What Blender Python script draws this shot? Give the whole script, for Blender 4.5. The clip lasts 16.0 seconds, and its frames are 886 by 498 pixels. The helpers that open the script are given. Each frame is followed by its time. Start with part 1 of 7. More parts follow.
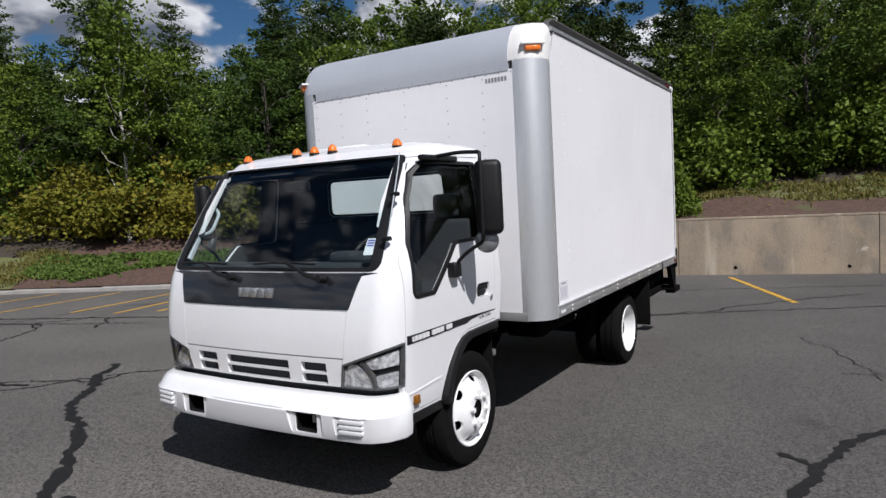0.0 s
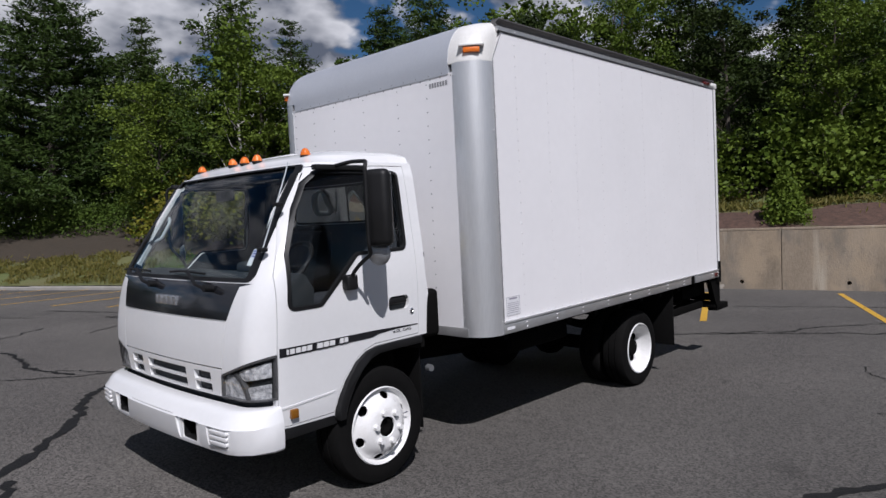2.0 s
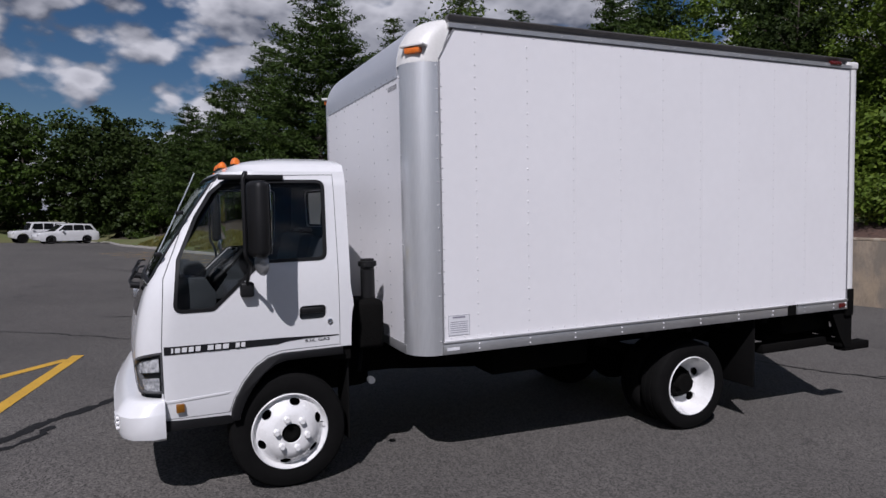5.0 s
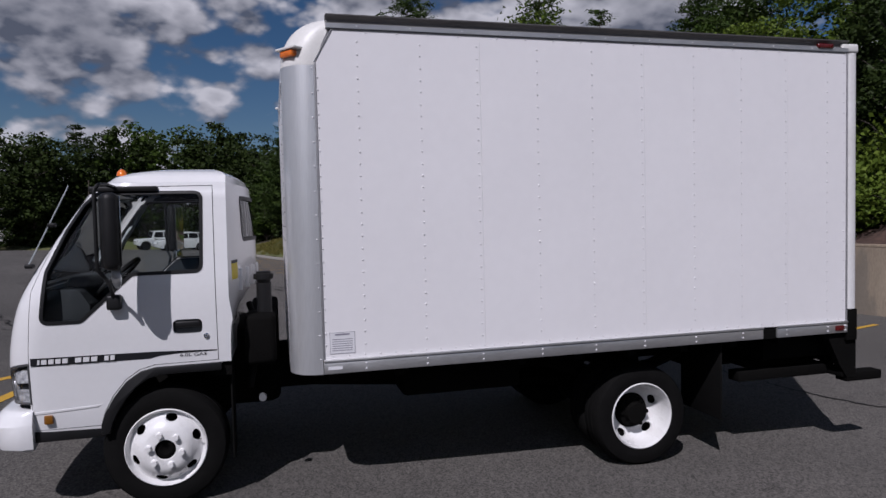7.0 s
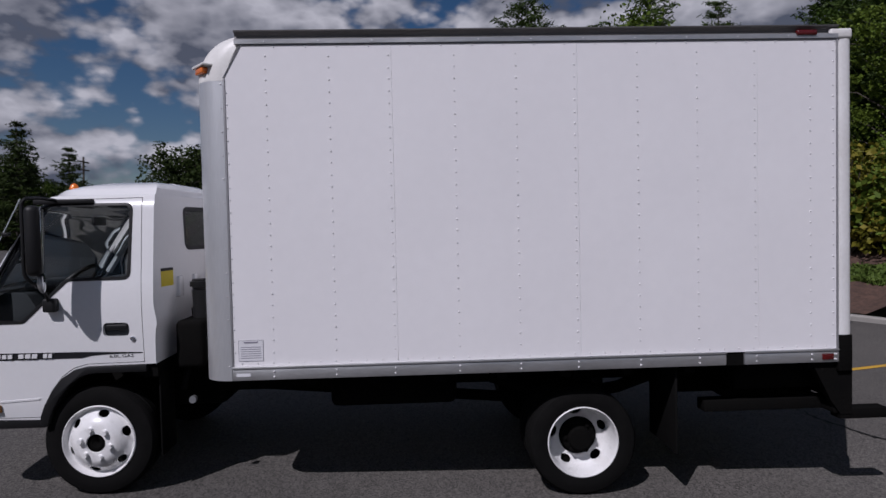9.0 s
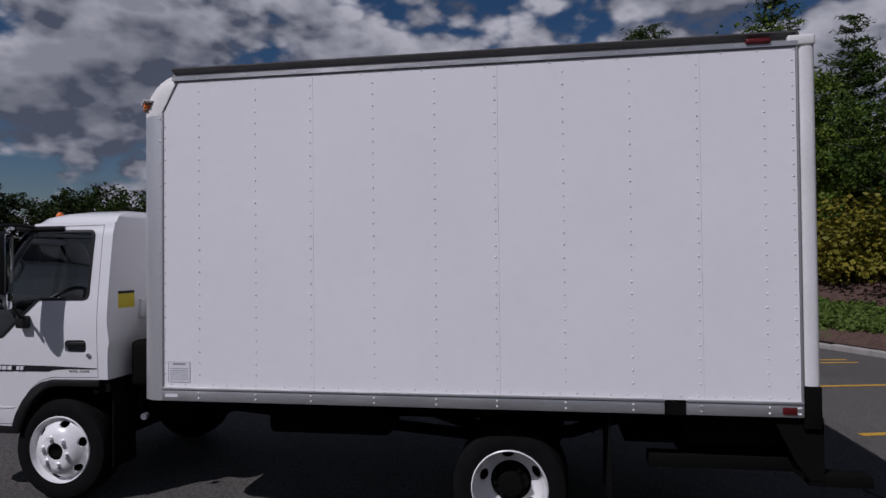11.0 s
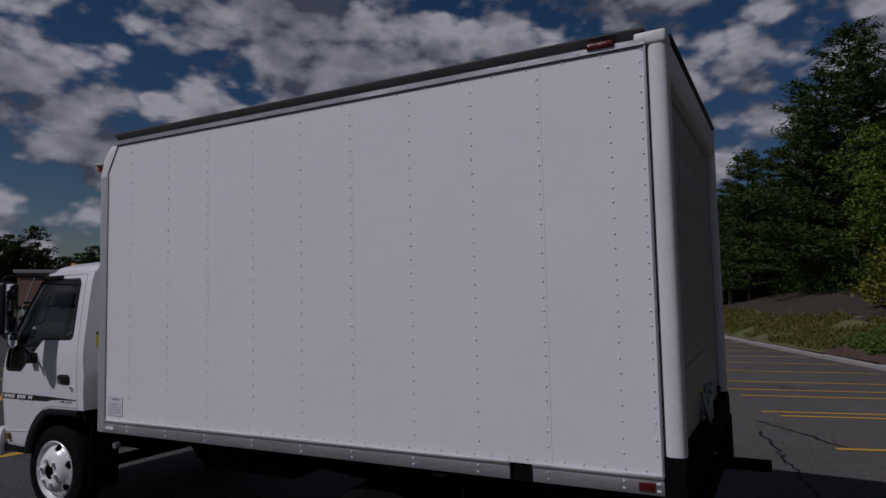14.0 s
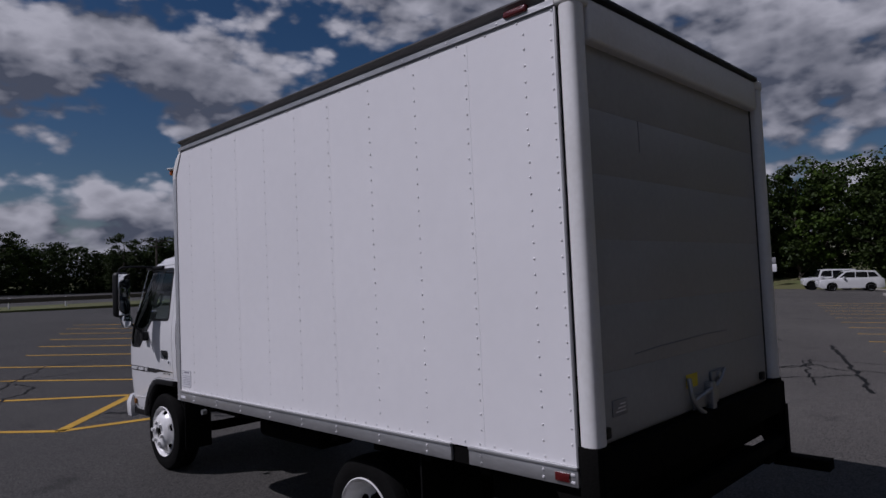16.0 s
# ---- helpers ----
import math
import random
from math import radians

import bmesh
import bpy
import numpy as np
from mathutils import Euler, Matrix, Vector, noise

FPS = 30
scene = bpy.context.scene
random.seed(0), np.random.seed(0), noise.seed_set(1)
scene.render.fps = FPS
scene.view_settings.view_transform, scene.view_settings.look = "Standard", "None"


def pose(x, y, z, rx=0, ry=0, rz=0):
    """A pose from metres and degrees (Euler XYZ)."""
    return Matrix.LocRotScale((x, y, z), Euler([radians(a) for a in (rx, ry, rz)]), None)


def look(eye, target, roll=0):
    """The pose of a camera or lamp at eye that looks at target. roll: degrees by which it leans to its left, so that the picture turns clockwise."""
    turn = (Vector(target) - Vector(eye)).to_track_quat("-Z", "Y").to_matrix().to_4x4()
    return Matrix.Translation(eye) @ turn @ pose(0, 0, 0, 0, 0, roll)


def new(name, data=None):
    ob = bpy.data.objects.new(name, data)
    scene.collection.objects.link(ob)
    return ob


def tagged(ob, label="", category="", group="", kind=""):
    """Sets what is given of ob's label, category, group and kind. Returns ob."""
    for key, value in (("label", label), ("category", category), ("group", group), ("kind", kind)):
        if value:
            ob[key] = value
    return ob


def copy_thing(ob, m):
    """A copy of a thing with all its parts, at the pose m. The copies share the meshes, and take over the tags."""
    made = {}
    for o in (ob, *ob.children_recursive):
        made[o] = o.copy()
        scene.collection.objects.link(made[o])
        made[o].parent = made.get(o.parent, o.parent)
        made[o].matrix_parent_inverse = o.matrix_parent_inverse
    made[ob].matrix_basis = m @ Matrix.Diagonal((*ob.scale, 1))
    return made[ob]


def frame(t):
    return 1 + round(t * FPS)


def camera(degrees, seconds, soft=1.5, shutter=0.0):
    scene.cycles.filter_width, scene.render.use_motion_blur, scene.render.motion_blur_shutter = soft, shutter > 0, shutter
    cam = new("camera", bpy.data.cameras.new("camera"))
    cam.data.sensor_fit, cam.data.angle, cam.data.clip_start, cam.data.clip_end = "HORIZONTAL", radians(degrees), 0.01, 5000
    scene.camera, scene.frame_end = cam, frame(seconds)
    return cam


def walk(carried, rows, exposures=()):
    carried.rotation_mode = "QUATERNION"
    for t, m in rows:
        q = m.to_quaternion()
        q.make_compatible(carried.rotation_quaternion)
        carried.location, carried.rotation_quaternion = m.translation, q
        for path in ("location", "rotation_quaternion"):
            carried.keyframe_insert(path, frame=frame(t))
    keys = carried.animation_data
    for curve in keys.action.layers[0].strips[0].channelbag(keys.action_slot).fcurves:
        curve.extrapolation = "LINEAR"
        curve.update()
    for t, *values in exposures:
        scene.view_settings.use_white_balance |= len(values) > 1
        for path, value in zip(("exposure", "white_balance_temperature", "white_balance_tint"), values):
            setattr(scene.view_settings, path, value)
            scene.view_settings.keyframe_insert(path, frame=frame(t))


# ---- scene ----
cam = camera(67.9, 16.0)
PATH = [
    (0, (3.059, -3.701, 1.606), (2.013, -1.998, 1.517), -2.2),
    (0.5, (3.404, -3.523, 1.612), (2.273, -1.876, 1.52), -2.6),
    (1, (3.667, -3.263, 1.603), (2.495, -1.645, 1.524), -3.3),
    (1.5, (3.914, -3.084, 1.625), (2.651, -1.535, 1.542), -2.7),
    (2, (4.087, -2.715, 1.6), (2.717, -1.259, 1.538), -1.7),
    (2.5, (4.328, -2.419, 1.631), (2.847, -1.078, 1.54), -1.4),
    (3, (4.484, -2.083, 1.642), (2.897, -0.867, 1.578), -1.0),
    (3.2, (4.564, -1.951, 1.621), (2.953, -0.769, 1.551), -1.8),
    (5.3, (5.186, -0.597, 1.756), (3.342, 0.17, 1.646), -0.0),
    (5.5, (5.191, -0.457, 1.746), (3.347, 0.306, 1.625), -1.1),
    (6, (5.182, -0.052, 1.774), (3.296, 0.607, 1.696), -0.1),
    (6.5, (5.236, 0.269, 1.754), (3.315, 0.82, 1.672), -0.2),
    (7, (5.344, 0.666, 1.78), (3.408, 1.161, 1.703), 0.2),
    (7.5, (5.356, 0.971, 1.787), (3.389, 1.328, 1.723), -0.2),
    (8, (5.391, 1.342, 1.808), (3.412, 1.624, 1.736), 0.6),
    (8.5, (5.457, 1.704, 1.845), (3.467, 1.892, 1.764), 1.2),
    (8.7, (5.466, 1.873, 1.84), (3.473, 2.023, 1.766), 0.8),
    (10.8, (5.292, 3.376, 1.787), (3.314, 3.079, 1.788), 1.3),
    (11, (5.269, 3.516, 1.83), (3.296, 3.191, 1.855), 1.1),
    (11.5, (5.196, 3.887, 1.847), (3.248, 3.435, 1.892), 0.1),
    (12, (5.124, 4.194, 1.848), (3.206, 3.628, 1.87), 1.2),
    (12.5, (4.958, 4.495, 1.891), (3.072, 3.832, 1.943), 1.7),
    (13, (4.801, 4.822, 1.897), (2.949, 4.069, 1.969), -0.4),
    (13.5, (4.646, 5.171, 1.888), (2.845, 4.307, 1.966), -0.1),
    (14, (4.43, 5.483, 1.908), (2.661, 4.557, 2.027), 0.2),
    (14.5, (4.253, 5.783, 1.918), (2.559, 4.724, 2.016), -0.3),
    (15, (4.096, 6.065, 1.916), (2.495, 4.869, 1.97), 1.1),
    (15.5, (3.881, 6.322, 1.91), (2.377, 5.004, 1.951), -0.6),
    (16, (3.664, 6.576, 1.922), (2.238, 5.175, 1.979), -1.3),
]
EXPOSURES = [(0.0, 0.10, 6150, 12), (1.0, 0.0, 6100, 13), (2.5, -0.26, 6050, 15), (5.5, -0.38, 5990, 18), (8.5, -0.68, 5960, 20), (11.0, -0.88, 5920, 20), (12.0, -1.14, 5910, 21), (12.5, -1.22, 5910, 21), (13.5, -1.53, 5910, 21), (14.5, -1.42, 5900, 21), (16.0, -1.02, 5860, 21)]
walk(cam, [(t, look(eye, target, roll)) for t, eye, target, roll in PATH], EXPOSURES)

# ---------------------------------------------------------------- sky and sun
SUN = Vector((0.75, -0.52, 1.0)).normalized()      # towards the sun
sun_elev = math.asin(SUN.z)
sun_az = math.atan2(SUN.x, SUN.y)

world = bpy.data.worlds.new("world")
scene.world = world
world.use_nodes = True


def build_sky():
    """Clear blue with heaped fair-weather clouds, brighter on their sunny tops."""
    nt = world.node_tree
    N, L = nt.nodes, nt.links
    N.clear()
    out = N.new("ShaderNodeOutputWorld")
    bg = N.new("ShaderNodeBackground")
    sky = N.new("ShaderNodeTexSky")
    sky.sky_type = "NISHITA"
    sky.sun_disc = False
    sky.sun_elevation = sun_elev
    sky.sun_rotation = sun_az
    sky.altitude = 100
    sky.air_density = 1.0
    sky.dust_density = 0.3
    sky.ozone_density = 2.5
    bg.inputs["Strength"].default_value = 0.05
    hs = N.new("ShaderNodeHueSaturation")
    hs.inputs["Saturation"].default_value = 1.25
    hs.inputs["Value"].default_value = 0.95
    L.new(sky.outputs[0], hs.inputs["Color"])
    co = N.new("ShaderNodeTexCoord")

    def cloud(offset, scale, detail, rough):
        mp = N.new("ShaderNodeMapping")
        mp.inputs["Location"].default_value = offset
        mp.inputs["Scale"].default_value = (1.0, 1.0, 1.75)
        L.new(co.outputs["Generated"], mp.inputs[0])
        n = N.new("ShaderNodeTexNoise")
        n.inputs["Scale"].default_value = scale
        n.inputs["Detail"].default_value = detail
        n.inputs["Roughness"].default_value = rough
        n.inputs["Lacunarity"].default_value = 2.2
        L.new(mp.outputs[0], n.inputs["Vector"])
        # rounded puffs on the cloud's edge
        v = N.new("ShaderNodeTexVoronoi")
        v.feature = "SMOOTH_F1"
        v.inputs["Scale"].default_value = scale * 3.0
        v.inputs["Detail"].default_value = 2.5
        v.inputs["Roughness"].default_value = 0.55
        v.inputs["Smoothness"].default_value = 0.35
        L.new(mp.outputs[0], v.inputs["Vector"])
        k = N.new("ShaderNodeMath"); k.operation = "MULTIPLY_ADD"; k.inputs[1].default_value = -0.24
        k.inputs[2].default_value = 0.165
        L.new(v.outputs["Distance"], k.inputs[0])
        s = N.new("ShaderNodeMath"); s.operation = "ADD"
        L.new(n.outputs["Fac"], s.inputs[0]); L.new(k.outputs[0], s.inputs[1])
        return s.outputs[0]

    def ranged(value, lo, hi, smooth=True):
        r = N.new("ShaderNodeMapRange")
        r.interpolation_type = "SMOOTHSTEP" if smooth else "LINEAR"
        r.inputs["From Min"].default_value, r.inputs["From Max"].default_value = lo, hi
        L.new(value, r.inputs["Value"])
        return r.outputs[0]

    here = cloud((4.1, 9.3, 2.6), 4.3, 8.0, 0.47)
    above = cloud((4.1 + 0.03 * SUN.x, 9.3 + 0.03 * SUN.y, 2.6 + 0.06), 4.3, 8.0, 0.47)
    # cumulus stand close together towards the horizon, far apart overhead
    sx = N.new("ShaderNodeSeparateXYZ")
    L.new(co.outputs["Generated"], sx.inputs[0])
    high = ranged(sx.outputs[2], 0.42, 0.80)
    less = N.new("ShaderNodeMath"); less.operation = "MULTIPLY_ADD"; less.inputs[1].default_value = -0.17
    L.new(high, less.inputs[0]); L.new(here, less.inputs[2])
    deep = ranged(less.outputs[0], 0.42, 0.64)
    cover = ranged(less.outputs[0], 0.305, 0.425)
    diff = N.new("ShaderNodeMath"); diff.operation = "SUBTRACT"
    L.new(here, diff.inputs[0]); L.new(above, diff.inputs[1])
    lit = ranged(diff.outputs[0], -0.10, 0.14, False)
    white = N.new("ShaderNodeMixRGB")
    white.inputs[1].default_value = (2.5, 2.85, 3.6, 1)
    white.inputs[2].default_value = (14.5, 14.4, 14.6, 1)
    L.new(lit, white.inputs[0])
    grey = N.new("ShaderNodeMixRGB")
    grey.inputs[2].default_value = (2.2, 2.5, 3.2, 1)
    half = N.new("ShaderNodeMath"); half.operation = "MULTIPLY"; half.inputs[1].default_value = 0.55
    L.new(deep, half.inputs[0])
    L.new(half.outputs[0], grey.inputs[0]); L.new(white.outputs[0], grey.inputs[1])
    mix = N.new("ShaderNodeMixRGB")
    L.new(cover, mix.inputs[0])
    L.new(hs.outputs[0], mix.inputs[1])
    L.new(grey.outputs[0], mix.inputs[2])
    L.new(mix.outputs[0], bg.inputs[0])
    L.new(bg.outputs[0], out.inputs[0])


build_sky()
sun = new("sun", bpy.data.lights.new("sun", "SUN"))
sun.data.energy = 5.0
sun.data.angle = radians(0.53)
sun.data.color = (1.0, 0.96, 0.92)
sun.matrix_world = look((0, 0, 0), -SUN)

# ---------------------------------------------------------------- materials


def mat(name, color, rough=0.5, metal=0.0, color2=None, scale=6.0, fine=80.0, bump=0.0, bump_scale=60.0, coat=0.0, spec=0.5, stretch=(1, 1, 1), mottle=0.5, rough_var=0.1, world_space=False):
    """Principled surface with variation at two scales and fine relief."""
    m = bpy.data.materials.new(name)
    m.use_nodes = True
    nt = m.node_tree
    N, L = nt.nodes, nt.links
    b = N["Principled BSDF"]
    b.inputs["Roughness"].default_value = rough
    b.inputs["Metallic"].default_value = metal
    b.inputs["Coat Weight"].default_value = coat
    b.inputs["Coat Roughness"].default_value = 0.05
    b.inputs["Specular IOR Level"].default_value = spec
    co = N.new("ShaderNodeTexCoord")
    mp = N.new("ShaderNodeMapping")
    mp.inputs["Scale"].default_value = stretch
    L.new(co.outputs["Object"], mp.inputs[0])
    n1 = N.new("ShaderNodeTexNoise"); n1.inputs["Scale"].default_value = scale; n1.inputs["Detail"].default_value = 5
    n2 = N.new("ShaderNodeTexNoise"); n2.inputs["Scale"].default_value = fine; n2.inputs["Detail"].default_value = 3
    L.new(mp.outputs[0], n1.inputs["Vector"]); L.new(mp.outputs[0], n2.inputs["Vector"])
    add = N.new("ShaderNodeMath"); add.operation = "MULTIPLY_ADD"; add.inputs[1].default_value = 0.6
    L.new(n1.outputs["Fac"], add.inputs[0])
    half = N.new("ShaderNodeMath"); half.operation = "MULTIPLY"; half.inputs[1].default_value = 0.4
    L.new(n2.outputs["Fac"], half.inputs[0]); L.new(half.outputs[0], add.inputs[2])
    mr = N.new("ShaderNodeMapRange")
    mr.inputs["From Min"].default_value = 0.5 - mottle * 0.5
    mr.inputs["From Max"].default_value = 0.5 + mottle * 0.5
    L.new(add.outputs[0], mr.inputs["Value"])
    mix = N.new("ShaderNodeMixRGB")
    c2 = color2 or tuple(c * 0.86 for c in color)
    mix.inputs[1].default_value = (*c2, 1)
    mix.inputs[2].default_value = (*color, 1)
    L.new(mr.outputs[0], mix.inputs[0])
    L.new(mix.outputs[0], b.inputs["Base Color"])
    rr = N.new("ShaderNodeMapRange")
    rr.inputs["To Min"].default_value = max(0.02, rough - rough_var)
    rr.inputs["To Max"].default_value = min(1.0, rough + rough_var)
    L.new(n1.outputs["Fac"], rr.inputs["Value"]); L.new(rr.outputs[0], b.inputs["Roughness"])
    if bump:
        n3 = N.new("ShaderNodeTexNoise"); n3.inputs["Scale"].default_value = bump_scale; n3.inputs["Detail"].default_value = 4
        L.new(mp.outputs[0], n3.inputs["Vector"])
        bp = N.new("ShaderNodeBump"); bp.inputs["Strength"].default_value = bump; bp.inputs["Distance"].default_value = 0.02
        L.new(n3.outputs["Fac"], bp.inputs["Height"]); L.new(bp.outputs[0], b.inputs["Normal"])
    return m


def glass_mat(name, tint, rough=0.02):
    m = bpy.data.materials.new(name)
    m.use_nodes = True
    nt = m.node_tree
    N, L = nt.nodes, nt.links
    N.clear()
    out = N.new("ShaderNodeOutputMaterial")
    tr = N.new("ShaderNodeBsdfTransparent"); tr.inputs[0].default_value = (*tint, 1)
    gl = N.new("ShaderNodeBsdfGlossy"); gl.inputs["Roughness"].default_value = rough
    fr = N.new("ShaderNodeFresnel"); fr.inputs["IOR"].default_value = 1.45
    mx = N.new("ShaderNodeMixShader")
    L.new(fr.outputs[0], mx.inputs[0]); L.new(tr.outputs[0], mx.inputs[1]); L.new(gl.outputs[0], mx.inputs[2])
    L.new(mx.outputs[0], out.inputs[0])
    return m


def leaf_mat(name, a, b, trans=0.18):
    m = bpy.data.materials.new(name)
    m.use_nodes = True
    nt = m.node_tree
    N, L = nt.nodes, nt.links
    p = N["Principled BSDF"]
    out = N["Material Output"]
    geo = N.new("ShaderNodeNewGeometry")
    obj = N.new("ShaderNodeObjectInfo")
    mix = N.new("ShaderNodeMixRGB")
    mix.inputs[1].default_value = (*a, 1); mix.inputs[2].default_value = (*b, 1)
    av = N.new("ShaderNodeMath"); av.operation = "MULTIPLY_ADD"; av.inputs[1].default_value = 0.6
    hv = N.new("ShaderNodeMath"); hv.operation = "MULTIPLY"; hv.inputs[1].default_value = 0.4
    L.new(obj.outputs["Random"], hv.inputs[0])
    L.new(geo.outputs["Random Per Island"], av.inputs[0]); L.new(hv.outputs[0], av.inputs[2])
    L.new(av.outputs[0], mix.inputs[0])
    L.new(mix.outputs[0], p.inputs["Base Color"])
    p.inputs["Roughness"].default_value = 0.55
    p.inputs["Specular IOR Level"].default_value = 0.12
    tl = N.new("ShaderNodeBsdfTranslucent")
    L.new(mix.outputs[0], tl.inputs[0])
    ms = N.new("ShaderNodeMixShader"); ms.inputs[0].default_value = trans
    L.new(p.outputs[0], ms.inputs[1]); L.new(tl.outputs[0], ms.inputs[2])
    L.new(ms.outputs[0], out.inputs[0])
    return m


def asphalt_mat():
    m = mat("asphalt", (0.078, 0.072, 0.066), 0.85, color2=(0.053, 0.049, 0.045), scale=0.5, fine=90, bump=0.5, bump_scale=140, mottle=0.45, rough_var=0.05)
    nt = m.node_tree
    N, L = nt.nodes, nt.links
    b = N["Principled BSDF"]
    old = b.inputs["Base Color"].links[0].from_socket
    co = N.new("ShaderNodeTexCoord")
    vo = N.new("ShaderNodeTexVoronoi"); vo.inputs["Scale"].default_value = 88
    L.new(co.outputs["Object"], vo.inputs["Vector"])
    mr = N.new("ShaderNodeMapRange")
    mr.inputs["From Min"].default_value = 0.0; mr.inputs["From Max"].default_value = 1.0
    mr.inputs["To Min"].default_value = 0.36; mr.inputs["To Max"].default_value = 1.75
    sep = N.new("ShaderNodeSeparateColor")
    L.new(vo.outputs["Color"], sep.inputs[0]); L.new(sep.outputs[0], mr.inputs["Value"])
    n = N.new("ShaderNodeTexNoise"); n.inputs["Scale"].default_value = 0.13; n.inputs["Detail"].default_value = 6
    L.new(co.outputs["Object"], n.inputs["Vector"])
    m2 = N.new("ShaderNodeMapRange"); m2.inputs["From Min"].default_value = 0.3; m2.inputs["From Max"].default_value = 0.7
    m2.inputs["To Min"].default_value = 0.8; m2.inputs["To Max"].default_value = 1.2
    L.new(n.outputs["Fac"], m2.inputs["Value"])
    mul = N.new("ShaderNodeMath"); mul.operation = "MULTIPLY"
    L.new(mr.outputs[0], mul.inputs[0]); L.new(m2.outputs[0], mul.inputs[1])
    b.inputs["Diffuse Roughness"].default_value = 1.0
    # old oil spots
    n4 = N.new("ShaderNodeTexNoise"); n4.inputs["Scale"].default_value = 0.8; n4.inputs["Detail"].default_value = 4
    L.new(co.outputs["Object"], n4.inputs["Vector"])
    m4 = N.new("ShaderNodeMapRange"); m4.interpolation_type = "SMOOTHSTEP"
    m4.inputs["From Min"].default_value = 0.64; m4.inputs["From Max"].default_value = 0.74
    m4.inputs["To Min"].default_value = 1.0; m4.inputs["To Max"].default_value = 0.55
    L.new(n4.outputs["Fac"], m4.inputs["Value"])
    mu2 = N.new("ShaderNodeMath"); mu2.operation = "MULTIPLY"
    L.new(mul.outputs[0], mu2.inputs[0]); L.new(m4.outputs[0], mu2.inputs[1])
    sc = N.new("ShaderNodeVectorMath"); sc.operation = "SCALE"
    L.new(old, sc.inputs[0]); L.new(mu2.outputs[0], sc.inputs["Scale"])
    L.new(sc.outputs[0], b.inputs["Base Color"])
    return m


def wall_mat():
    """Old poured concrete with rust-brown runs down the face."""
    m = mat("concrete_wall", (0.335, 0.275, 0.205), 0.9, color2=(0.19, 0.150, 0.108), scale=1.2, fine=30, bump=0.5, bump_scale=50, mottle=0.4, stretch=(1, 1, 0.35))
    nt = m.node_tree
    N, L = nt.nodes, nt.links
    b = N["Principled BSDF"]
    old = b.inputs["Base Color"].links[0].from_socket
    co = N.new("ShaderNodeTexCoord")
    mp = N.new("ShaderNodeMapping"); mp.inputs["Scale"].default_value = (2.4, 2.4, 0.5)
    L.new(co.outputs["Object"], mp.inputs[0])
    n = N.new("ShaderNodeTexNoise"); n.inputs["Scale"].default_value = 1.0; n.inputs["Detail"].default_value = 5; n.inputs["Roughness"].default_value = 0.65
    L.new(mp.outputs[0], n.inputs["Vector"])
    r = N.new("ShaderNodeMapRange"); r.inputs["From Min"].default_value = 0.45; r.inputs["From Max"].default_value = 0.75; r.inputs["To Max"].default_value = 0.5
    L.new(n.outputs["Fac"], r.inputs["Value"])
    mx = N.new("ShaderNodeMixRGB"); mx.inputs[2].default_value = (0.12, 0.095, 0.065, 1)
    L.new(r.outputs[0], mx.inputs[0]); L.new(old, mx.inputs[1])
    # broad grey damp patches and pale lime runs
    ob = N.new("ShaderNodeObjectInfo")
    sh = N.new("ShaderNodeVectorMath"); sh.operation = "ADD"
    k = N.new("ShaderNodeMath"); k.operation = "MULTIPLY"; k.inputs[1].default_value = 37.0
    L.new(ob.outputs["Random"], k.inputs[0])
    L.new(co.outputs["Object"], sh.inputs[0]); L.new(k.outputs[0], sh.inputs[1])
    L.new(sh.outputs[0], mp.inputs[0])
    last = mx.outputs[0]
    for size, rough, lo, hi, colour in (((1.3, 1.3, 0.5), 0.6, 0.52, 0.60, (0.15, 0.135, 0.115)), ((1.1, 1.1, 0.8), 0.6, 0.50, 0.62, (0.36, 0.28, 0.19)), ((3.2, 3.2, 0.22), 0.5, 0.62, 0.70, (0.45, 0.40, 0.32)), ((1.2, 1.2, 1.6), 0.5, 0.69, 0.71, (0.50, 0.46, 0.40)), ((1.6, 1.6, 1.3), 0.65, 0.60, 0.72, (0.13, 0.105, 0.08))):
        mq = N.new("ShaderNodeMapping"); mq.inputs["Scale"].default_value = size
        mq.inputs["Location"].default_value = (size[2] * 3, size[0], 0.3)
        L.new(sh.outputs[0], mq.inputs[0])
        nq = N.new("ShaderNodeTexNoise"); nq.inputs["Scale"].default_value = 1.0; nq.inputs["Detail"].default_value = 7; nq.inputs["Roughness"].default_value = rough
        L.new(mq.outputs[0], nq.inputs["Vector"])
        rq = N.new("ShaderNodeMapRange"); rq.inputs["From Min"].default_value = lo; rq.inputs["From Max"].default_value = hi; rq.inputs["To Max"].default_value = 0.6
        L.new(nq.outputs["Fac"], rq.inputs["Value"])
        m3 = N.new("ShaderNodeMixRGB"); m3.inputs[2].default_value = (*colour, 1)
        L.new(rq.outputs[0], m3.inputs[0]); L.new(last, m3.inputs[1])
        last = m3.outputs[0]
    L.new(last, b.inputs["Base Color"])
    return m


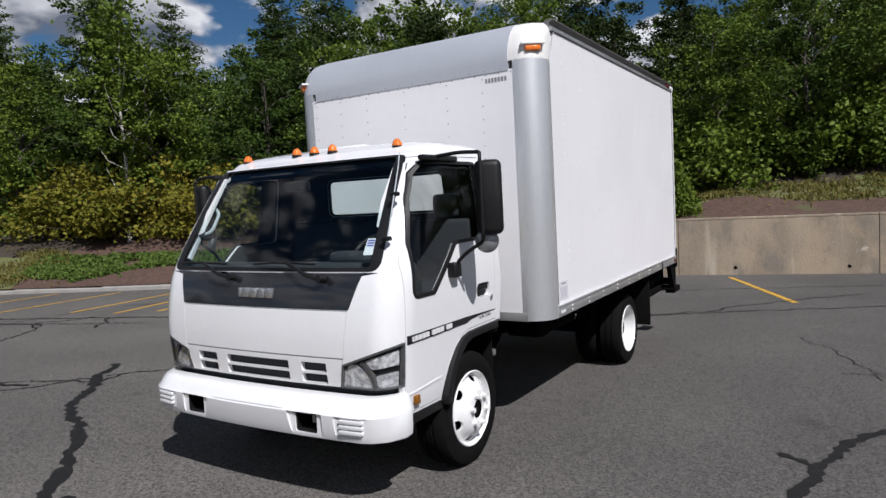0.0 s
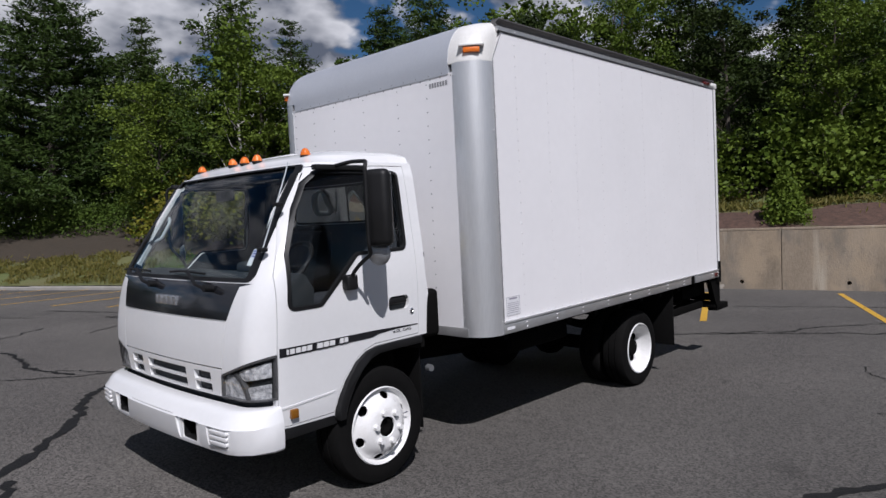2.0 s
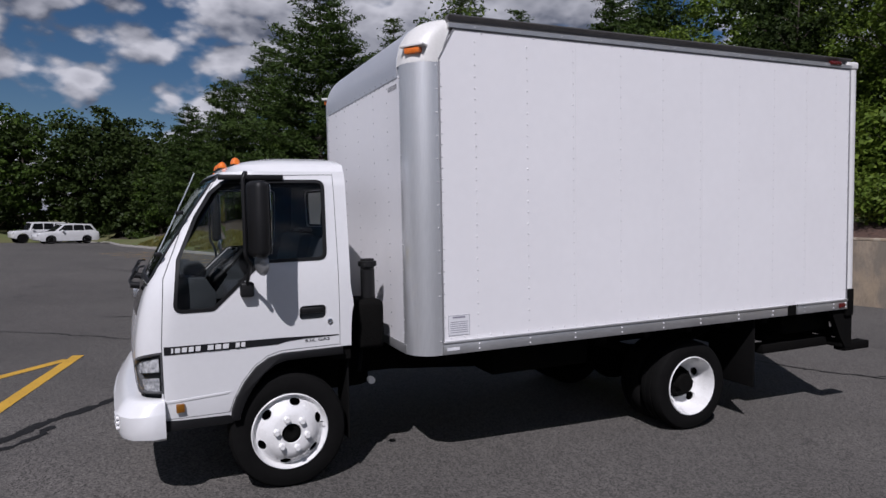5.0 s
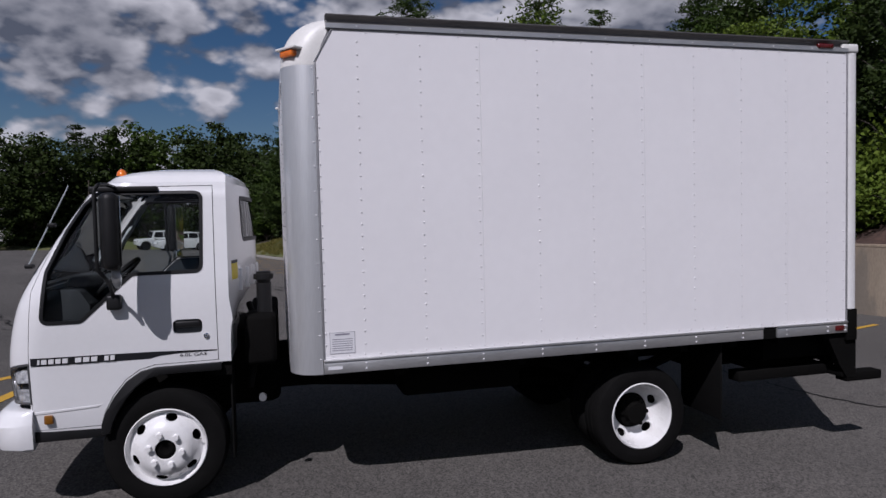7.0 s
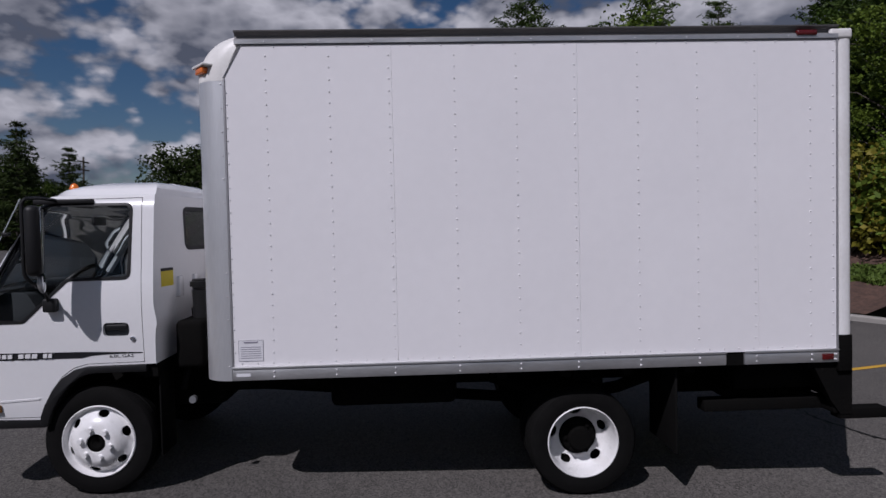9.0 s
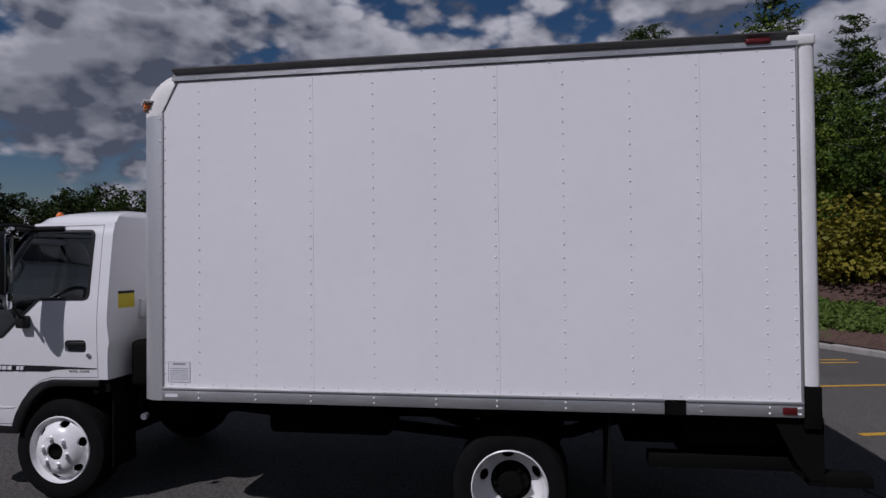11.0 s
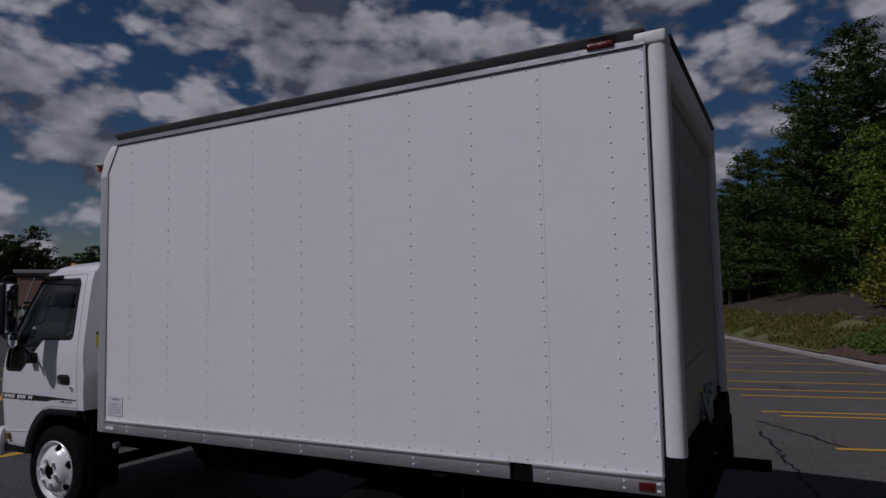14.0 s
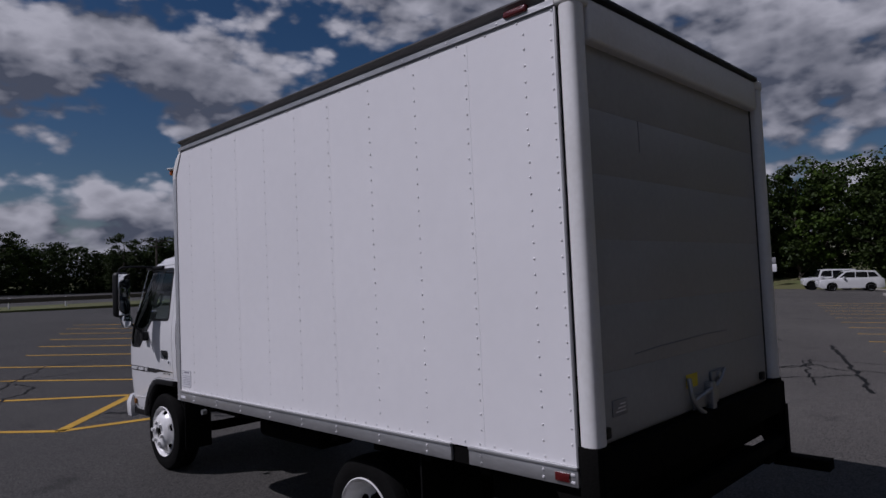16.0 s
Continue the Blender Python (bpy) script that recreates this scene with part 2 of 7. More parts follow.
def bank_mat():
    """Red-brown bark mulch with thin green growth in patches."""
    m = mat("bark_mulch", (0.125, 0.070, 0.050), 0.95, color2=(0.030, 0.018, 0.014), scale=9, fine=45, bump=1.0, bump_scale=25, mottle=0.4)
    nt = m.node_tree
    N, L = nt.nodes, nt.links
    b = N["Principled BSDF"]
    old = b.inputs["Base Color"].links[0].from_socket
    co = N.new("ShaderNodeTexCoord")
    n = N.new("ShaderNodeTexNoise"); n.inputs["Scale"].default_value = 0.35; n.inputs["Detail"].default_value = 6; n.inputs["Roughness"].default_value = 0.7
    L.new(co.outputs["Object"], n.inputs["Vector"])
    r = N.new("ShaderNodeMapRange"); r.inputs["From Min"].default_value = 0.60; r.inputs["From Max"].default_value = 0.70
    L.new(n.outputs["Fac"], r.inputs["Value"])
    mx = N.new("ShaderNodeMixRGB"); mx.inputs[2].default_value = (0.075, 0.085, 0.028, 1)
    L.new(r.outputs[0], mx.inputs[0]); L.new(old, mx.inputs[1])
    L.new(mx.outputs[0], b.inputs["Base Color"])
    return m


def line_mat():
    """Yellow road paint worn through to the asphalt here and there."""
    m = mat("yellow_paint", (0.62, 0.36, 0.03), 0.8, color2=(0.45, 0.26, 0.03), scale=3, fine=60, bump=0.3, bump_scale=140, mottle=0.5)
    nt = m.node_tree
    N, L = nt.nodes, nt.links
    b = N["Principled BSDF"]
    old = b.inputs["Base Color"].links[0].from_socket
    co = N.new("ShaderNodeTexCoord")
    n = N.new("ShaderNodeTexNoise"); n.inputs["Scale"].default_value = 28; n.inputs["Detail"].default_value = 6; n.inputs["Roughness"].default_value = 0.75
    L.new(co.outputs["Object"], n.inputs["Vector"])
    r = N.new("ShaderNodeMapRange"); r.inputs["From Min"].default_value = 0.60; r.inputs["From Max"].default_value = 0.66
    L.new(n.outputs["Fac"], r.inputs["Value"])
    mx = N.new("ShaderNodeMixRGB"); mx.inputs[2].default_value = (0.07, 0.065, 0.055, 1)
    L.new(r.outputs[0], mx.inputs[0]); L.new(old, mx.inputs[1])
    L.new(mx.outputs[0], b.inputs["Base Color"])
    return m


M_ASPHALT = asphalt_mat()
M_TAR = mat("crack_tar", (0.008, 0.008, 0.008), 0.75, color2=(0.014, 0.014, 0.014), scale=8, fine=60, bump=0.3, spec=0.25)
M_YELLOW = line_mat()
M_WALL = wall_mat()
M_KERB = mat("kerb_concrete", (0.36, 0.34, 0.31), 0.9, color2=(0.22, 0.21, 0.19), scale=3, fine=60, bump=0.4)
M_MULCH = bank_mat()
M_GRASS = mat("grass_ground", (0.085, 0.115, 0.03), 0.95, color2=(0.13, 0.11, 0.05), scale=0.4, fine=20, bump=1.0, bump_scale=30, mottle=0.4)
M_WHITE = mat("cab_white_paint", (0.75, 0.75, 0.755), 0.25, coat=0.6, color2=(0.70, 0.70, 0.70), scale=2, fine=30, rough_var=0.05)
M_BOX = mat("box_white_panel", (0.80, 0.79, 0.80), 0.36, color2=(0.74, 0.73, 0.74), scale=1.3, fine=14, bump=0.10, bump_scale=2.2, mottle=0.6)
M_REAR = mat("rear_frame_white", (0.74, 0.74, 0.74), 0.42, color2=(0.60, 0.59, 0.57), scale=3, fine=40, bump=0.05, bump_scale=30)
# the white rear door's colour, darkened to grey for the shade it stands in
M_DOOR = mat("roll_door_shaded_white", (0.36, 0.36, 0.355), 0.5, color2=(0.29, 0.29, 0.28), scale=2.5, fine=30, bump=0.05, bump_scale=20)
M_CAP = mat("cap_fibreglass", (0.74, 0.73, 0.71), 0.45, color2=(0.62, 0.61, 0.58), scale=5, fine=60, bump=0.06)
M_ALU = mat("aluminium_extrusion", (0.80, 0.81, 0.82), 0.38, 0.72, color2=(0.66, 0.67, 0.68), scale=3, fine=90, stretch=(1, 1, 0.12), bump=0.04, bump_scale=120)
M_RAIL = mat("aluminium_rail", (0.62, 0.62, 0.62), 0.36, 0.75, color2=(0.44, 0.44, 0.44), scale=7, fine=60, stretch=(1, 0.3, 1), bump=0.08, bump_scale=40, rough_var=0.18)
M_RIVET = mat("rivet_alloy", (0.74, 0.73, 0.74), 0.35, 0.1, scale=30)
M_NOSE = mat("grey_nose_sheet", (0.60, 0.62, 0.66), 0.40, 0.45, color2=(0.52, 0.54, 0.58), scale=2, fine=50, bump=0.03, bump_scale=6)
M_BLACK = mat("black_plastic", (0.010, 0.010, 0.011), 0.5, color2=(0.007, 0.007, 0.007), scale=8, fine=120, bump=0.05, bump_scale=200, spec=0.3)
M_GLOSSBLACK = mat("gloss_black_panel", (0.014, 0.015, 0.018), 0.16, coat=0.5, color2=(0.010, 0.010, 0.012), scale=4, fine=60, rough_var=0.05)
M_CHASSIS = mat("chassis_black", (0.0045, 0.0045, 0.0045), 0.9, color2=(0.006, 0.0056, 0.005), scale=7, fine=70, bump=0.2, spec=0.05)
M_RUBBER = mat("tyre_rubber", (0.0045, 0.0045, 0.0045), 0.85, color2=(0.0075, 0.0072, 0.007), scale=9, fine=90, bump=0.1, spec=0.08)
M_WHEEL = mat("wheel_white_enamel", (0.80, 0.80, 0.80), 0.28, coat=0.3, color2=(0.70, 0.69, 0.67), scale=10, fine=90)
M_CHROME = mat("chrome", (0.75, 0.75, 0.76), 0.12, 1.0, color2=(0.68, 0.68, 0.69), scale=9, fine=90)
M_REFLECT = mat("lamp_reflector", (0.92, 0.93, 0.95), 0.14, 0.35, color2=(0.30, 0.31, 0.33), scale=26, fine=60, bump=1.0, bump_scale=16, mottle=0.25)
M_LAMPBODY = mat("lamp_housing_grey", (0.13, 0.132, 0.136), 0.30, 0.3, color2=(0.08, 0.08, 0.084), scale=20, fine=90)
M_GRASSBLADE = leaf_mat("dry_grass_blade", (0.10, 0.105, 0.025), (0.24, 0.19, 0.06), 0.3)
M_LITTER = mat("forest_floor", (0.055, 0.040, 0.026), 0.95, color2=(0.028, 0.022, 0.014), scale=4, fine=40, bump=1.0, bump_scale=25)
M_AMBER = mat("amber_lens", (0.80, 0.20, 0.015), 0.18, color2=(0.62, 0.12, 0.01), scale=30, fine=150, coat=0.6, bump=0.2, bump_scale=160)
M_AMBERDARK = mat("amber_reflector", (0.26, 0.105, 0.006), 0.3, color2=(0.15, 0.055, 0.004), scale=40, fine=160, coat=0.3, bump=0.2, bump_scale=200)
M_RED = mat("red_lens", (0.11, 0.006, 0.006), 0.2, color2=(0.06, 0.003, 0.003), scale=30, fine=150, coat=0.5, bump=0.2, bump_scale=160)
M_GLASS = glass_mat("window_glass", (0.86, 0.90, 0.89))
M_WSGLASS = glass_mat("windscreen_glass", (0.80, 0.91, 0.91))
M_LENS = glass_mat("lamp_glass", (0.94, 0.95, 0.96))
M_MIRROR = mat("mirror_glass", (0.75, 0.77, 0.78), 0.03, 1.0, color2=(0.72, 0.74, 0.75), scale=3, rough_var=0.01)
M_CABIN = mat("cabin_lining", (0.020, 0.025, 0.030), 0.8, color2=(0.014, 0.017, 0.020), scale=20, fine=150, bump=0.1)
M_SEAT = mat("seat_cloth", (0.022, 0.026, 0.034), 0.9, color2=(0.014, 0.016, 0.021), scale=30, fine=200, bump=0.2, bump_scale=220)
M_GREYTRIM = mat("grey_trim", (0.40, 0.44, 0.46), 0.55, color2=(0.34, 0.37, 0.39), scale=10, fine=100)
M_LABELY = mat("yellow_label", (0.62, 0.50, 0.02), 0.5, color2=(0.55, 0.43, 0.02), scale=12, fine=80)
M_LABELW = mat("white_label", (0.72, 0.72, 0.74), 0.5, color2=(0.64, 0.64, 0.66), scale=12, fine=80)
M_LABELINK = mat("label_ink", (0.26, 0.25, 0.30), 0.6, scale=12)
M_LABELBLUE = mat("blue_ink", (0.08, 0.10, 0.35), 0.6, scale=12)
M_LETTER = mat("silver_letter", (0.62, 0.63, 0.65), 0.25, 0.8, scale=20)
M_DECAL = mat("white_decal", (0.70, 0.70, 0.70), 0.4, scale=20)
# rail aluminium darkened to paint in the shade under the roof lip
M_RAILSHADE = mat("shaded_rail", (0.20, 0.19, 0.185), 0.62, 0.35, color2=(0.13, 0.13, 0.13), scale=6, fine=50, stretch=(1, 0.3, 1), bump=0.08, bump_scale=40)
M_GREYDECAL = mat("grey_decal", (0.25, 0.25, 0.26), 0.4, scale=20)
M_BARK = mat("bark", (0.10, 0.085, 0.07), 0.95, color2=(0.05, 0.04, 0.032), scale=3, fine=25, bump=0.8, bump_scale=18, stretch=(1, 1, 0.25))
M_BIRCH = mat("pale_bark", (0.50, 0.48, 0.45), 0.85, color2=(0.30, 0.28, 0.25), scale=4, fine=25, bump=0.3, stretch=(1, 1, 0.4))
M_LEAF = leaf_mat("leaf_green", (0.055, 0.094, 0.011), (0.139, 0.188, 0.028))
M_LEAF2 = leaf_mat("leaf_dark_green", (0.031, 0.060, 0.010), (0.078, 0.117, 0.020))
M_LEAFY = leaf_mat("leaf_yellow_green", (0.085, 0.105, 0.013), (0.225, 0.185, 0.026))
# green darkened for the inner shade that the sparse crowns lack
M_LEAF3 = leaf_mat("leaf_shaded_green", (0.017, 0.030, 0.007), (0.036, 0.053, 0.012), 0.08)
M_NEEDLE = leaf_mat("pine_needles", (0.019, 0.039, 0.007), (0.056, 0.085, 0.019), 0.07)
M_COVER = leaf_mat("ground_cover_leaf", (0.06, 0.10, 0.02), (0.12, 0.17, 0.035))
M_CARWHITE = mat("car_white_paint", (0.78, 0.78, 0.78), 0.25, coat=0.6, scale=2)
M_CARGLASS = mat("car_dark_glass", (0.012, 0.013, 0.015), 0.08, scale=4, rough_var=0.02)
M_BUILDW = mat("white_siding", (0.66, 0.66, 0.64), 0.7, color2=(0.56, 0.56, 0.54), scale=1, fine=12)
M_BUILDT = mat("beige_siding", (0.42, 0.40, 0.35), 0.7, color2=(0.36, 0.34, 0.30), scale=1, fine=12)
M_BUILDB = mat("brown_brick", (0.20, 0.12, 0.085), 0.9, color2=(0.14, 0.08, 0.06), scale=1, fine=12)
M_WOODPOLE = mat("weathered_pole", (0.09, 0.075, 0.06), 0.9, scale=3, fine=20)
M_STEEL = mat("galvanised_steel", (0.38, 0.39, 0.40), 0.5, 0.8, scale=3, fine=30)

# ---------------------------------------------------------------- mesh helpers


def finish(me, material, smooth=35):
    me.materials.clear()
    me.materials.append(material)
    me.polygons.foreach_set("material_index", [0] * len(me.polygons))
    if smooth:
        me.polygons.foreach_set("use_smooth", [True] * len(me.polygons))
        me.set_sharp_from_angle(angle=radians(smooth))
    me.update()
    return me


def part(name, bm, material, parent=None, label="", smooth=35, tilt=False):
    """One mesh object out of a bmesh or a mesh, under a thing or a part."""
    if isinstance(bm, bmesh.types.BMesh):
        bmesh.ops.recalc_face_normals(bm, faces=bm.faces)
        me = bpy.data.meshes.new(name)
        bm.to_mesh(me)
        bm.free()
    else:
        me = bm
    if tilt:
        me.transform(TILT)
    finish(me, material, smooth)
    ob = new(name, me)
    if parent is not None:
        ob.parent = parent
    if label:
        ob["label"] = label
    return ob


def thing(name, label, category, at=(0, 0, 0), group="", kind=""):
    ob = new(name)
    ob.location = at
    ob.empty_display_size = 0.2
    return tagged(ob, label, category, group, kind)


def box(bm, x0, x1, y0, y1, z0, z1, bevel=0.0, seg=2):
    vs = [bm.verts.new((x, y, z)) for x in (x0, x1) for y in (y0, y1) for z in (z0, z1)]
    fs = [bm.faces.new([vs[i] for i in q]) for q in ((0, 1, 3, 2), (4, 6, 7, 5), (0, 4, 5, 1), (2, 3, 7, 6), (0, 2, 6, 4), (1, 5, 7, 3))]
    if bevel:
        es = list({e for f in fs for e in f.edges})
        bmesh.ops.bevel(bm, geom=es, offset=bevel, segments=seg, affect="EDGES", profile=0.5, clamp_overlap=True)
    return bm


def BM():
    return bmesh.new()


def prism(poly, axis, lo, hi, bevel=0.0):
    """A polygon in the plane across the axis ('x': (y, z); 'y': (x, z); 'z': (x, y)), pulled from lo to hi."""
    bm = BM()

    def at(p, h):
        return {"x": (h, p[0], p[1]), "y": (p[0], h, p[1]), "z": (p[0], p[1], h)}[axis]
    a = [bm.verts.new(at(p, lo)) for p in poly]
    b = [bm.verts.new(at(p, hi)) for p in poly]
    n = len(poly)
    bm.faces.new(a)
    bm.faces.new(b[::-1])
    for i in range(n):
        bm.faces.new((a[i], b[i], b[(i + 1) % n], a[(i + 1) % n]))
    bmesh.ops.recalc_face_normals(bm, faces=bm.faces)
    if bevel:
        bmesh.ops.bevel(bm, geom=list(bm.edges), offset=bevel, segments=2, affect="EDGES", profile=0.5, clamp_overlap=True)
    return bm


def rounded(poly, r, n=5):
    """A polygon with its corners rounded."""
    out = []
    k = len(poly)
    for i in range(k):
        p, a, b = (Vector(poly[j % k]) for j in (i, i - 1, i + 1))
        da, db = a - p, b - p
        la, lb = da.length, db.length
        da.normalize(), db.normalize()
        ang = da.angle(db)
        d = min(r / max(math.tan(ang / 2), 0.05), la * 0.45, lb * 0.45)
        for s in range(n + 1):
            t = s / n
            q = (1 - t) ** 2 * (p + da * d) + 2 * t * (1 - t) * p + t * t * (p + db * d)
            out.append((q.x, q.y))
    return out


def grown(poly, d):
    """The polygon moved outwards by d (inwards if negative)."""
    k = len(poly)
    area = sum(poly[i][0] * poly[(i + 1) % k][1] - poly[(i + 1) % k][0] * poly[i][1] for i in range(k))
    s = 1 if area > 0 else -1
    out = []
    for i in range(k):
        p, a, b = (Vector(poly[j % k]) for j in (i, i - 1, i + 1))
        e1, e2 = (p - a).normalized(), (b - p).normalized()
        n1, n2 = Vector((e1.y, -e1.x)) * s, Vector((e2.y, -e2.x)) * s
        m = (n1 + n2)
        m = m / max(m.length_squared / 2, 0.3)
        out.append((p.x + m.x * d, p.y + m.y * d))
    return out


def mesh_of(bm, name="piece"):
    bmesh.ops.recalc_face_normals(bm, faces=bm.faces)
    me = bpy.data.meshes.new(name)
    bm.to_mesh(me)
    bm.free()
    return me


def cut(me, *ops):
    """Boolean steps (kind, cutter bmesh or mesh) baked into a new mesh."""
    body = new("cut_body", me)
    made = []
    for kind, cutter in ops:
        cm = mesh_of(cutter) if isinstance(cutter, bmesh.types.BMesh) else cutter
        c = new("cut_tool", cm)
        made.append(c)
        m = body.modifiers.new("b", "BOOLEAN")
        m.operation, m.object, m.solver = kind, c, "EXACT"
    bpy.context.view_layer.update()
    dg = bpy.context.evaluated_depsgraph_get()
    out = bpy.data.meshes.new_from_object(body.evaluated_get(dg))
    for o in (body, *made):
        bpy.data.objects.remove(o)
    return out


def tube(points, r, seg=8, close=False, taper=None):
    """A round bar along points."""
    bm = BM()
    pts = [Vector(p) for p in points]
    rings = []
    up = Vector((0.13, 0.27, 0.95))
    for i, p in enumerate(pts):
        a, b = pts[max(i - 1, 0)], pts[min(i + 1, len(pts) - 1)]
        d = (b - a).normalized()
        s = d.cross(up).normalized()
        t = s.cross(d)
        rr = r if taper is None else r + (taper - r) * i / (len(pts) - 1)
        rings.append([bm.verts.new(p + (s * math.cos(2 * math.pi * k / seg) + t * math.sin(2 * math.pi * k / seg)) * rr) for k in range(seg)])
    for a, b in zip(rings, rings[1:]):
        for k in range(seg):
            bm.faces.new((a[k], a[(k + 1) % seg], b[(k + 1) % seg], b[k]))
    bm.faces.new(rings[0][::-1])
    bm.faces.new(rings[-1])
    return bm


def bend(points, r=0.05, n=4):
    """The corners of a line rounded into bends."""
    pts = [Vector(p) for p in points]
    out = [pts[0]]
    for a, p, b in zip(pts, pts[1:], pts[2:]):
        d = min(r, (a - p).length * 0.45, (b - p).length * 0.45)
        s, e = p + (a - p).normalized() * d, p + (b - p).normalized() * d
        for i in range(n + 1):
            t = i / n
            out.append((1 - t) ** 2 * s + 2 * t * (1 - t) * p + t * t * e)
    return out + [pts[-1]]


def lathe(profile, seg=40, cx=0.0, cy=0.0, cz=0.0, closed=False):
    """A profile of (x, radius) turned round the x axis."""
    bm = BM()
    rings = []
    for x, r in profile:
        rings.append([bm.verts.new((cx + x, cy + r * math.cos(2 * math.pi * k / seg), cz + r * math.sin(2 * math.pi * k / seg))) for k in range(seg)])
    pairs = list(zip(rings, rings[1:])) + ([(rings[-1], rings[0])] if closed else [])
    for a, b in pairs:
        for k in range(seg):
            bm.faces.new((a[k], a[(k + 1) % seg], b[(k + 1) % seg], b[k]))
    if not closed:
        bm.faces.new(rings[0])
        bm.faces.new(rings[-1][::-1])
    return bm


def dome_bm(bm, c, r, h, axis, seg=8, rows=3):
    """A low dome, for rivet heads and lamps; axis is its way out."""
    axis = Vector(axis).normalized()
    s = axis.orthogonal().normalized()
    t = axis.cross(s)
    c = Vector(c)
    prev = None
    for i in range(rows):
        a = i / rows * math.pi / 2
        ring = [bm.verts.new(c + (s * math.cos(2 * math.pi * k / seg) + t * math.sin(2 * math.pi * k / seg)) * r * math.cos(a) + axis * h * math.sin(a)) for k in range(seg)]
        if prev:
            for k in range(seg):
                bm.faces.new((prev[k], prev[(k + 1) % seg], ring[(k + 1) % seg], ring[k]))
        prev = ring
    top = bm.verts.new(c + axis * h)
    for k in range(seg):
        bm.faces.new((prev[k], prev[(k + 1) % seg], top))


def hexnut(bm, c, r, h, axis):
    axis = Vector(axis).normalized()
    s = axis.orthogonal().normalized()
    t = axis.cross(s)
    c = Vector(c)
    a = [bm.verts.new(c + (s * math.cos(k * math.pi / 3) + t * math.sin(k * math.pi / 3)) * r) for k in range(6)]
    b = [bm.verts.new(c + axis * h + (s * math.cos(k * math.pi / 3) + t * math.sin(k * math.pi / 3)) * r * 0.9) for k in range(6)]
    for k in range(6):
        bm.faces.new((a[k], a[(k + 1) % 6], b[(k + 1) % 6], b[k]))
    bm.faces.new(b)


def words(name, text, size, m, material, parent, label=""):
    cu = bpy.data.curves.new(name, "FONT")
    cu.body, cu.size, cu.extrude = text, size, 0.0008
    cu.materials.append(material)
    ob = new(name, cu)
    ob.matrix_basis = m
    ob.parent = parent
    if label:
        ob["label"] = label
    return ob

# ---------------------------------------------------------------- the lot and its edges
E1 = Vector((0.936, 0.352, 0.0))     # along the kerb
U = Vector((-0.352, 0.936, 0.0))     # across it, up the bank


def lot_z(x, y):
    """The lot falls gently away behind the truck's far side."""
    return -0.0095 * max(0.0, -x - 4.0) - 0.012 * max(0.0, -x - 42.0)


# the kerb's line in plan, from the far corner to the retaining wall and along it
EDGE = [(-75, -13.0), (-63, -7.0), (-57.5, -4.2), (-45, -2.8), (-32, 1.0), (-22, 4.7), (-14.5, 7.9), (-9.5, 10.2), (-6.2, 11.9), (-0.5, 13.25), (3.7, 14.25), (14, 16.5), (40, 21.8)]
WALL_FROM = 8


def edge_at(x):
    xs, ys = zip(*EDGE)
    return float(np.interp(x, xs, ys))


def build_lot():
    bm = BM()
    xs = np.concatenate([np.arange(-75, -20, 5.0), np.arange(-20, 16, 1.5), np.arange(16, 41, 6.0)])
    ys = (-95, -60, -35, -20, -12, -6, 0)
    grid = []
    for x in xs:
        col = [bm.verts.new((x, y, lot_z(x, y))) for y in ys if y < edge_at(x) - 0.5]
        col += [bm.verts.new((x, edge_at(x) + 0.06, lot_z(x, 0)))]
        grid.append(col)
    for a, b in zip(grid, grid[1:]):
        n = min(len(a), len(b))
        for i in range(n - 1):
            if i == n - 2:
                bm.faces.new(list(dict.fromkeys((a[i], b[i], *b[i + 1:], *a[i + 1:][::-1]))))
            else:
                bm.faces.new((a[i], b[i], b[i + 1], a[i + 1]))
    ob = part("road", bm, M_ASPHALT, smooth=0)
    return tagged(ob, "worn grey asphalt of a parking lot with sealed cracks", "parking lot", kind="structure")


def strip(bm, pts, width, z=0.004, ragged=0.0, rnd=random.Random(1)):
    """A flat strip over the lot along a line of plan points."""
    last = None
    pts = [Vector((p[0], p[1], 0)) for p in pts]
    for i, p in enumerate(pts):
        d = (pts[min(i + 1, len(pts) - 1)] - pts[max(i - 1, 0)]).normalized()
        n = Vector((-d.y, d.x, 0))
        w = width * 0.5 * (1 + ragged * rnd.uniform(-1, 1))
        v = 2 * [None]
        for k, s in enumerate((1, -1)):
            q = p + n * w * s
            v[k] = bm.verts.new((q.x, q.y, lot_z(q.x, q.y) + z))
        if last:
            bm.faces.new((last[0], last[1], v[1], v[0]))
        last = v


def wander(a, b, step=0.12, amp=0.06, seed=0):
    """A crack's line from a to b."""
    a, b = Vector((a[0], a[1], 0)), Vector((b[0], b[1], 0))
    n = max(3, int((b - a).length / step))
    d = (b - a).normalized()
    side = Vector((-d.y, d.x, 0))
    out = []
    for i in range(n + 1):
        t = i / n
        f = min(t, 1 - t) * 4
        o = (noise.noise(Vector((t * n * 0.11, seed * 7.3, 0))) * 3 + noise.noise(Vector((t * n * 0.45, seed * 3.1, 5))) * 1.2 + noise.noise(Vector((t * n * 0.9, seed * 5.7, 9))) * 0.8) * amp * min(1, f)
        q = a.lerp(b, t) + side * o
        out.append((q.x, q.y))
    return out


build_lot()
bm = BM()
R = 2500
c = [bm.verts.new((R * math.cos(k * math.pi / 16), R * math.sin(k * math.pi / 16), -0.9)) for k in range(32)]
bm.faces.new(c)
tagged(part("ground", bm, M_GRASS, smooth=0), "rough grass land round the lot", "ground", kind="structure")


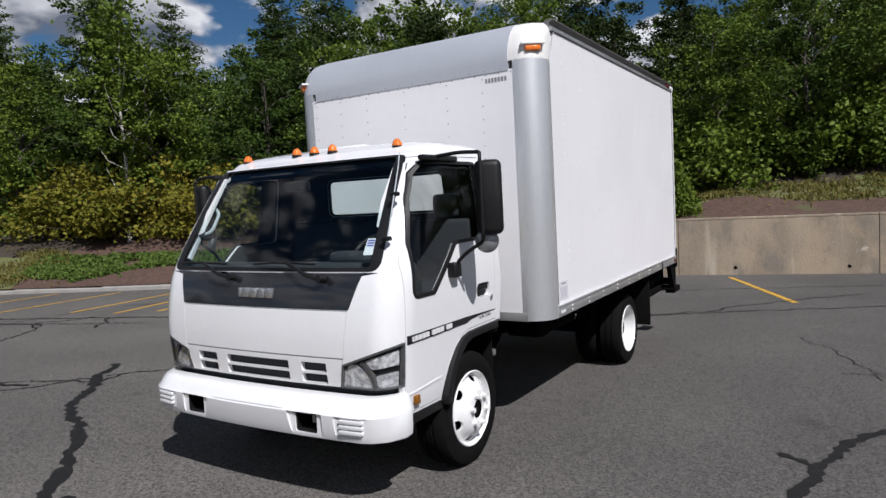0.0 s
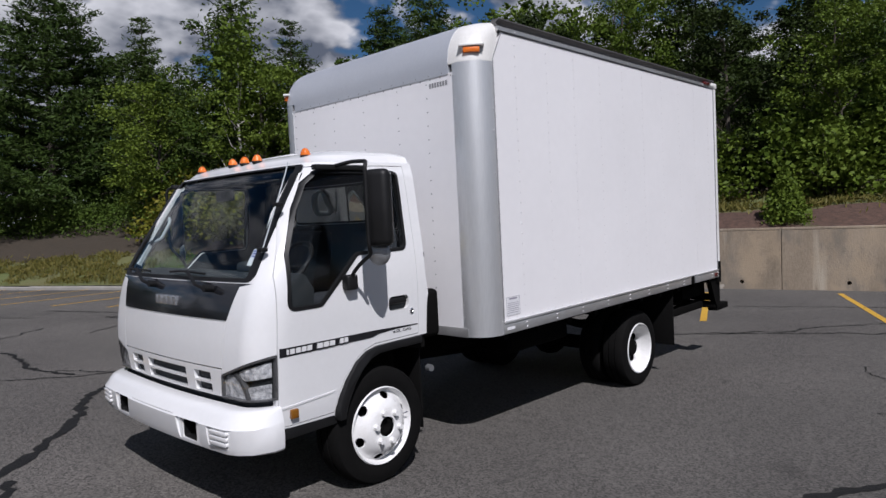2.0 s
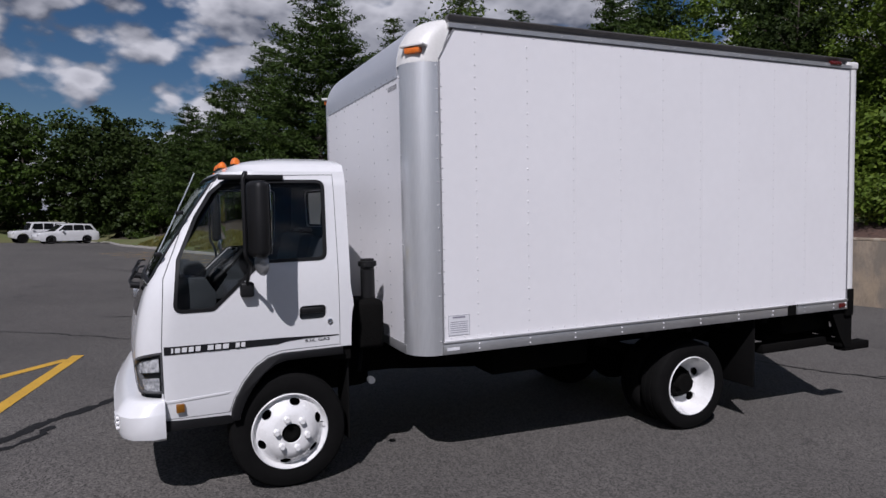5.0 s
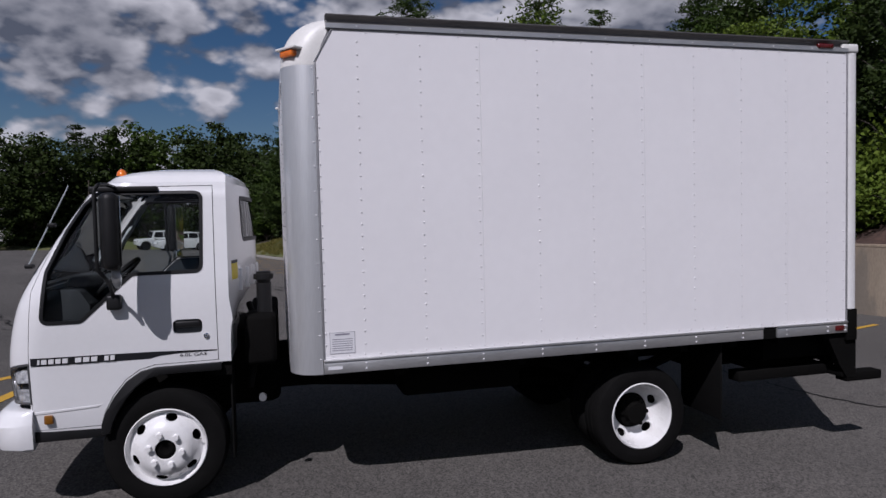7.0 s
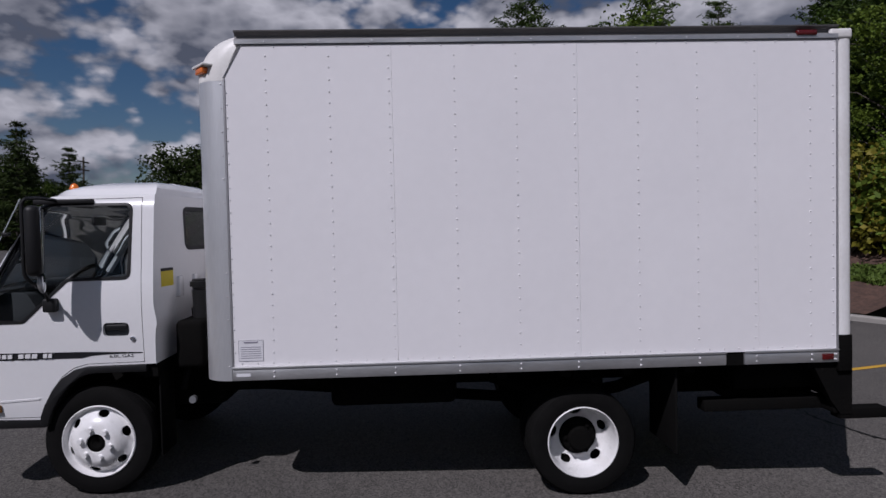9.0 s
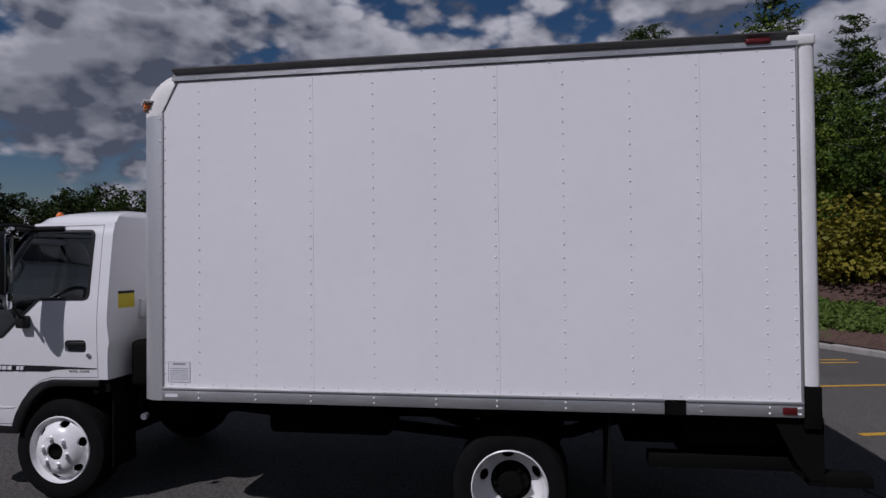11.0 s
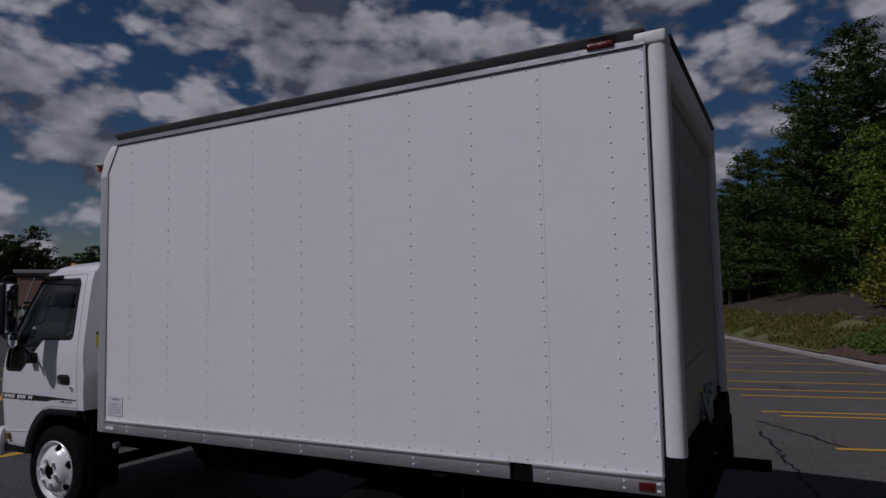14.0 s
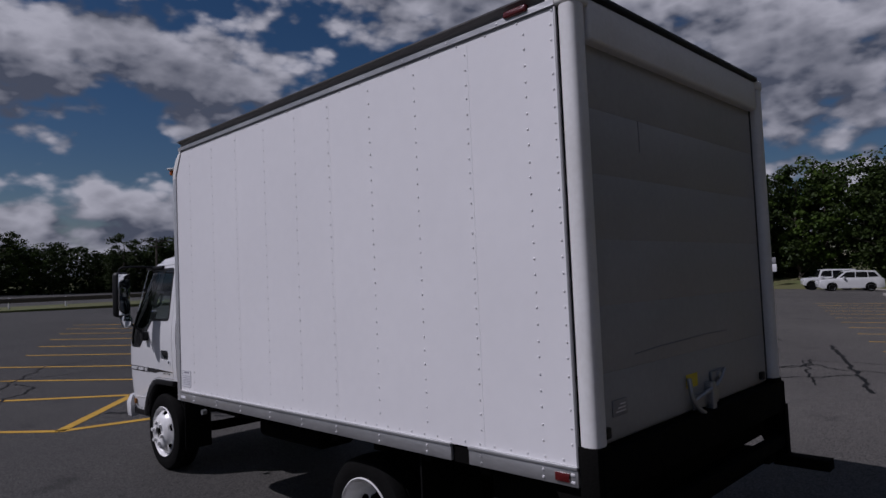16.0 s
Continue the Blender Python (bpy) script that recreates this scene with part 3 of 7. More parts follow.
def yellow(p, d, length, width=0.105, name="line"):
    bm = BM()
    p, d = Vector((p[0], p[1], 0)), Vector((d[0], d[1], 0)).normalized()
    n = max(2, int(length / 1.0))
    strip(bm, [p + d * length * i / n for i in range(n + 1)], width, 0.005)
    ob = part("road_line", bm, M_YELLOW, smooth=0)
    return tagged(ob, "worn yellow painted parking line on asphalt", "road line", "parking lines", "structure")


# stalls along the kerb and the wall
for k in range(-2, 4):
    yellow((-4.9 + 2.41 * k, 5.95 + 0.887 * k), U, 4.55)
for k in range(1, 15):
    yellow((-5.05 - 1.98 * k, 6.0 - 0.665 * k), U, 4.3)
# the hatched end of the next row and its stalls
yellow((1.17, -2.61), (-5.21, 0.96), 5.3, 0.13)
yellow((1.17, -2.61), (-0.65, -0.76), 9.5, 0.13)
yellow((1.17, -2.61), (0.68, -0.73), 4.5, 0.11)
yellow((-3.82, -1.75), (0.792, -0.610), 8.2, 0.13)
for k in range(1, 9):
    yellow((2.3 - 0.47 * k if k < 3 else 0.1 - 0.78 * (k - 2), -7.05 - 2.16 * k if k < 3 else -10.1 - 2.0 * (k - 2)), (-0.66, 0.75), 4.6)

# cracks that were sealed with tar: width and the corners of each line
FRONT_CRACKS = ((0.125, (-4.6, 1.0), (-3.95, 0.36), (-3.15, -0.36), (-2.1, -0.87), (-1.4, -1.4), (-0.86, -1.8), (0.4, -3.3)), (0.09, (-1.04, -1.57), (-0.83, -1.6), (-0.5, -1.9)), (0.042, (-7.2, -3.8), (-5.47, -1.5), (-4.3, -0.1), (-3.6, 1.15), (-2.4, 2.7)), (0.035, (-4.95, -0.15), (-4.22, 0.26), (-3.75, 0.2), (-3.93, 0.64)),
                (0.05, (-7.6, -1.6), (-7.45, -0.66), (-7.7, -0.3), (-8.7, -0.05), (-9.9, 1.1)), (0.085, (-7.3, -0.28), (-6.8, -0.13), (-5.5, -0.33), (-4.45, -0.09)), (0.05, (-8.3, 1.38), (-9.12, 2.35), (-9.63, 2.7), (-10.8, 2.54)))
TAIL_CRACKS = ((0.10, (4.4, 3.4), (3.28, 1.77), (2.89, 0.85), (2.8, 0.34), (3.2, -1.2)), (0.075, (2.67, 1.02), (2.89, 0.85)), (0.05, (0.43, 6.67), (1.17, 7.2), (1.55, 8.05), (2.4, 9.1), (3.3, 10.1)), (0.05, (-0.15, 6.2), (0.46, 6.56), (1.5, 7.3), (3.57, 8.53), (7.0, 10.0)), (0.04, (-0.35, 9.8), (3.7, 11.65)), (0.018, (2.56, 5.37), (3.05, 4.3), (3.32, 3.34)),
               (0.05, (-6.4, 5.0), (-5.86, 5.48), (-5.03, 6.08)), (0.04, (-5.6, 5.1), (-3.0, 5.6), (-0.1, 6.2)))
FAR_CRACKS = ((0.09, (-13.6, 2.2), (-10.7, 3.2), (-7.44, 4.28)), (0.05, (-9.35, 2.4), (-10.07, 2.8), (-9.6, 3.3), (-9.7, 4.0)), (0.045, (-8.1, 2.8), (-9.1, 3.7)), (0.045, (-10.6, 2.45), (-7.7, 3.46)), (0.04, (-10.6, 2.6), (-11.0, 4.4)), (0.05, (-13.7, -0.46), (-14.7, 0.24), (-12.1, 1.54)), (0.05, (-14.0, 1.0), (-22.0, -3.0)), (0.05, (-6.0, -3.0), (-12.0, -6.0)),
              (0.05, (1.2, -5.5), (0.5, -6.5), (0.6, -7.3)), (0.04, (0.93, -6.87), (-0.4, -9.4), (-1.9, -9.8)), (0.04, (1.6, -8.0), (-2.0, -7.6)), (0.02, (3.0, 3.5), (7.5, 4.6)))
for i, (w, *corners) in enumerate(FRONT_CRACKS + TAIL_CRACKS + FAR_CRACKS):
    line = []
    for j, (p, q) in enumerate(zip(corners, corners[1:])):
        line += wander(p, q, 0.05, 0.03 if w > 0.06 else 0.05, 10 * i + j)[1 if j else 0:]
    bm = BM()
    strip(bm, line, w * 0.72, 0.0035 + 0.0002 * i, 0.55, random.Random(i))
    tagged(part("road_crack", bm, M_TAR, smooth=0), "black tar sealing a crack in asphalt", "road crack", "sealed cracks", "structure")


def build_kerb():
    pts = [Vector((x, y, 0)) for x, y in EDGE[:WALL_FROM + 1]]
    fine = bend(pts, 1.2, 5)
    n = 0
    for a, b in zip(fine, fine[1:]):
        d = (b - a)
        k = max(1, round(d.length / 3.0))
        for i in range(k):
            p, q = a + d * (i / k), a + d * ((i + 1) / k)
            t = d.normalized()
            s = Vector((-t.y, t.x, 0))
            z = lot_z(p.x, p.y)
            bm = BM()
            prof = ((-0.0, -0.1), (0.0, 0.10), (0.02, 0.125), (0.05, 0.13), (0.16, 0.13), (0.16, -0.1))
            r0 = [bm.verts.new(p + t * 0.004 + s * u + Vector((0, 0, v + z))) for u, v in prof]
            r1 = [bm.verts.new(q - t * 0.004 + s * u + Vector((0, 0, v + z))) for u, v in prof]
            m = len(prof)
            for j in range(m):
                bm.faces.new((r0[j], r1[j], r1[(j + 1) % m], r0[(j + 1) % m]))
            bm.faces.new(r0), bm.faces.new(r1[::-1])
            part("kerb_stone", bm, M_KERB, KERB, smooth=0)
            n += 1


KERB = tagged(new("kerb"), "grey concrete kerb along the parking lot's edge", "kerb", kind="structure")
build_kerb()

WALL_H = 1.43


def build_wall():
    """The retaining wall: poured panels with a coping edge, joints and drain holes."""
    pts = [Vector((x, y, 0)) for x, y in EDGE[WALL_FROM:]]
    top = tagged(new("wall_retaining"), "stained tan concrete retaining wall with drain holes", "retaining wall", kind="structure")
    for a, b in zip(pts, pts[1:]):
        d = b - a
        k = max(1, round(d.length / 4.3))
        t = d.normalized()
        s = Vector((-t.y, t.x, 0))
        ang = math.atan2(t.y, t.x)
        for i in range(k):
            w = d.length / k
            bm = BM()
            box(bm, 0.006, w - 0.006, 0.0, 0.28, -0.2, WALL_H - 0.09, 0.008)
            me = mesh_of(bm)
            tools = []
            for hx in (w * 0.30, w * 0.86):
                h = BM()
                bmesh.ops.create_cone(h, cap_ends=True, segments=12, radius1=0.045, radius2=0.045, depth=0.3, matrix=pose(hx, 0.05, 0.17, 90))
                tools.append(("DIFFERENCE", h))
            me = cut(me, *tools)
            ob = part("wall_panel", me, M_WALL, top, smooth=0)
            ob.matrix_basis = Matrix.Translation(a + t * (w * i)) @ Matrix.Rotation(ang, 4, "Z")
            bm = BM()
            box(bm, 0.003, w - 0.003, -0.006, 0.31, WALL_H - 0.088, WALL_H - 0.03, 0.012)
            ob = part("wall_coping", bm, M_WALL, top, smooth=0)
            ob.matrix_basis = Matrix.Translation(a + t * (w * i)) @ Matrix.Rotation(ang, 4, "Z")


build_wall()


def bank_z(x, v):
    """Height of the bank v metres behind the edge at x."""
    walled = min(1.0, max(0.0, (x + 7.5) / 2.0))
    low = 0.10 + 0.36 * min(v, 4.0) + 0.27 * max(0.0, min(v - 4.0, 22.0))
    high = WALL_H - 0.10 + 0.26 * min(v, 3.0) + 0.45 * max(0.0, min(v - 3.0, 5.0)) + 0.25 * max(0.0, min(v - 8.0, 18.0))
    flat = min(1.0, max(0.0, (x + 60.0) / 25.0))
    low = low * (0.25 + 0.75 * flat)
    return lot_z(x, 0) + low * (1 - walled) + high * walled


def bank_point(x, v):
    return Vector((x, edge_at(x), 0)) + U * v + Vector((0, 0, bank_z(x, v)))


def bank_kind(x, v):
    """0 bark mulch, 1 rough grass, 2 the shaded floor of the wood."""
    e = 0.5 * noise.noise(Vector((x * 0.7, v * 1.1, 2.0)))
    if x > -5.5:
        return 0 if v + e < 1.7 else 1 if v + e < 3.4 else 2
    if x + 2 * e < -18.5:
        return 1 if v + e < 2.6 else 2
    return 0 if v + e < 4.4 else 2


def build_bank():
    xs = np.concatenate([np.arange(-75, -30, 4.0), np.arange(-30, 16, 0.5), np.arange(16, 41, 4.0)])
    vs = (0.14, 0.3, 0.6, 0.9, 1.2, 1.5, 1.8, 2.1, 2.4, 2.8, 3.2, 3.6, 4.0, 4.5, 5, 6, 7, 9, 11, 14, 18, 24, 32, 60)
    sheets = [BM(), BM(), BM()]
    made = [{}, {}, {}]

    def vert(k, x, v):
        if (x, v) not in made[k]:
            p = bank_point(float(x), v)
            if v > 0.3:
                p.z += 0.16 * noise.noise(p * 0.45) + 0.06 * noise.noise(p * 1.9)
            made[k][(x, v)] = sheets[k].verts.new(p)
        return made[k][(x, v)]
    for x0, x1 in zip(xs, xs[1:]):
        for v0, v1 in zip(vs, vs[1:]):
            k = bank_kind((x0 + x1) / 2, (v0 + v1) / 2)
            sheets[k].faces.new((vert(k, x0, v0), vert(k, x1, v0), vert(k, x1, v1), vert(k, x0, v1)))
    for k, (nm, m_, label) in enumerate((("embankment_mulch", M_MULCH, "sloping bank of red-brown bark mulch"), ("embankment_grass", M_GRASS, "strip of rough dry grass on the bank"), ("embankment_woodland", M_LITTER, "brown leaf-covered floor of the wood"))):
        tagged(part(nm, sheets[k], m_, smooth=60), label, "embankment", kind="structure")


build_bank()

# ---------------------------------------------------------------- the truck
# Its body is laid out level in its own frame (front axle at y = 0, nose towards -y) and sits slightly nose-down on its springs.
TILT = Matrix.Rotation(radians(1.67), 4, "X")
truck = thing("box_truck", "white cab-over box truck with white steel wheels parked on asphalt", "truck")

#            z     front  half-w  rear
CAB_LEVELS = ((0.50, -0.87, 0.950, 0.43), (0.60, -0.885, 0.968, 0.43), (0.70, -0.90, 0.975, 0.43), (0.86, -0.915, 0.985, 0.43),
              (1.00, -0.91, 0.995, 0.43), (1.16, -0.885, 1.003, 0.44), (1.30, -0.85, 1.004, 0.54), (1.40, -0.805, 0.998, 0.57), (1.52, -0.735, 0.985, 0.57),
              (1.70, -0.62, 0.963, 0.565), (1.86, -0.515, 0.943, 0.555), (1.97, -0.435, 0.925, 0.54), (2.03, -0.375, 0.905, 0.53),
              (2.075, -0.30, 0.865, 0.50), (2.105, -0.22, 0.79, 0.46), (2.13, -0.10, 0.65, 0.40), (2.145, 0.02, 0.42, 0.32))


def rear_edge(z, yr):
    """Where the flank ends in a crease and the bowed back begins."""
    upper = min(1.0, max(0.0, (z - 1.17) / 0.12))
    return min(0.44 - 0.02 * upper, yr - 0.01 - 0.06 * upper)


def cab_skin(d):
    """The cab's closed outer form, set in by d."""
    lv = np.array(CAB_LEVELS)
    zs = np.unique(np.concatenate([np.linspace(lv[0, 0], lv[-1, 0], 46), lv[-6:, 0]]))
    cols = []
    for c in (1, 2, 3):
        v = np.interp(zs, lv[:, 0], lv[:, c])
        for _ in range(2):
            v[1:-6] = 0.25 * v[:-7] + 0.5 * v[1:-6] + 0.25 * v[2:-5]
        cols.append(v)
    bm = BM()
    rings = []
    zlo, zhi = zs[0], zs[-1]
    for z, yf, hw, yr in zip(zs, *cols):
        hw, yf, yr = hw - d, yf + d, yr - d
        z = zlo + d + (z - zlo) * (zhi - zlo - 2 * d) / (zhi - zlo)
        k = min(1.0, hw / 0.8)
        rx, ry = 0.17 * k, 0.22 * k
        half = []
        b = 0.055
        for i in range(9):
            x = (hw - rx) * i / 9
            half.append((x, yf + b * (x / hw) ** 2))
        b1 = b * ((hw - rx) / hw) ** 2
        yc = yf + b1 + ry
        for i in range(9):
            a = i / 9 * math.pi / 2
            half.append((hw - rx + rx * math.sin(a), yc - ry * math.cos(a)))
        ye = rear_edge(z, yr)
        for i in range(10):
            half.append((hw, yc + (ye - yc) * i / 10))
        for i in range(12):
            x = hw * (1 - i / 11)
            half.append((x, ye + (yr - ye) * (1 - (x / hw) ** 1.3)))
        full = half + [(-x, y) for x, y in half[-2:0:-1]]
        rings.append([bm.verts.new((x, y, z)) for x, y in full])
    n = len(rings[0])
    for a, b_ in zip(rings, rings[1:]):
        for i in range(n):
            bm.faces.new((a[i], a[(i + 1) % n], b_[(i + 1) % n], b_[i]))
    bm.faces.new(rings[0][::-1])
    bm.faces.new(rings[-1])
    bmesh.ops.recalc_face_normals(bm, faces=bm.faces)
    return bm


def cab_shell(d0, d1):
    """A sheet of the cab's form from d0 to d1 deep, as a mesh."""
    a, b = cab_skin(d0), cab_skin(d1)
    bmesh.ops.reverse_faces(b, faces=b.faces)
    me = bpy.data.meshes.new("shell")
    b.to_mesh(me)
    b.free()
    a.from_mesh(me)
    bpy.data.meshes.remove(me)
    me = bpy.data.meshes.new("shell")
    a.to_mesh(me)
    a.free()
    return me


def outer(me, way):
    """Keeps the faces of a thin sheet that look the given way."""
    bm = BM()
    bm.from_mesh(me)
    way = Vector(way)
    bmesh.ops.delete(bm, geom=[f for f in bm.faces if f.normal.dot(way) < 0.12], context="FACES")
    out = bpy.data.meshes.new("sheet")
    bm.to_mesh(out)
    bm.free()
    return out


ARCH = [(-0.345, 0.40), (-0.345, 0.54), (-0.315, 0.63), (-0.265, 0.72), (-0.19, 0.81), (-0.11, 0.865), (-0.03, 0.887), (0.335, 0.892), (0.75, 0.895), (0.75, 0.40)]
DOOR = [(-0.725, 0.545), (-0.728, 1.0), (-0.705, 1.39), (-0.548, 1.79), (-0.452, 1.955), (-0.375, 2.003), (0.342, 2.012), (0.346, 0.905), (-0.03, 0.90), (-0.12, 0.875), (-0.20, 0.82), (-0.275, 0.725), (-0.325, 0.63), (-0.352, 0.545)]
DOORWIN = rounded([(-0.648, 1.195), (-0.43, 1.195), (-0.14, 1.468), (0.262, 1.472), (0.272, 1.968), (-0.335, 1.968), (-0.415, 1.90), (-0.508, 1.75), (-0.617, 1.50)], 0.045)
SCREEN = rounded([(-0.875, 1.362), (0.875, 1.362), (0.84, 1.70), (0.80, 2.022), (-0.80, 2.022), (-0.84, 1.70)], 0.06)
REARWIN = rounded([(-0.56, 1.650), (0.56, 1.650), (0.55, 1.945), (-0.55, 1.945)], 0.06)
NOSE = [(-0.87, 1.352), (-0.765, 1.335), (-0.70, 1.150), (0.70, 1.150), (0.765, 1.335), (0.87, 1.352)]
HOOD = [(-0.69, 1.142), (-0.665, 0.882), (0.665, 0.882), (0.69, 1.142)]
GRILLE = [(-0.663, 0.875), (-0.615, 0.715), (0.615, 0.715), (0.663, 0.875)]
FOOT = [(-1.1, 0.45), (1.1, 0.45), (1.1, 0.716), (-1.1, 0.716)]
LAMP = [(0.627, 0.708), (0.655, 0.845), (1.1, 1.005), (1.1, 0.708)]


def mirror_poly(p):
    return [(-x, z) for x, z in p]


def build_cab():
    cab = part("cab", cut(cab_shell(0.0, 0.022), ("DIFFERENCE", prism(ARCH, "x", -1.3, 1.3)), ("DIFFERENCE", prism(DOOR, "x", 0.75, 1.3)), ("DIFFERENCE", prism(DOOR, "x", -1.3, -0.75)),
               ("DIFFERENCE", prism(SCREEN, "y", -1.3, -0.12)), ("DIFFERENCE", prism(REARWIN, "y", 0.35, 0.8)), ("DIFFERENCE", prism(grown(NOSE, 0.002), "y", -1.3, -0.55)),
               ("DIFFERENCE", prism(grown(HOOD, 0.0035), "y", -1.3, -0.55)), ("DIFFERENCE", prism(grown(GRILLE, 0.0035), "y", -1.3, -0.55)),
               ("DIFFERENCE", prism(FOOT, "y", -1.3, -0.735)), ("DIFFERENCE", prism(LAMP, "y", -1.3, -0.722)), ("DIFFERENCE", prism(mirror_poly(LAMP), "y", -1.3, -0.722))), M_WHITE, truck, "glossy white cab body", 40, True)
    lining = cut(cab_shell(0.030, 0.042), ("DIFFERENCE", prism(ARCH, "x", -1.3, 1.3)), ("DIFFERENCE", prism(grown(DOORWIN, 0.004), "x", -1.3, 1.3)),
                 ("DIFFERENCE", prism(grown(SCREEN, 0.004), "y", -1.3, -0.12)), ("DIFFERENCE", prism(grown(REARWIN, 0.004), "y", 0.35, 0.8)))
    part("cab_lining", lining, M_CABIN, cab, "dark grey cabin lining", 40, True)
    front = cut(cab_shell(-0.002, 0.02), ("INTERSECT", prism(NOSE, "y", -1.3, -0.55)))
    part("nose_panel", front, M_GLOSSBLACK, cab, "gloss black panel below the windscreen", 40, True)
    part("hood_panel", cut(cab_shell(0.0, 0.02), ("INTERSECT", prism(HOOD, "y", -1.3, -0.55))), M_WHITE, cab, "", 40, True)
    slots = []
    for x0, x1 in ((-0.545, -0.36), (-0.265, 0.265), (0.36, 0.545)):
        for z0, z1 in ((0.792, 0.846), (0.726, 0.780)):
            slots.append(("DIFFERENCE", prism(rounded([(x0, z0), (x1, z0), (x1, z1), (x0, z1)], 0.010), "y", -1.3, -0.6)))
    part("grille", cut(cut(cab_shell(0.0, 0.035), ("INTERSECT", prism(GRILLE, "y", -1.3, -0.55))), *slots), M_WHITE, cab, "white grille with dark slots", 40, True)
    # black sheet added so the grille slots look dark inside
    part("grille_back", cut(cab_shell(0.037, 0.043), ("INTERSECT", prism(GRILLE, "y", -1.3, -0.55))), M_CHASSIS, cab, "", 40, True)
    part("windscreen", outer(cut(cab_shell(0.006, 0.016), ("INTERSECT", prism(grown(SCREEN, -0.001), "y", -1.3, -0.12))), (0, -0.8, 0.6)), M_WSGLASS, cab, "curved clear windscreen", 40, True)
    gasket = cut(cab_shell(-0.003, 0.012), ("INTERSECT", prism([(x, min(z, 2.0205)) for x, z in grown(SCREEN, 0.004)], "y", -1.3, -0.12)), ("DIFFERENCE", prism([(x * 0.930, min(max(z, 1.380), 2.010)) for x, z in SCREEN], "y", -1.35, -0.05)))
    part("windscreen_seal", gasket, M_BLACK, cab, "black rubber seal", 40, True)
    part("rear_window", outer(cut(cab_shell(0.006, 0.016), ("INTERSECT", prism(grown(REARWIN, -0.001), "y", 0.35, 0.8))), (0, 1, 0)), M_GLASS, cab, "", 40, True)
    part("rear_window_seal", cut(cab_shell(-0.005, 0.012), ("INTERSECT", prism(grown(REARWIN, 0.012), "y", 0.35, 0.8)), ("DIFFERENCE", prism(grown(REARWIN, -0.016), "y", 0.3, 0.85))), M_BLACK, cab, "", 40, True)

    for s in (1, -1):
        lo, hi = (0.75, 1.3) if s > 0 else (-1.3, -0.75)
        door = cut(cab_shell(-0.001, 0.026), ("INTERSECT", prism(grown(DOOR, -0.0045), "x", lo, hi)), ("DIFFERENCE", prism(DOORWIN, "x", lo, hi)),
                   ("DIFFERENCE", prism(rounded([(0.084, 1.085), (0.256, 1.085), (0.256, 1.176), (0.084, 1.176)], 0.034), "x", lo, hi)))
        door = part("cab_door", door, M_WHITE, truck, "closed white cab door", 40, True)
        part("door_glass", outer(cut(cab_shell(0.008, 0.018), ("INTERSECT", prism(grown(DOORWIN, -0.001), "x", lo, hi))), (s, 0, 0)), M_GLASS, door, "", 40, True)
        part("window_seal", cut(cab_shell(-0.004, 0.014), ("INTERSECT", prism(grown(DOORWIN, 0.010), "x", lo, hi)), ("DIFFERENCE", prism(grown(DOORWIN, -0.011), "x", lo - 0.1, hi + 0.1))), M_BLACK, door, "black rubber window seal", 40, True)
        part("stripe", cut(cab_shell(-0.003, 0.004), ("INTERSECT", prism([(-0.715, 0.942), (-0.715, 0.992), (-0.04, 0.986), (0.335, 0.974), (0.335, 0.968), (0.12, 0.966), (0.0, 0.958), (-0.06, 0.944)], "x", lo, hi))), M_GLOSSBLACK, door, "black stripe along the door", 40, True)
        # the recessed door pull
        bm = BM()
        box(bm, s * 0.955, s * 0.968, 0.07, 0.27, 1.07, 1.19, 0.002)
        hd = part("door_handle", bm, M_BLACK, door, "black recessed door handle", tilt=True)
        bm = BM()
        box(bm, s * 0.980, s * 1.000, 0.095, 0.245, 1.125, 1.165, 0.010, 3)
        part("handle_flap", bm, M_BLACK, hd, tilt=True)
        part("door_lock", lathe([(s * 0.996, 0.017), (s * 1.009, 0.016), (s * 1.012, 0.010), (s * 1.008, 0.006)], 16, 0, 0.277, 1.068), M_CHROME, door, "chrome door lock", tilt=True)
        # lettering on the stripe, as plain bars
        y = -0.675
        for w in (0.012, 0.03, 0.03, 0.03, 0.03, 0, 0.036, 0.036, 0.036, 0, 0.025, 0.025):
            if w:
                x = 0.9985 - 0.06 * max(0.0, (-0.5 - y)) ** 1.6
                bars = prism([(y, 0.954), (y + w * 0.92, 0.954), (y + w, 0.981), (y + w * 0.08, 0.981)], "x", s * (x - 0.012), s * (x + 0.0065))
                part("stripe_mark", bars, M_DECAL, door, "pale bar of lettering", tilt=True)
            y += (w + 0.008) if w else 0.03
        if s > 0:
            words("stripe_words", "6.0L GAS", 0.027, TILT @ pose(0.9935, 0.115, 0.943, 90, 0, 90) @ Matrix.Diagonal((1.55, 1, 1, 1)), M_BLACK, door, "small dark lettering")
        # the pressed line across the lower door
        part("door_crease", cut(cab_shell(-0.0045, 0.004), ("INTERSECT", prism([(-0.72, 0.648), (-0.365, 0.668), (-0.352, 0.680), (-0.72, 0.660)], "x", lo, hi))), M_WHITE, door, "", 60, True)
        # side marker and lower sill
        bm = BM()
        box(bm, s * 0.950, s * 0.988, -0.660, -0.612, 0.588, 0.640, 0.006)
        part("side_marker", bm, M_AMBERDARK, door, "amber side reflector", tilt=True)
        bm = prism(rounded([(-0.74, 0.475), (-0.74, 0.538), (-0.352, 0.528), (-0.33, 0.475)], 0.01), "x", s * 0.86, s * 0.958, 0.006)
        part("sill", bm, M_BLACK, truck, "black plastic sill", tilt=True)
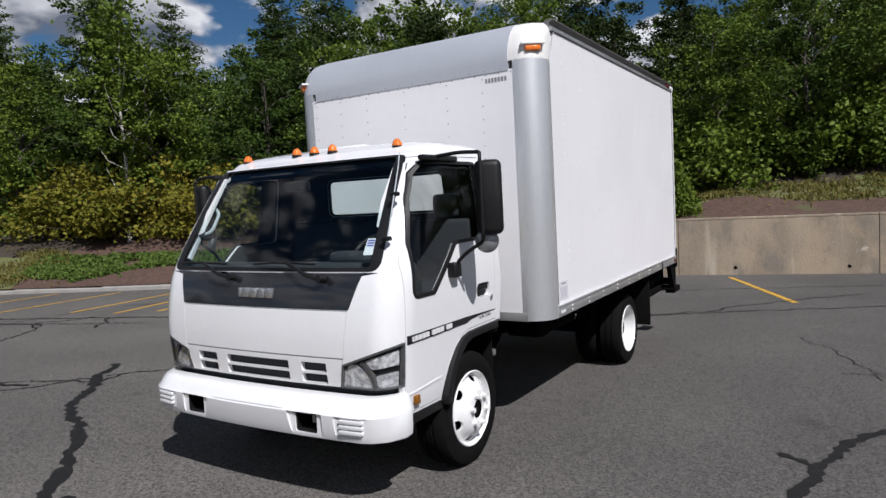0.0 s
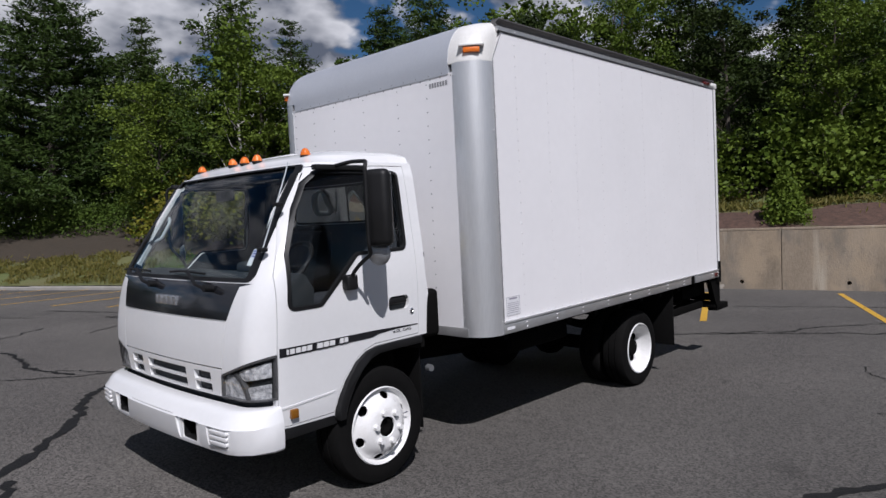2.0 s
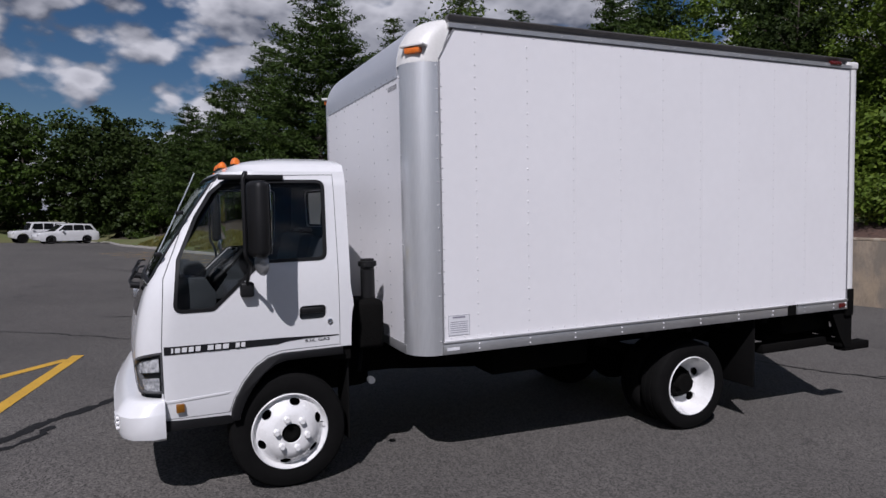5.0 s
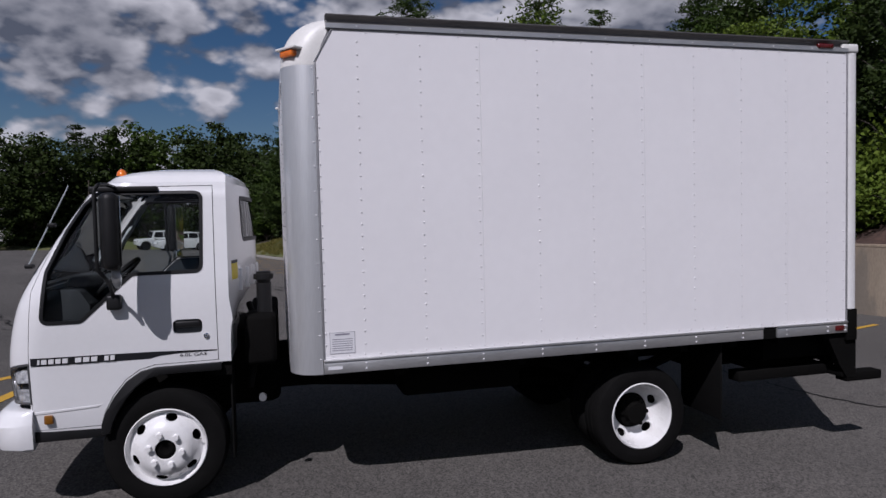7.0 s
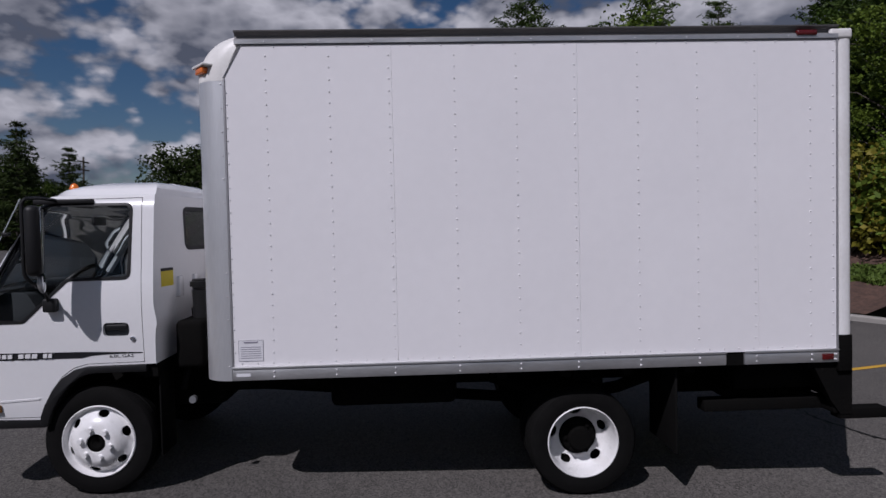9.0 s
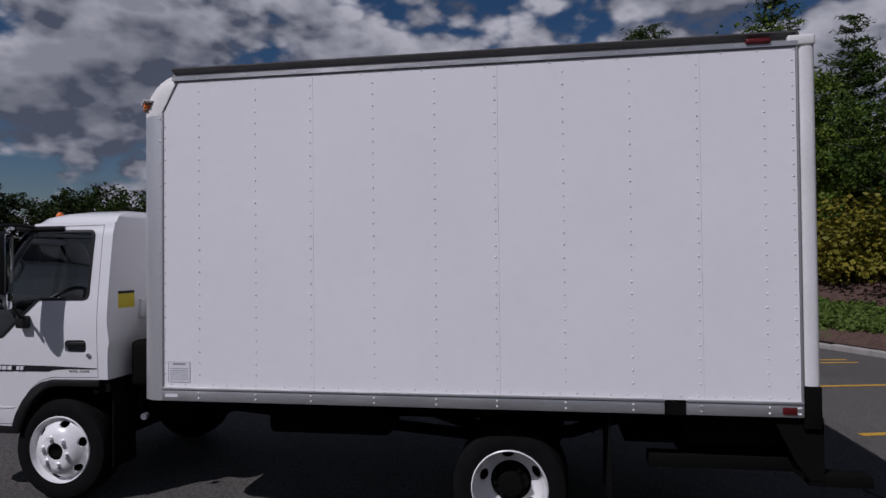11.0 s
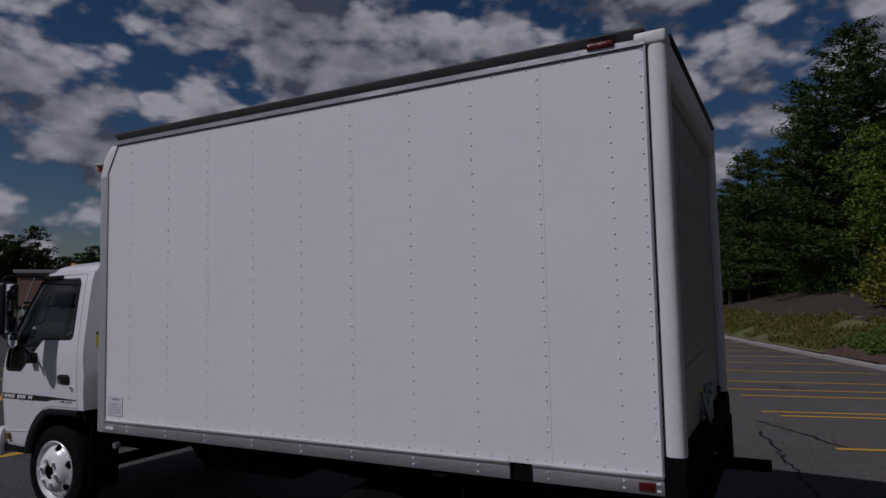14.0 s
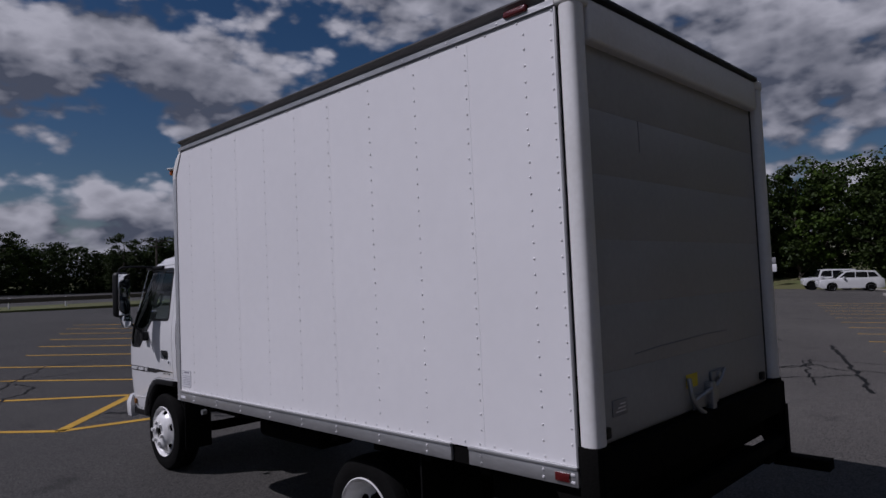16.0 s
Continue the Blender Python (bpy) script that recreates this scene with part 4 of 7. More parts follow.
        # wheel arch lip and liner
        arc = [(-0.347, 0.50), (-0.345, 0.56), (-0.318, 0.635), (-0.268, 0.725), (-0.195, 0.815), (-0.115, 0.868), (-0.03, 0.888), (0.14, 0.890), (0.36, 0.892)]
        inner = [(0.36, 0.842), (0.14, 0.842), (-0.005, 0.840), (-0.075, 0.820), (-0.145, 0.772), (-0.215, 0.690), (-0.265, 0.605), (-0.292, 0.54), (-0.298, 0.50)]
        part("arch_trim", prism(arc + inner, "x", s * 0.90, s * 1.008, 0.006), M_BLACK, truck, "black wheel arch trim", tilt=True)
        inr = [(y * 0.97, z - 0.03) for y, z in arc]
        liner = arc + [(0.42, 0.892), (0.42, 0.80), (0.34, 0.80)] + inr[-2:0:-1]
        part("arch_liner", prism(liner, "x", s * 0.55, s * 0.965), M_CHASSIS, truck, "black wheel arch liner", tilt=True)
        bm = BM()
        box(bm, s * 0.66, s * 0.92, 0.405, 0.417, 0.24, 0.86, 0.004)
        part("mud_flap", bm, M_RUBBER, truck, "black rubber mud flap", tilt=True)
        # headlamp
        L = LAMP if s > 0 else mirror_poly(LAMP)
        hl = part("headlight", cut(cab_shell(0.030, 0.042), ("INTERSECT", prism(L, "y", -1.3, -0.724))), M_LAMPBODY, truck, "clear headlight in a grey housing", 40, True)
        for nm, q in (("low_beam", [(0.640, 0.713), (0.662, 0.815), (0.70, 0.846), (0.745, 0.848), (0.795, 0.815), (0.826, 0.765), (0.836, 0.713)]), ("high_beam", [(0.795, 0.868), (1.1, 0.976), (1.1, 0.862), (0.842, 0.822), (0.828, 0.835)]), ("turn_lamp", [(0.858, 0.716), (0.852, 0.782), (0.866, 0.790), (1.1, 0.822), (1.1, 0.716)])):
            q = rounded(q if s > 0 else mirror_poly(q), 0.012)
            part(nm, cut(cab_shell(0.016, 0.028), ("INTERSECT", prism(q, "y", -1.3, -0.745))), M_REFLECT, hl, "silver reflector", 40, True)
        for cx, cz, r in ((0.745, 0.770, 0.030),):
            part("bulb", lathe([(0, r), (0.012, r * 0.8), (0.018, r * 0.3)], 16), M_CHROME, hl, "", 40).matrix_basis = TILT @ Matrix.Translation((s * cx, -0.832, cz)) @ Matrix.Rotation(radians(-90), 4, "Z")
        bar = [(0.838, 0.712), (0.830, 0.772), (0.800, 0.825), (0.765, 0.856), (0.788, 0.866), (0.822, 0.834), (0.846, 0.780), (0.856, 0.712)]
        part("lamp_divider", cut(cab_shell(0.010, 0.028), ("INTERSECT", prism(bar if s > 0 else mirror_poly(bar), "y", -1.3, -0.745))), M_LAMPBODY, hl, "grey divider", 40, True)
        lens = part("lamp_lens", outer(cut(cab_shell(0.001, 0.011), ("INTERSECT", prism(grown(L, -0.004), "y", -1.3, -0.728))), (s * 0.6, -0.8, 0)), M_LENS, hl, "clear lens", 40, True)
        lens.visible_shadow = False
        part("lamp_rim", cut(cab_shell(-0.001, 0.02), ("INTERSECT", prism(grown(L, -0.003), "y", -1.3, -0.727)), ("DIFFERENCE", prism(grown(L, -0.012), "y", -1.35, -0.735))), M_LAMPBODY, hl, "", 40, True)

    # a black block put in for the dark space behind grille and lamps
    bm = BM()
    box(bm, -0.80, 0.80, -0.76, -0.70, 0.50, 1.30)
    part("front_bulkhead", bm, M_CHASSIS, truck, tilt=True)

    # roof hatch and marker lamps
    bm = BM()
    box(bm, -0.24, 0.24, -0.05, 0.32, 2.100, 2.148, 0.020, 3)
    part("roof_hatch", bm, M_WHITE, cab, "low white roof vent", tilt=True)
    for x in (-0.68, -0.16, 0.0, 0.16, 0.66):
        z = 2.094 if abs(x) < 0.5 else 2.086
        bm = BM()
        y = -0.27 if abs(x) < 0.5 else -0.235
        bmesh.ops.create_cone(bm, cap_ends=True, segments=18, radius1=0.036, radius2=0.034, depth=0.014, matrix=pose(x, y, z - 0.004))
        base = part("roof_lamp", bm, M_BLACK, cab, "amber roof marker lamp", tilt=True)
        bm = BM()
        dome_bm(bm, (x, y, z - 0.002), 0.033, 0.050, (0, 0, 1), 18, 6)
        part("lamp_dome", bm, M_AMBER, base, "amber dome", tilt=True)

    # badge on the black panel: plain silver bars
    bars = BM()
    x = -0.145
    for w in (0.022, 0.054, 0.054, 0.054, 0.054):
        y = -0.855 + 0.055 * (x / 0.98) ** 2
        box(bars, x, x + w, y - 0.012, y + 0.03, 1.205, 1.262, 0.004)
        x += w + 0.012
    bmesh.ops.transform(bars, matrix=Matrix.Translation((0, -0.018, 0)), verts=bars.verts)
    part("badge", bars, M_LETTER, cab, "silver bars of a badge", tilt=True)

    # wipers
    for px, tip in ((-0.22, -0.78), (0.52, -0.06)):
        wp = part("wiper", tube(bend([(px, -0.880, 1.325), (px - 0.08, -0.895, 1.345), (px - 0.27, -0.852, 1.415)], 0.03), 0.011, 8), M_BLACK, truck, "black windscreen wiper", tilt=True)
        part("wiper_blade", tube([(px - 0.05, -0.852, 1.405), (px - 0.25, -0.846, 1.412), ((px + tip) / 2 - 0.10, -0.84, 1.412), (tip, -0.815, 1.402)], 0.007, 6), M_BLACK, wp, tilt=True)
        part("wiper_pivot", tube([(px, -0.835, 1.32), (px, -0.89, 1.328)], 0.022, 12), M_BLACK, wp, tilt=True)

    # aerial on the driver's pillar
    an = part("aerial", tube([(0.905, -0.735, 1.52), (0.885, -0.62, 1.76), (0.868, -0.53, 1.95), (0.858, -0.50, 2.02)], 0.004, 6), M_GREYTRIM, truck, "thin rod aerial on the windscreen pillar", tilt=True)
    for p in ((0.905, -0.728, 1.535), (0.885, -0.60, 1.78)):
        bm = BM()
        box(bm, p[0] - 0.035, p[0] + 0.012, p[1] - 0.018, p[1] + 0.03, p[2] - 0.013, p[2] + 0.013, 0.008)
        part("aerial_mount", bm, M_BLACK, an, tilt=True)

    # labels
    q = [(0.725, 1.445), (0.785, 1.445), (0.785, 1.535), (0.725, 1.535)]
    st = part("windscreen_sticker", cut(cab_shell(0.019, 0.022), ("INTERSECT", prism(q, "y", -1.3, -0.3))), M_LABELW, cab, "white sticker with blue lines", tilt=True)
    for i in range(3):
        z = 1.492 + 0.014 * i
        part("sticker_line", cut(cab_shell(0.0175, 0.020), ("INTERSECT", prism([(0.732, z), (0.778, z), (0.778, z + 0.008), (0.732, z + 0.008)], "y", -1.3, -0.3))), M_LABELBLUE, st, tilt=True)
    for nm, q, m_ in (("rear_label", [(-0.90, 1.40), (-0.75, 1.40), (-0.75, 1.525), (-0.90, 1.525)], M_LABELY), ("rear_label_head", [(-0.90, 1.505), (-0.75, 1.505), (-0.75, 1.525), (-0.90, 1.525)], M_BLACK)):
        q = [(-x, z) for x, z in q]
        part(nm, cut(cab_shell(-0.003 if m_ is M_LABELY else -0.005, 0.003), ("INTERSECT", prism(q, "y", 0.40, 0.7))), m_, cab, "yellow label on the cab's back", 40, True)
    # pressed ribs across the back of the cab
    for i in range(7):
        bm = BM()
        x = -0.66 + 0.22 * i
        y = rear_edge(1.4, 0.57) + (0.57 - rear_edge(1.4, 0.57)) * (1 - (abs(x) / 0.998) ** 1.3)
        box(bm, x - 0.045, x + 0.045, y - 0.03, y + 0.012, 1.31, 1.46, 0.010)
        part("back_rib", bm, M_WHITE, cab, tilt=True)
    return cab


def build_mirror(s):
    """The tall truck mirror with its loop arm and the small round one below it."""
    m = part("side_mirror", tube(bend([(s * 0.905, -0.22, 1.998), (s * 1.10, -0.235, 2.010), (s * 1.245, -0.245, 2.000), (s * 1.255, -0.265, 1.97), (s * 1.255, -0.265, 1.52), (s * 1.235, -0.235, 1.475), (s * 1.13, -0.23, 1.42), (s * 1.06, -0.235, 1.36), (s * 1.045, -0.232, 1.31)], 0.05), 0.0115, 10), M_BLACK, truck, "black loop-arm truck mirror", tilt=True)
    bm = BM()
    box(bm, s * 1.185, s * 1.345, -0.235, -0.145, 1.515, 1.955, 0.038, 4)
    ang = Matrix.Translation((s * 1.265, -0.19, 0)) @ Matrix.Rotation(radians(22 * s), 4, "Z") @ Matrix.Translation((-s * 1.265, 0.19, 0))
    bmesh.ops.transform(bm, matrix=ang, verts=bm.verts)
    hs = part("mirror_housing", bm, M_BLACK, m, "black plastic mirror housing", tilt=True)
    bm = BM()
    box(bm, s * 1.198, s * 1.332, -0.146, -0.142, 1.535, 1.935, 0.0015)
    bmesh.ops.transform(bm, matrix=ang, verts=bm.verts)
    part("mirror_glass", bm, M_MIRROR, hs, "mirror glass", tilt=True)
    bm = BM()
    dome_bm(bm, (0, 0, 0), 0.072, 0.035, (0, -1, 0), 24, 6)
    bmesh.ops.transform(bm, matrix=Matrix.Translation((s * 1.225, -0.165, 1.475)) @ Matrix.Rotation(radians(22 * s), 4, "Z"), verts=bm.verts)
    rd = part("round_mirror", bm, M_STEEL, m, "small round convex mirror", tilt=True)
    bm = BM()
    dome_bm(bm, (0, 0, 0), 0.066, 0.014, (0, 1, 0), 24, 4)
    bmesh.ops.transform(bm, matrix=Matrix.Translation((s * 1.225, -0.163, 1.475)) @ Matrix.Rotation(radians(22 * s), 4, "Z"), verts=bm.verts)
    part("mirror_glass", bm, M_MIRROR, rd, tilt=True)
    bm = BM()
    box(bm, s * 0.995, s * 1.062, -0.275, -0.195, 1.262, 1.352, 0.014, 3)
    part("mirror_foot", bm, M_BLACK, m, tilt=True)
    bm = BM()
    box(bm, s * 0.895, s * 0.945, -0.37, 0.02, 1.975, 2.008, 0.008)
    part("mirror_bracket", bm, M_BLACK, m, "black bracket over the window", tilt=True)


def build_cabin():
    """Seats, wheel and dash, seen through the glass."""
    for x, w in ((0.62, 0.22), (-0.38, 0.40)):
        bm = BM()
        box(bm, x - w, x + w, -0.22, 0.28, 1.02, 1.20, 0.05, 3)
        seat = part("seat", bm, M_SEAT, truck, "dark cloth cab seat", tilt=True)
        bm = prism(rounded([(0.20, 1.15), (0.36, 1.15), (0.43, 1.60), (0.31, 1.60)], 0.05), "x", x - w, x + w, 0.03)
        part("seat_back", bm, M_SEAT, seat, tilt=True)
        for hx in ((x,) if x > 0 else (x - 0.17, x + 0.17)):
            bm = BM()
            box(bm, hx - 0.10, hx + 0.10, 0.34, 0.43, 1.61, 1.78 if x > 0 else 1.64, 0.035 if x > 0 else 0.012, 3)
            part("headrest", bm, M_SEAT, seat, tilt=True)
    dash = part("dashboard", prism(rounded([(-0.74, 1.10), (-0.72, 1.33), (-0.60, 1.39), (-0.46, 1.38), (-0.40, 1.28), (-0.42, 1.10)], 0.05), "x", -0.90, 0.90, 0.01), M_CABIN, truck, "dark grey dashboard", tilt=True)
    bm = BM()
    box(bm, 0.32, 0.74, -0.58, -0.44, 1.36, 1.45, 0.04, 3)
    part("instrument_hood", bm, M_CABIN, dash, tilt=True)
    ring = [(0.52 + 0.20 * math.cos(a), -0.335 + 0.20 * math.sin(a) * 0.72, 1.40 + 0.20 * math.sin(a) * 0.69) for a in np.linspace(0, 2 * math.pi, 33)]
    sw = part("steering_wheel", tube(ring, 0.016, 8), M_BLACK, truck, "black steering wheel", tilt=True)
    part("steering_column", tube([(0.52, -0.325, 1.385), (0.52, -0.50, 1.15)], 0.04, 10, taper=0.05), M_CABIN, sw, tilt=True)
    part("wheel_spoke", tube([(0.34, -0.335, 1.40), (0.52, -0.325, 1.385), (0.70, -0.335, 1.40)], 0.018, 8), M_BLACK, sw, tilt=True)
    for s in (1, -1):
        # driver's-side trim takes the dark lining colour in place of shade
        part("pillar_trim", tube([(s * 0.835, -0.70, 1.42), (s * 0.835, -0.52, 1.70), (s * 0.815, -0.37, 1.95)], 0.03, 8), M_CABIN if s > 0 else M_GREYTRIM, truck, "pillar trim coloured dark for its shade" if s > 0 else "pale grey pillar trim", tilt=True)
        part("grab_handle", tube(bend([(s * 0.79, -0.60, 1.58), (s * 0.74, -0.56, 1.60), (s * 0.73, -0.49, 1.72), (s * 0.79, -0.47, 1.76)], 0.04), 0.012, 8), M_GREYTRIM, truck, "grey grab handle", tilt=True)
        bm = BM()
        box(bm, s * 0.905, s * 0.935, -0.42, 0.22, 1.02, 1.19, 0.02, 2)
        part("armrest", bm, M_CABIN, truck, tilt=True)
    bm = BM()
    box(bm, -0.16, 0.06, -0.42, -0.39, 1.84, 1.91, 0.015, 2)
    part("inside_mirror", bm, M_BLACK, truck, tilt=True)


def build_bumper():
    """The wrap-round front bumper with lamp pockets."""
    prof = [(-0.10, 0.455), (0.030, 0.435), (0.068, 0.45), (0.082, 0.49), (0.088, 0.590), (0.076, 0.602), (0.050, 0.645), (0.025, 0.667), (-0.005, 0.674), (-0.10, 0.674)]
    path = []
    for i in range(41):
        u = i / 40 * 2 - 1
        x = 0.985 * math.sin(u * math.pi / 2) if abs(u) < 0.98 else 0.985 * np.sign(u)
        x = 0.955 * u
        y = -0.945 + 0.055 * u * u + 0.20 * max(0.0, abs(u) - 0.86) ** 1.5 / 0.14 ** 1.5 * 0.45
        path.append(Vector((x, y, 0)))
    path = [Vector((-0.97, -0.72, 0)), Vector((-0.97, -0.77, 0))] + path[1:-1] + [Vector((0.97, -0.77, 0)), Vector((0.97, -0.72, 0))]
    bm = BM()
    rings = []
    for i, p in enumerate(path):
        t = (path[min(i + 1, len(path) - 1)] - path[max(i - 1, 0)]).normalized()
        n = Vector((t.y, -t.x, 0))
        k = 0.35 if i in (0, len(path) - 1) else 0.55 if i in (1, len(path) - 2) else 1.0
        rings.append([bm.verts.new(p + n * a * (k if a > 0 else 0.6) + Vector((0, 0, z))) for a, z in prof])
    m = len(prof)
    for a, b in zip(rings, rings[1:]):
        for j in range(m):
            bm.faces.new((a[j], b[j], b[(j + 1) % m], a[(j + 1) % m]))
    bm.faces.new(rings[0]), bm.faces.new(rings[-1][::-1])
    tools = []

    def slanted(poly, depth, slope, x0):
        """A cutter whose floor follows the bumper's sweep."""
        c_ = prism(poly, "y", -1.3, depth)
        for v in c_.verts:
            v.co.y += slope * (abs(v.co.x) - x0)
        return ("DIFFERENCE", c_)
    for s in (1, -1):
        q = rounded([(s * 0.39, 0.475), (s * 0.545, 0.475), (s * 0.545, 0.585), (s * 0.39, 0.585)], 0.015)
        tools.append(slanted(rounded([(s * 0.335, 0.592), (s * 0.365, 0.468), (s * 0.400, 0.448), (s * 0.565, 0.448), (s * 0.585, 0.468), (s * 0.590, 0.592)], 0.012), -1.004, 0.055, 0.46))
        tools.append(("DIFFERENCE", prism(q, "y", -1.3, -0.70)))
        # ribbed end lamp: a shallow well with raised bars
        tools.append(slanted(rounded([(s * 0.675, 0.483), (s * 0.875, 0.483), (s * 0.885, 0.590), (s * 0.665, 0.590)], 0.014), -0.984, 0.12, 0.78))
    tools.append(slanted(rounded([(-0.30, 0.5965), (0.30, 0.5965), (0.30, 0.6005), (-0.30, 0.6005)], 0.001), -1.012, 0.0, 0.0))
    bp = part("front_bumper", cut(mesh_of(bm), *tools), M_WHITE, truck, "white front bumper with square pockets", 35, True)
    for s in (1, -1):
        # black liner and back wall stand in for shade inside the pockets
        q = rounded([(s * 0.39, 0.475), (s * 0.545, 0.475), (s * 0.545, 0.585), (s * 0.39, 0.585)], 0.015)
        part("pocket_liner", cut(mesh_of(prism(grown(q, -0.0005), "y", -1.0, -0.84)), ("DIFFERENCE", prism(grown(q, -0.006), "y", -1.1, -0.8))), M_BLACK, bp, tilt=True)
        bm = BM()
        box(bm, s * 0.37, s * 0.565, -0.845, -0.835, 0.455, 0.60)
        part("pocket_back", bm, M_BLACK, bp, tilt=True)
        for z in (0.508, 0.537, 0.566):
            bm = prism(rounded([(s * 0.705, z - 0.010), (s * 0.855, z - 0.010), (s * 0.855, z + 0.010), (s * 0.705, z + 0.010)], 0.008), "y", -1.000, -0.965, 0.004)
            for v in bm.verts:
                v.co.y += 0.12 * (abs(v.co.x) - 0.78)
            part("bumper_rib", bm, M_WHITE, bp, "", 40, True)
    bm = BM()
    box(bm, 0.488, 0.538, -0.975, -0.962, 0.525, 0.580, 0.004)
    part("tow_plate", bm, M_STEEL, bp, tilt=True)


def build_wheel(s, y, rear=False):
    """Steel wheel: tyre, rim with hand holes, nuts and hub."""
    w = thing("wheel", "", "")
    w.parent = truck
    w.name = "rear_wheel" if rear else "front_wheel"
    w["label"] = "white steel wheel with black tyre"
    face = 1.065 if rear else 0.965
    tr = [(-0.215, 0.238), (-0.222, 0.27), (-0.225, 0.31), (-0.215, 0.350), (-0.195, 0.368), (-0.150, 0.371), (-0.148, 0.362), (-0.138, 0.362), (-0.136, 0.372), (-0.090, 0.372), (-0.088, 0.362), (-0.078, 0.362), (-0.076, 0.371), (-0.030, 0.368), (-0.008, 0.352), (0.004, 0.315), (0.002, 0.275), (-0.006, 0.243), (-0.03, 0.228), (-0.19, 0.228)]
    xs = (face, face - 0.255) if rear else (face,)
    for x0 in xs:
        part("tyre", lathe([(s * (x0 + a), r) for a, r in tr], 56, 0, y, 0.37, closed=True), M_RUBBER, w, "black rubber tyre")
    k = 0.97
    if rear:
        prof = [(0.0, 0.2525), (0.004, 0.246), (-0.006, 0.240), (-0.022, 0.235), (-0.075, 0.224), (-0.125, 0.208), (-0.158, 0.178), (-0.168, 0.138), (-0.178, 0.138), (-0.173, 0.185), (-0.140, 0.216), (-0.08, 0.238), (-0.03, 0.244), (-0.01, 0.253)]
        hole_r, holes, depth = 0.186, 5, -0.14
    else:
        prof = [(0.0, 0.2525), (0.005, 0.247), (-0.004, 0.240), (-0.020, 0.234), (-0.030, 0.224), (-0.026, 0.212), (-0.008, 0.197), (0.020, 0.172), (0.040, 0.140), (0.046, 0.120), (0.046, 0.066), (0.036, 0.062), (0.034, 0.118), (0.010, 0.165), (-0.02, 0.197), (-0.042, 0.215), (-0.045, 0.232), (-0.02, 0.245), (-0.01, 0.253)]
        hole_r, holes, depth = 0.196, 6, 0.0
    prof = [(a, r * k) for a, r in prof]
    hole_r *= k
    tools = []
    for k in range(holes):
        a = 2 * math.pi * (k + 0.35) / holes
        h = BM()
        bmesh.ops.create_cone(h, cap_ends=True, segments=18, radius1=0.026 if rear else 0.022, radius2=0.026 if rear else 0.022, depth=0.25)
        bmesh.ops.scale(h, vec=(1.6, 1.0, 1.0), verts=h.verts)
        bmesh.ops.transform(h, matrix=Matrix.Translation((s * (face + depth), y + hole_r * math.cos(a), 0.37 + hole_r * math.sin(a))) @ Matrix.Rotation(a, 4, "X") @ Matrix.Rotation(radians(90), 4, "Y") @ Matrix.Rotation(radians(0), 4, "Z"), verts=h.verts)
        tools.append(("DIFFERENCE", h))
    rim = part("rim", cut(mesh_of(lathe([(s * (face + a), r) for a, r in prof], 56, 0, y, 0.37, closed=True)), *tools), M_WHEEL, w, "white enamelled steel rim")
    part("rim_well", lathe([(s * (face - 0.06), 0.236), (s * (face - 0.20), 0.236)], 40, 0, y, 0.37), M_CHASSIS, w)if not rear else part("rim_well", lathe([(s * (face - 0.185), 0.232), (s * (face - 0.24), 0.232)], 40, 0, y, 0.37), M_CHASSIS, w)
    if rear:
        part("hub", lathe([(s * (face - 0.19), 0.12), (s * (face - 0.13), 0.115), (s * (face - 0.12), 0.085), (s * (face - 0.07), 0.075), (s * (face - 0.065), 0.03)], 28, 0, y, 0.37), M_CHASSIS, w, "dark axle hub")
        for k in range(6):
            a = 2 * math.pi * k / 6
            bm = BM()
            hexnut(bm, (s * (face - 0.135), y + 0.10 * math.cos(a), 0.37 + 0.10 * math.sin(a)), 0.018, 0.03, (s, 0, 0))
            part("wheel_nut", bm, M_CHASSIS, w, "", 20)
    else:
        part("hub", lathe([(s * (face - 0.02), 0.064), (s * (face + 0.025), 0.058), (s * (face + 0.030), 0.035), (s * (face + 0.02), 0.02)], 24, 0, y, 0.37), M_CHASSIS, w, "dark axle hub")
        for k in range(6):
            a = 2 * math.pi * (k + 0.35) / 6 + 0.5
            bm = BM()
            dome_bm(bm, (s * (face + 0.045), y + 0.098 * math.cos(a), 0.37 + 0.098 * math.sin(a)), 0.024, 0.008, (s, 0, 0), 12, 2)
            hexnut(bm, (s * (face + 0.047), y + 0.098 * math.cos(a), 0.37 + 0.098 * math.sin(a)), 0.019, 0.026, (s, 0, 0))
            part("wheel_nut", bm, M_WHEEL, w, "", 20)
        part("valve", tube([(s * (face - 0.02), y + 0.17, 0.40), (s * (face + 0.015), y + 0.205, 0.415)], 0.004, 6), M_CHROME, w)


XB = 1.165      # half the cargo box's width
BOX_X = 0.035   # the box sits slightly off the cab's middle
Y0, Y1 = 0.79, 5.06
SEAMS = (0.985, 2.05, 3.25, 4.445, 4.975)
COLUMNS = (1.002, 1.25, 1.65, 2.03, 2.45, 2.85, 3.23, 3.645, 4.04, 4.425, 4.80, 4.955)


def rivets(name, spots, axis, parent, material, r=0.0055):
    bm = BM()
    for p in spots:
        dome_bm(bm, p, r, r * 0.75, axis, 6, 2)
    return tagged(part(name, bm, material, parent, tilt=True), kind="stuff")


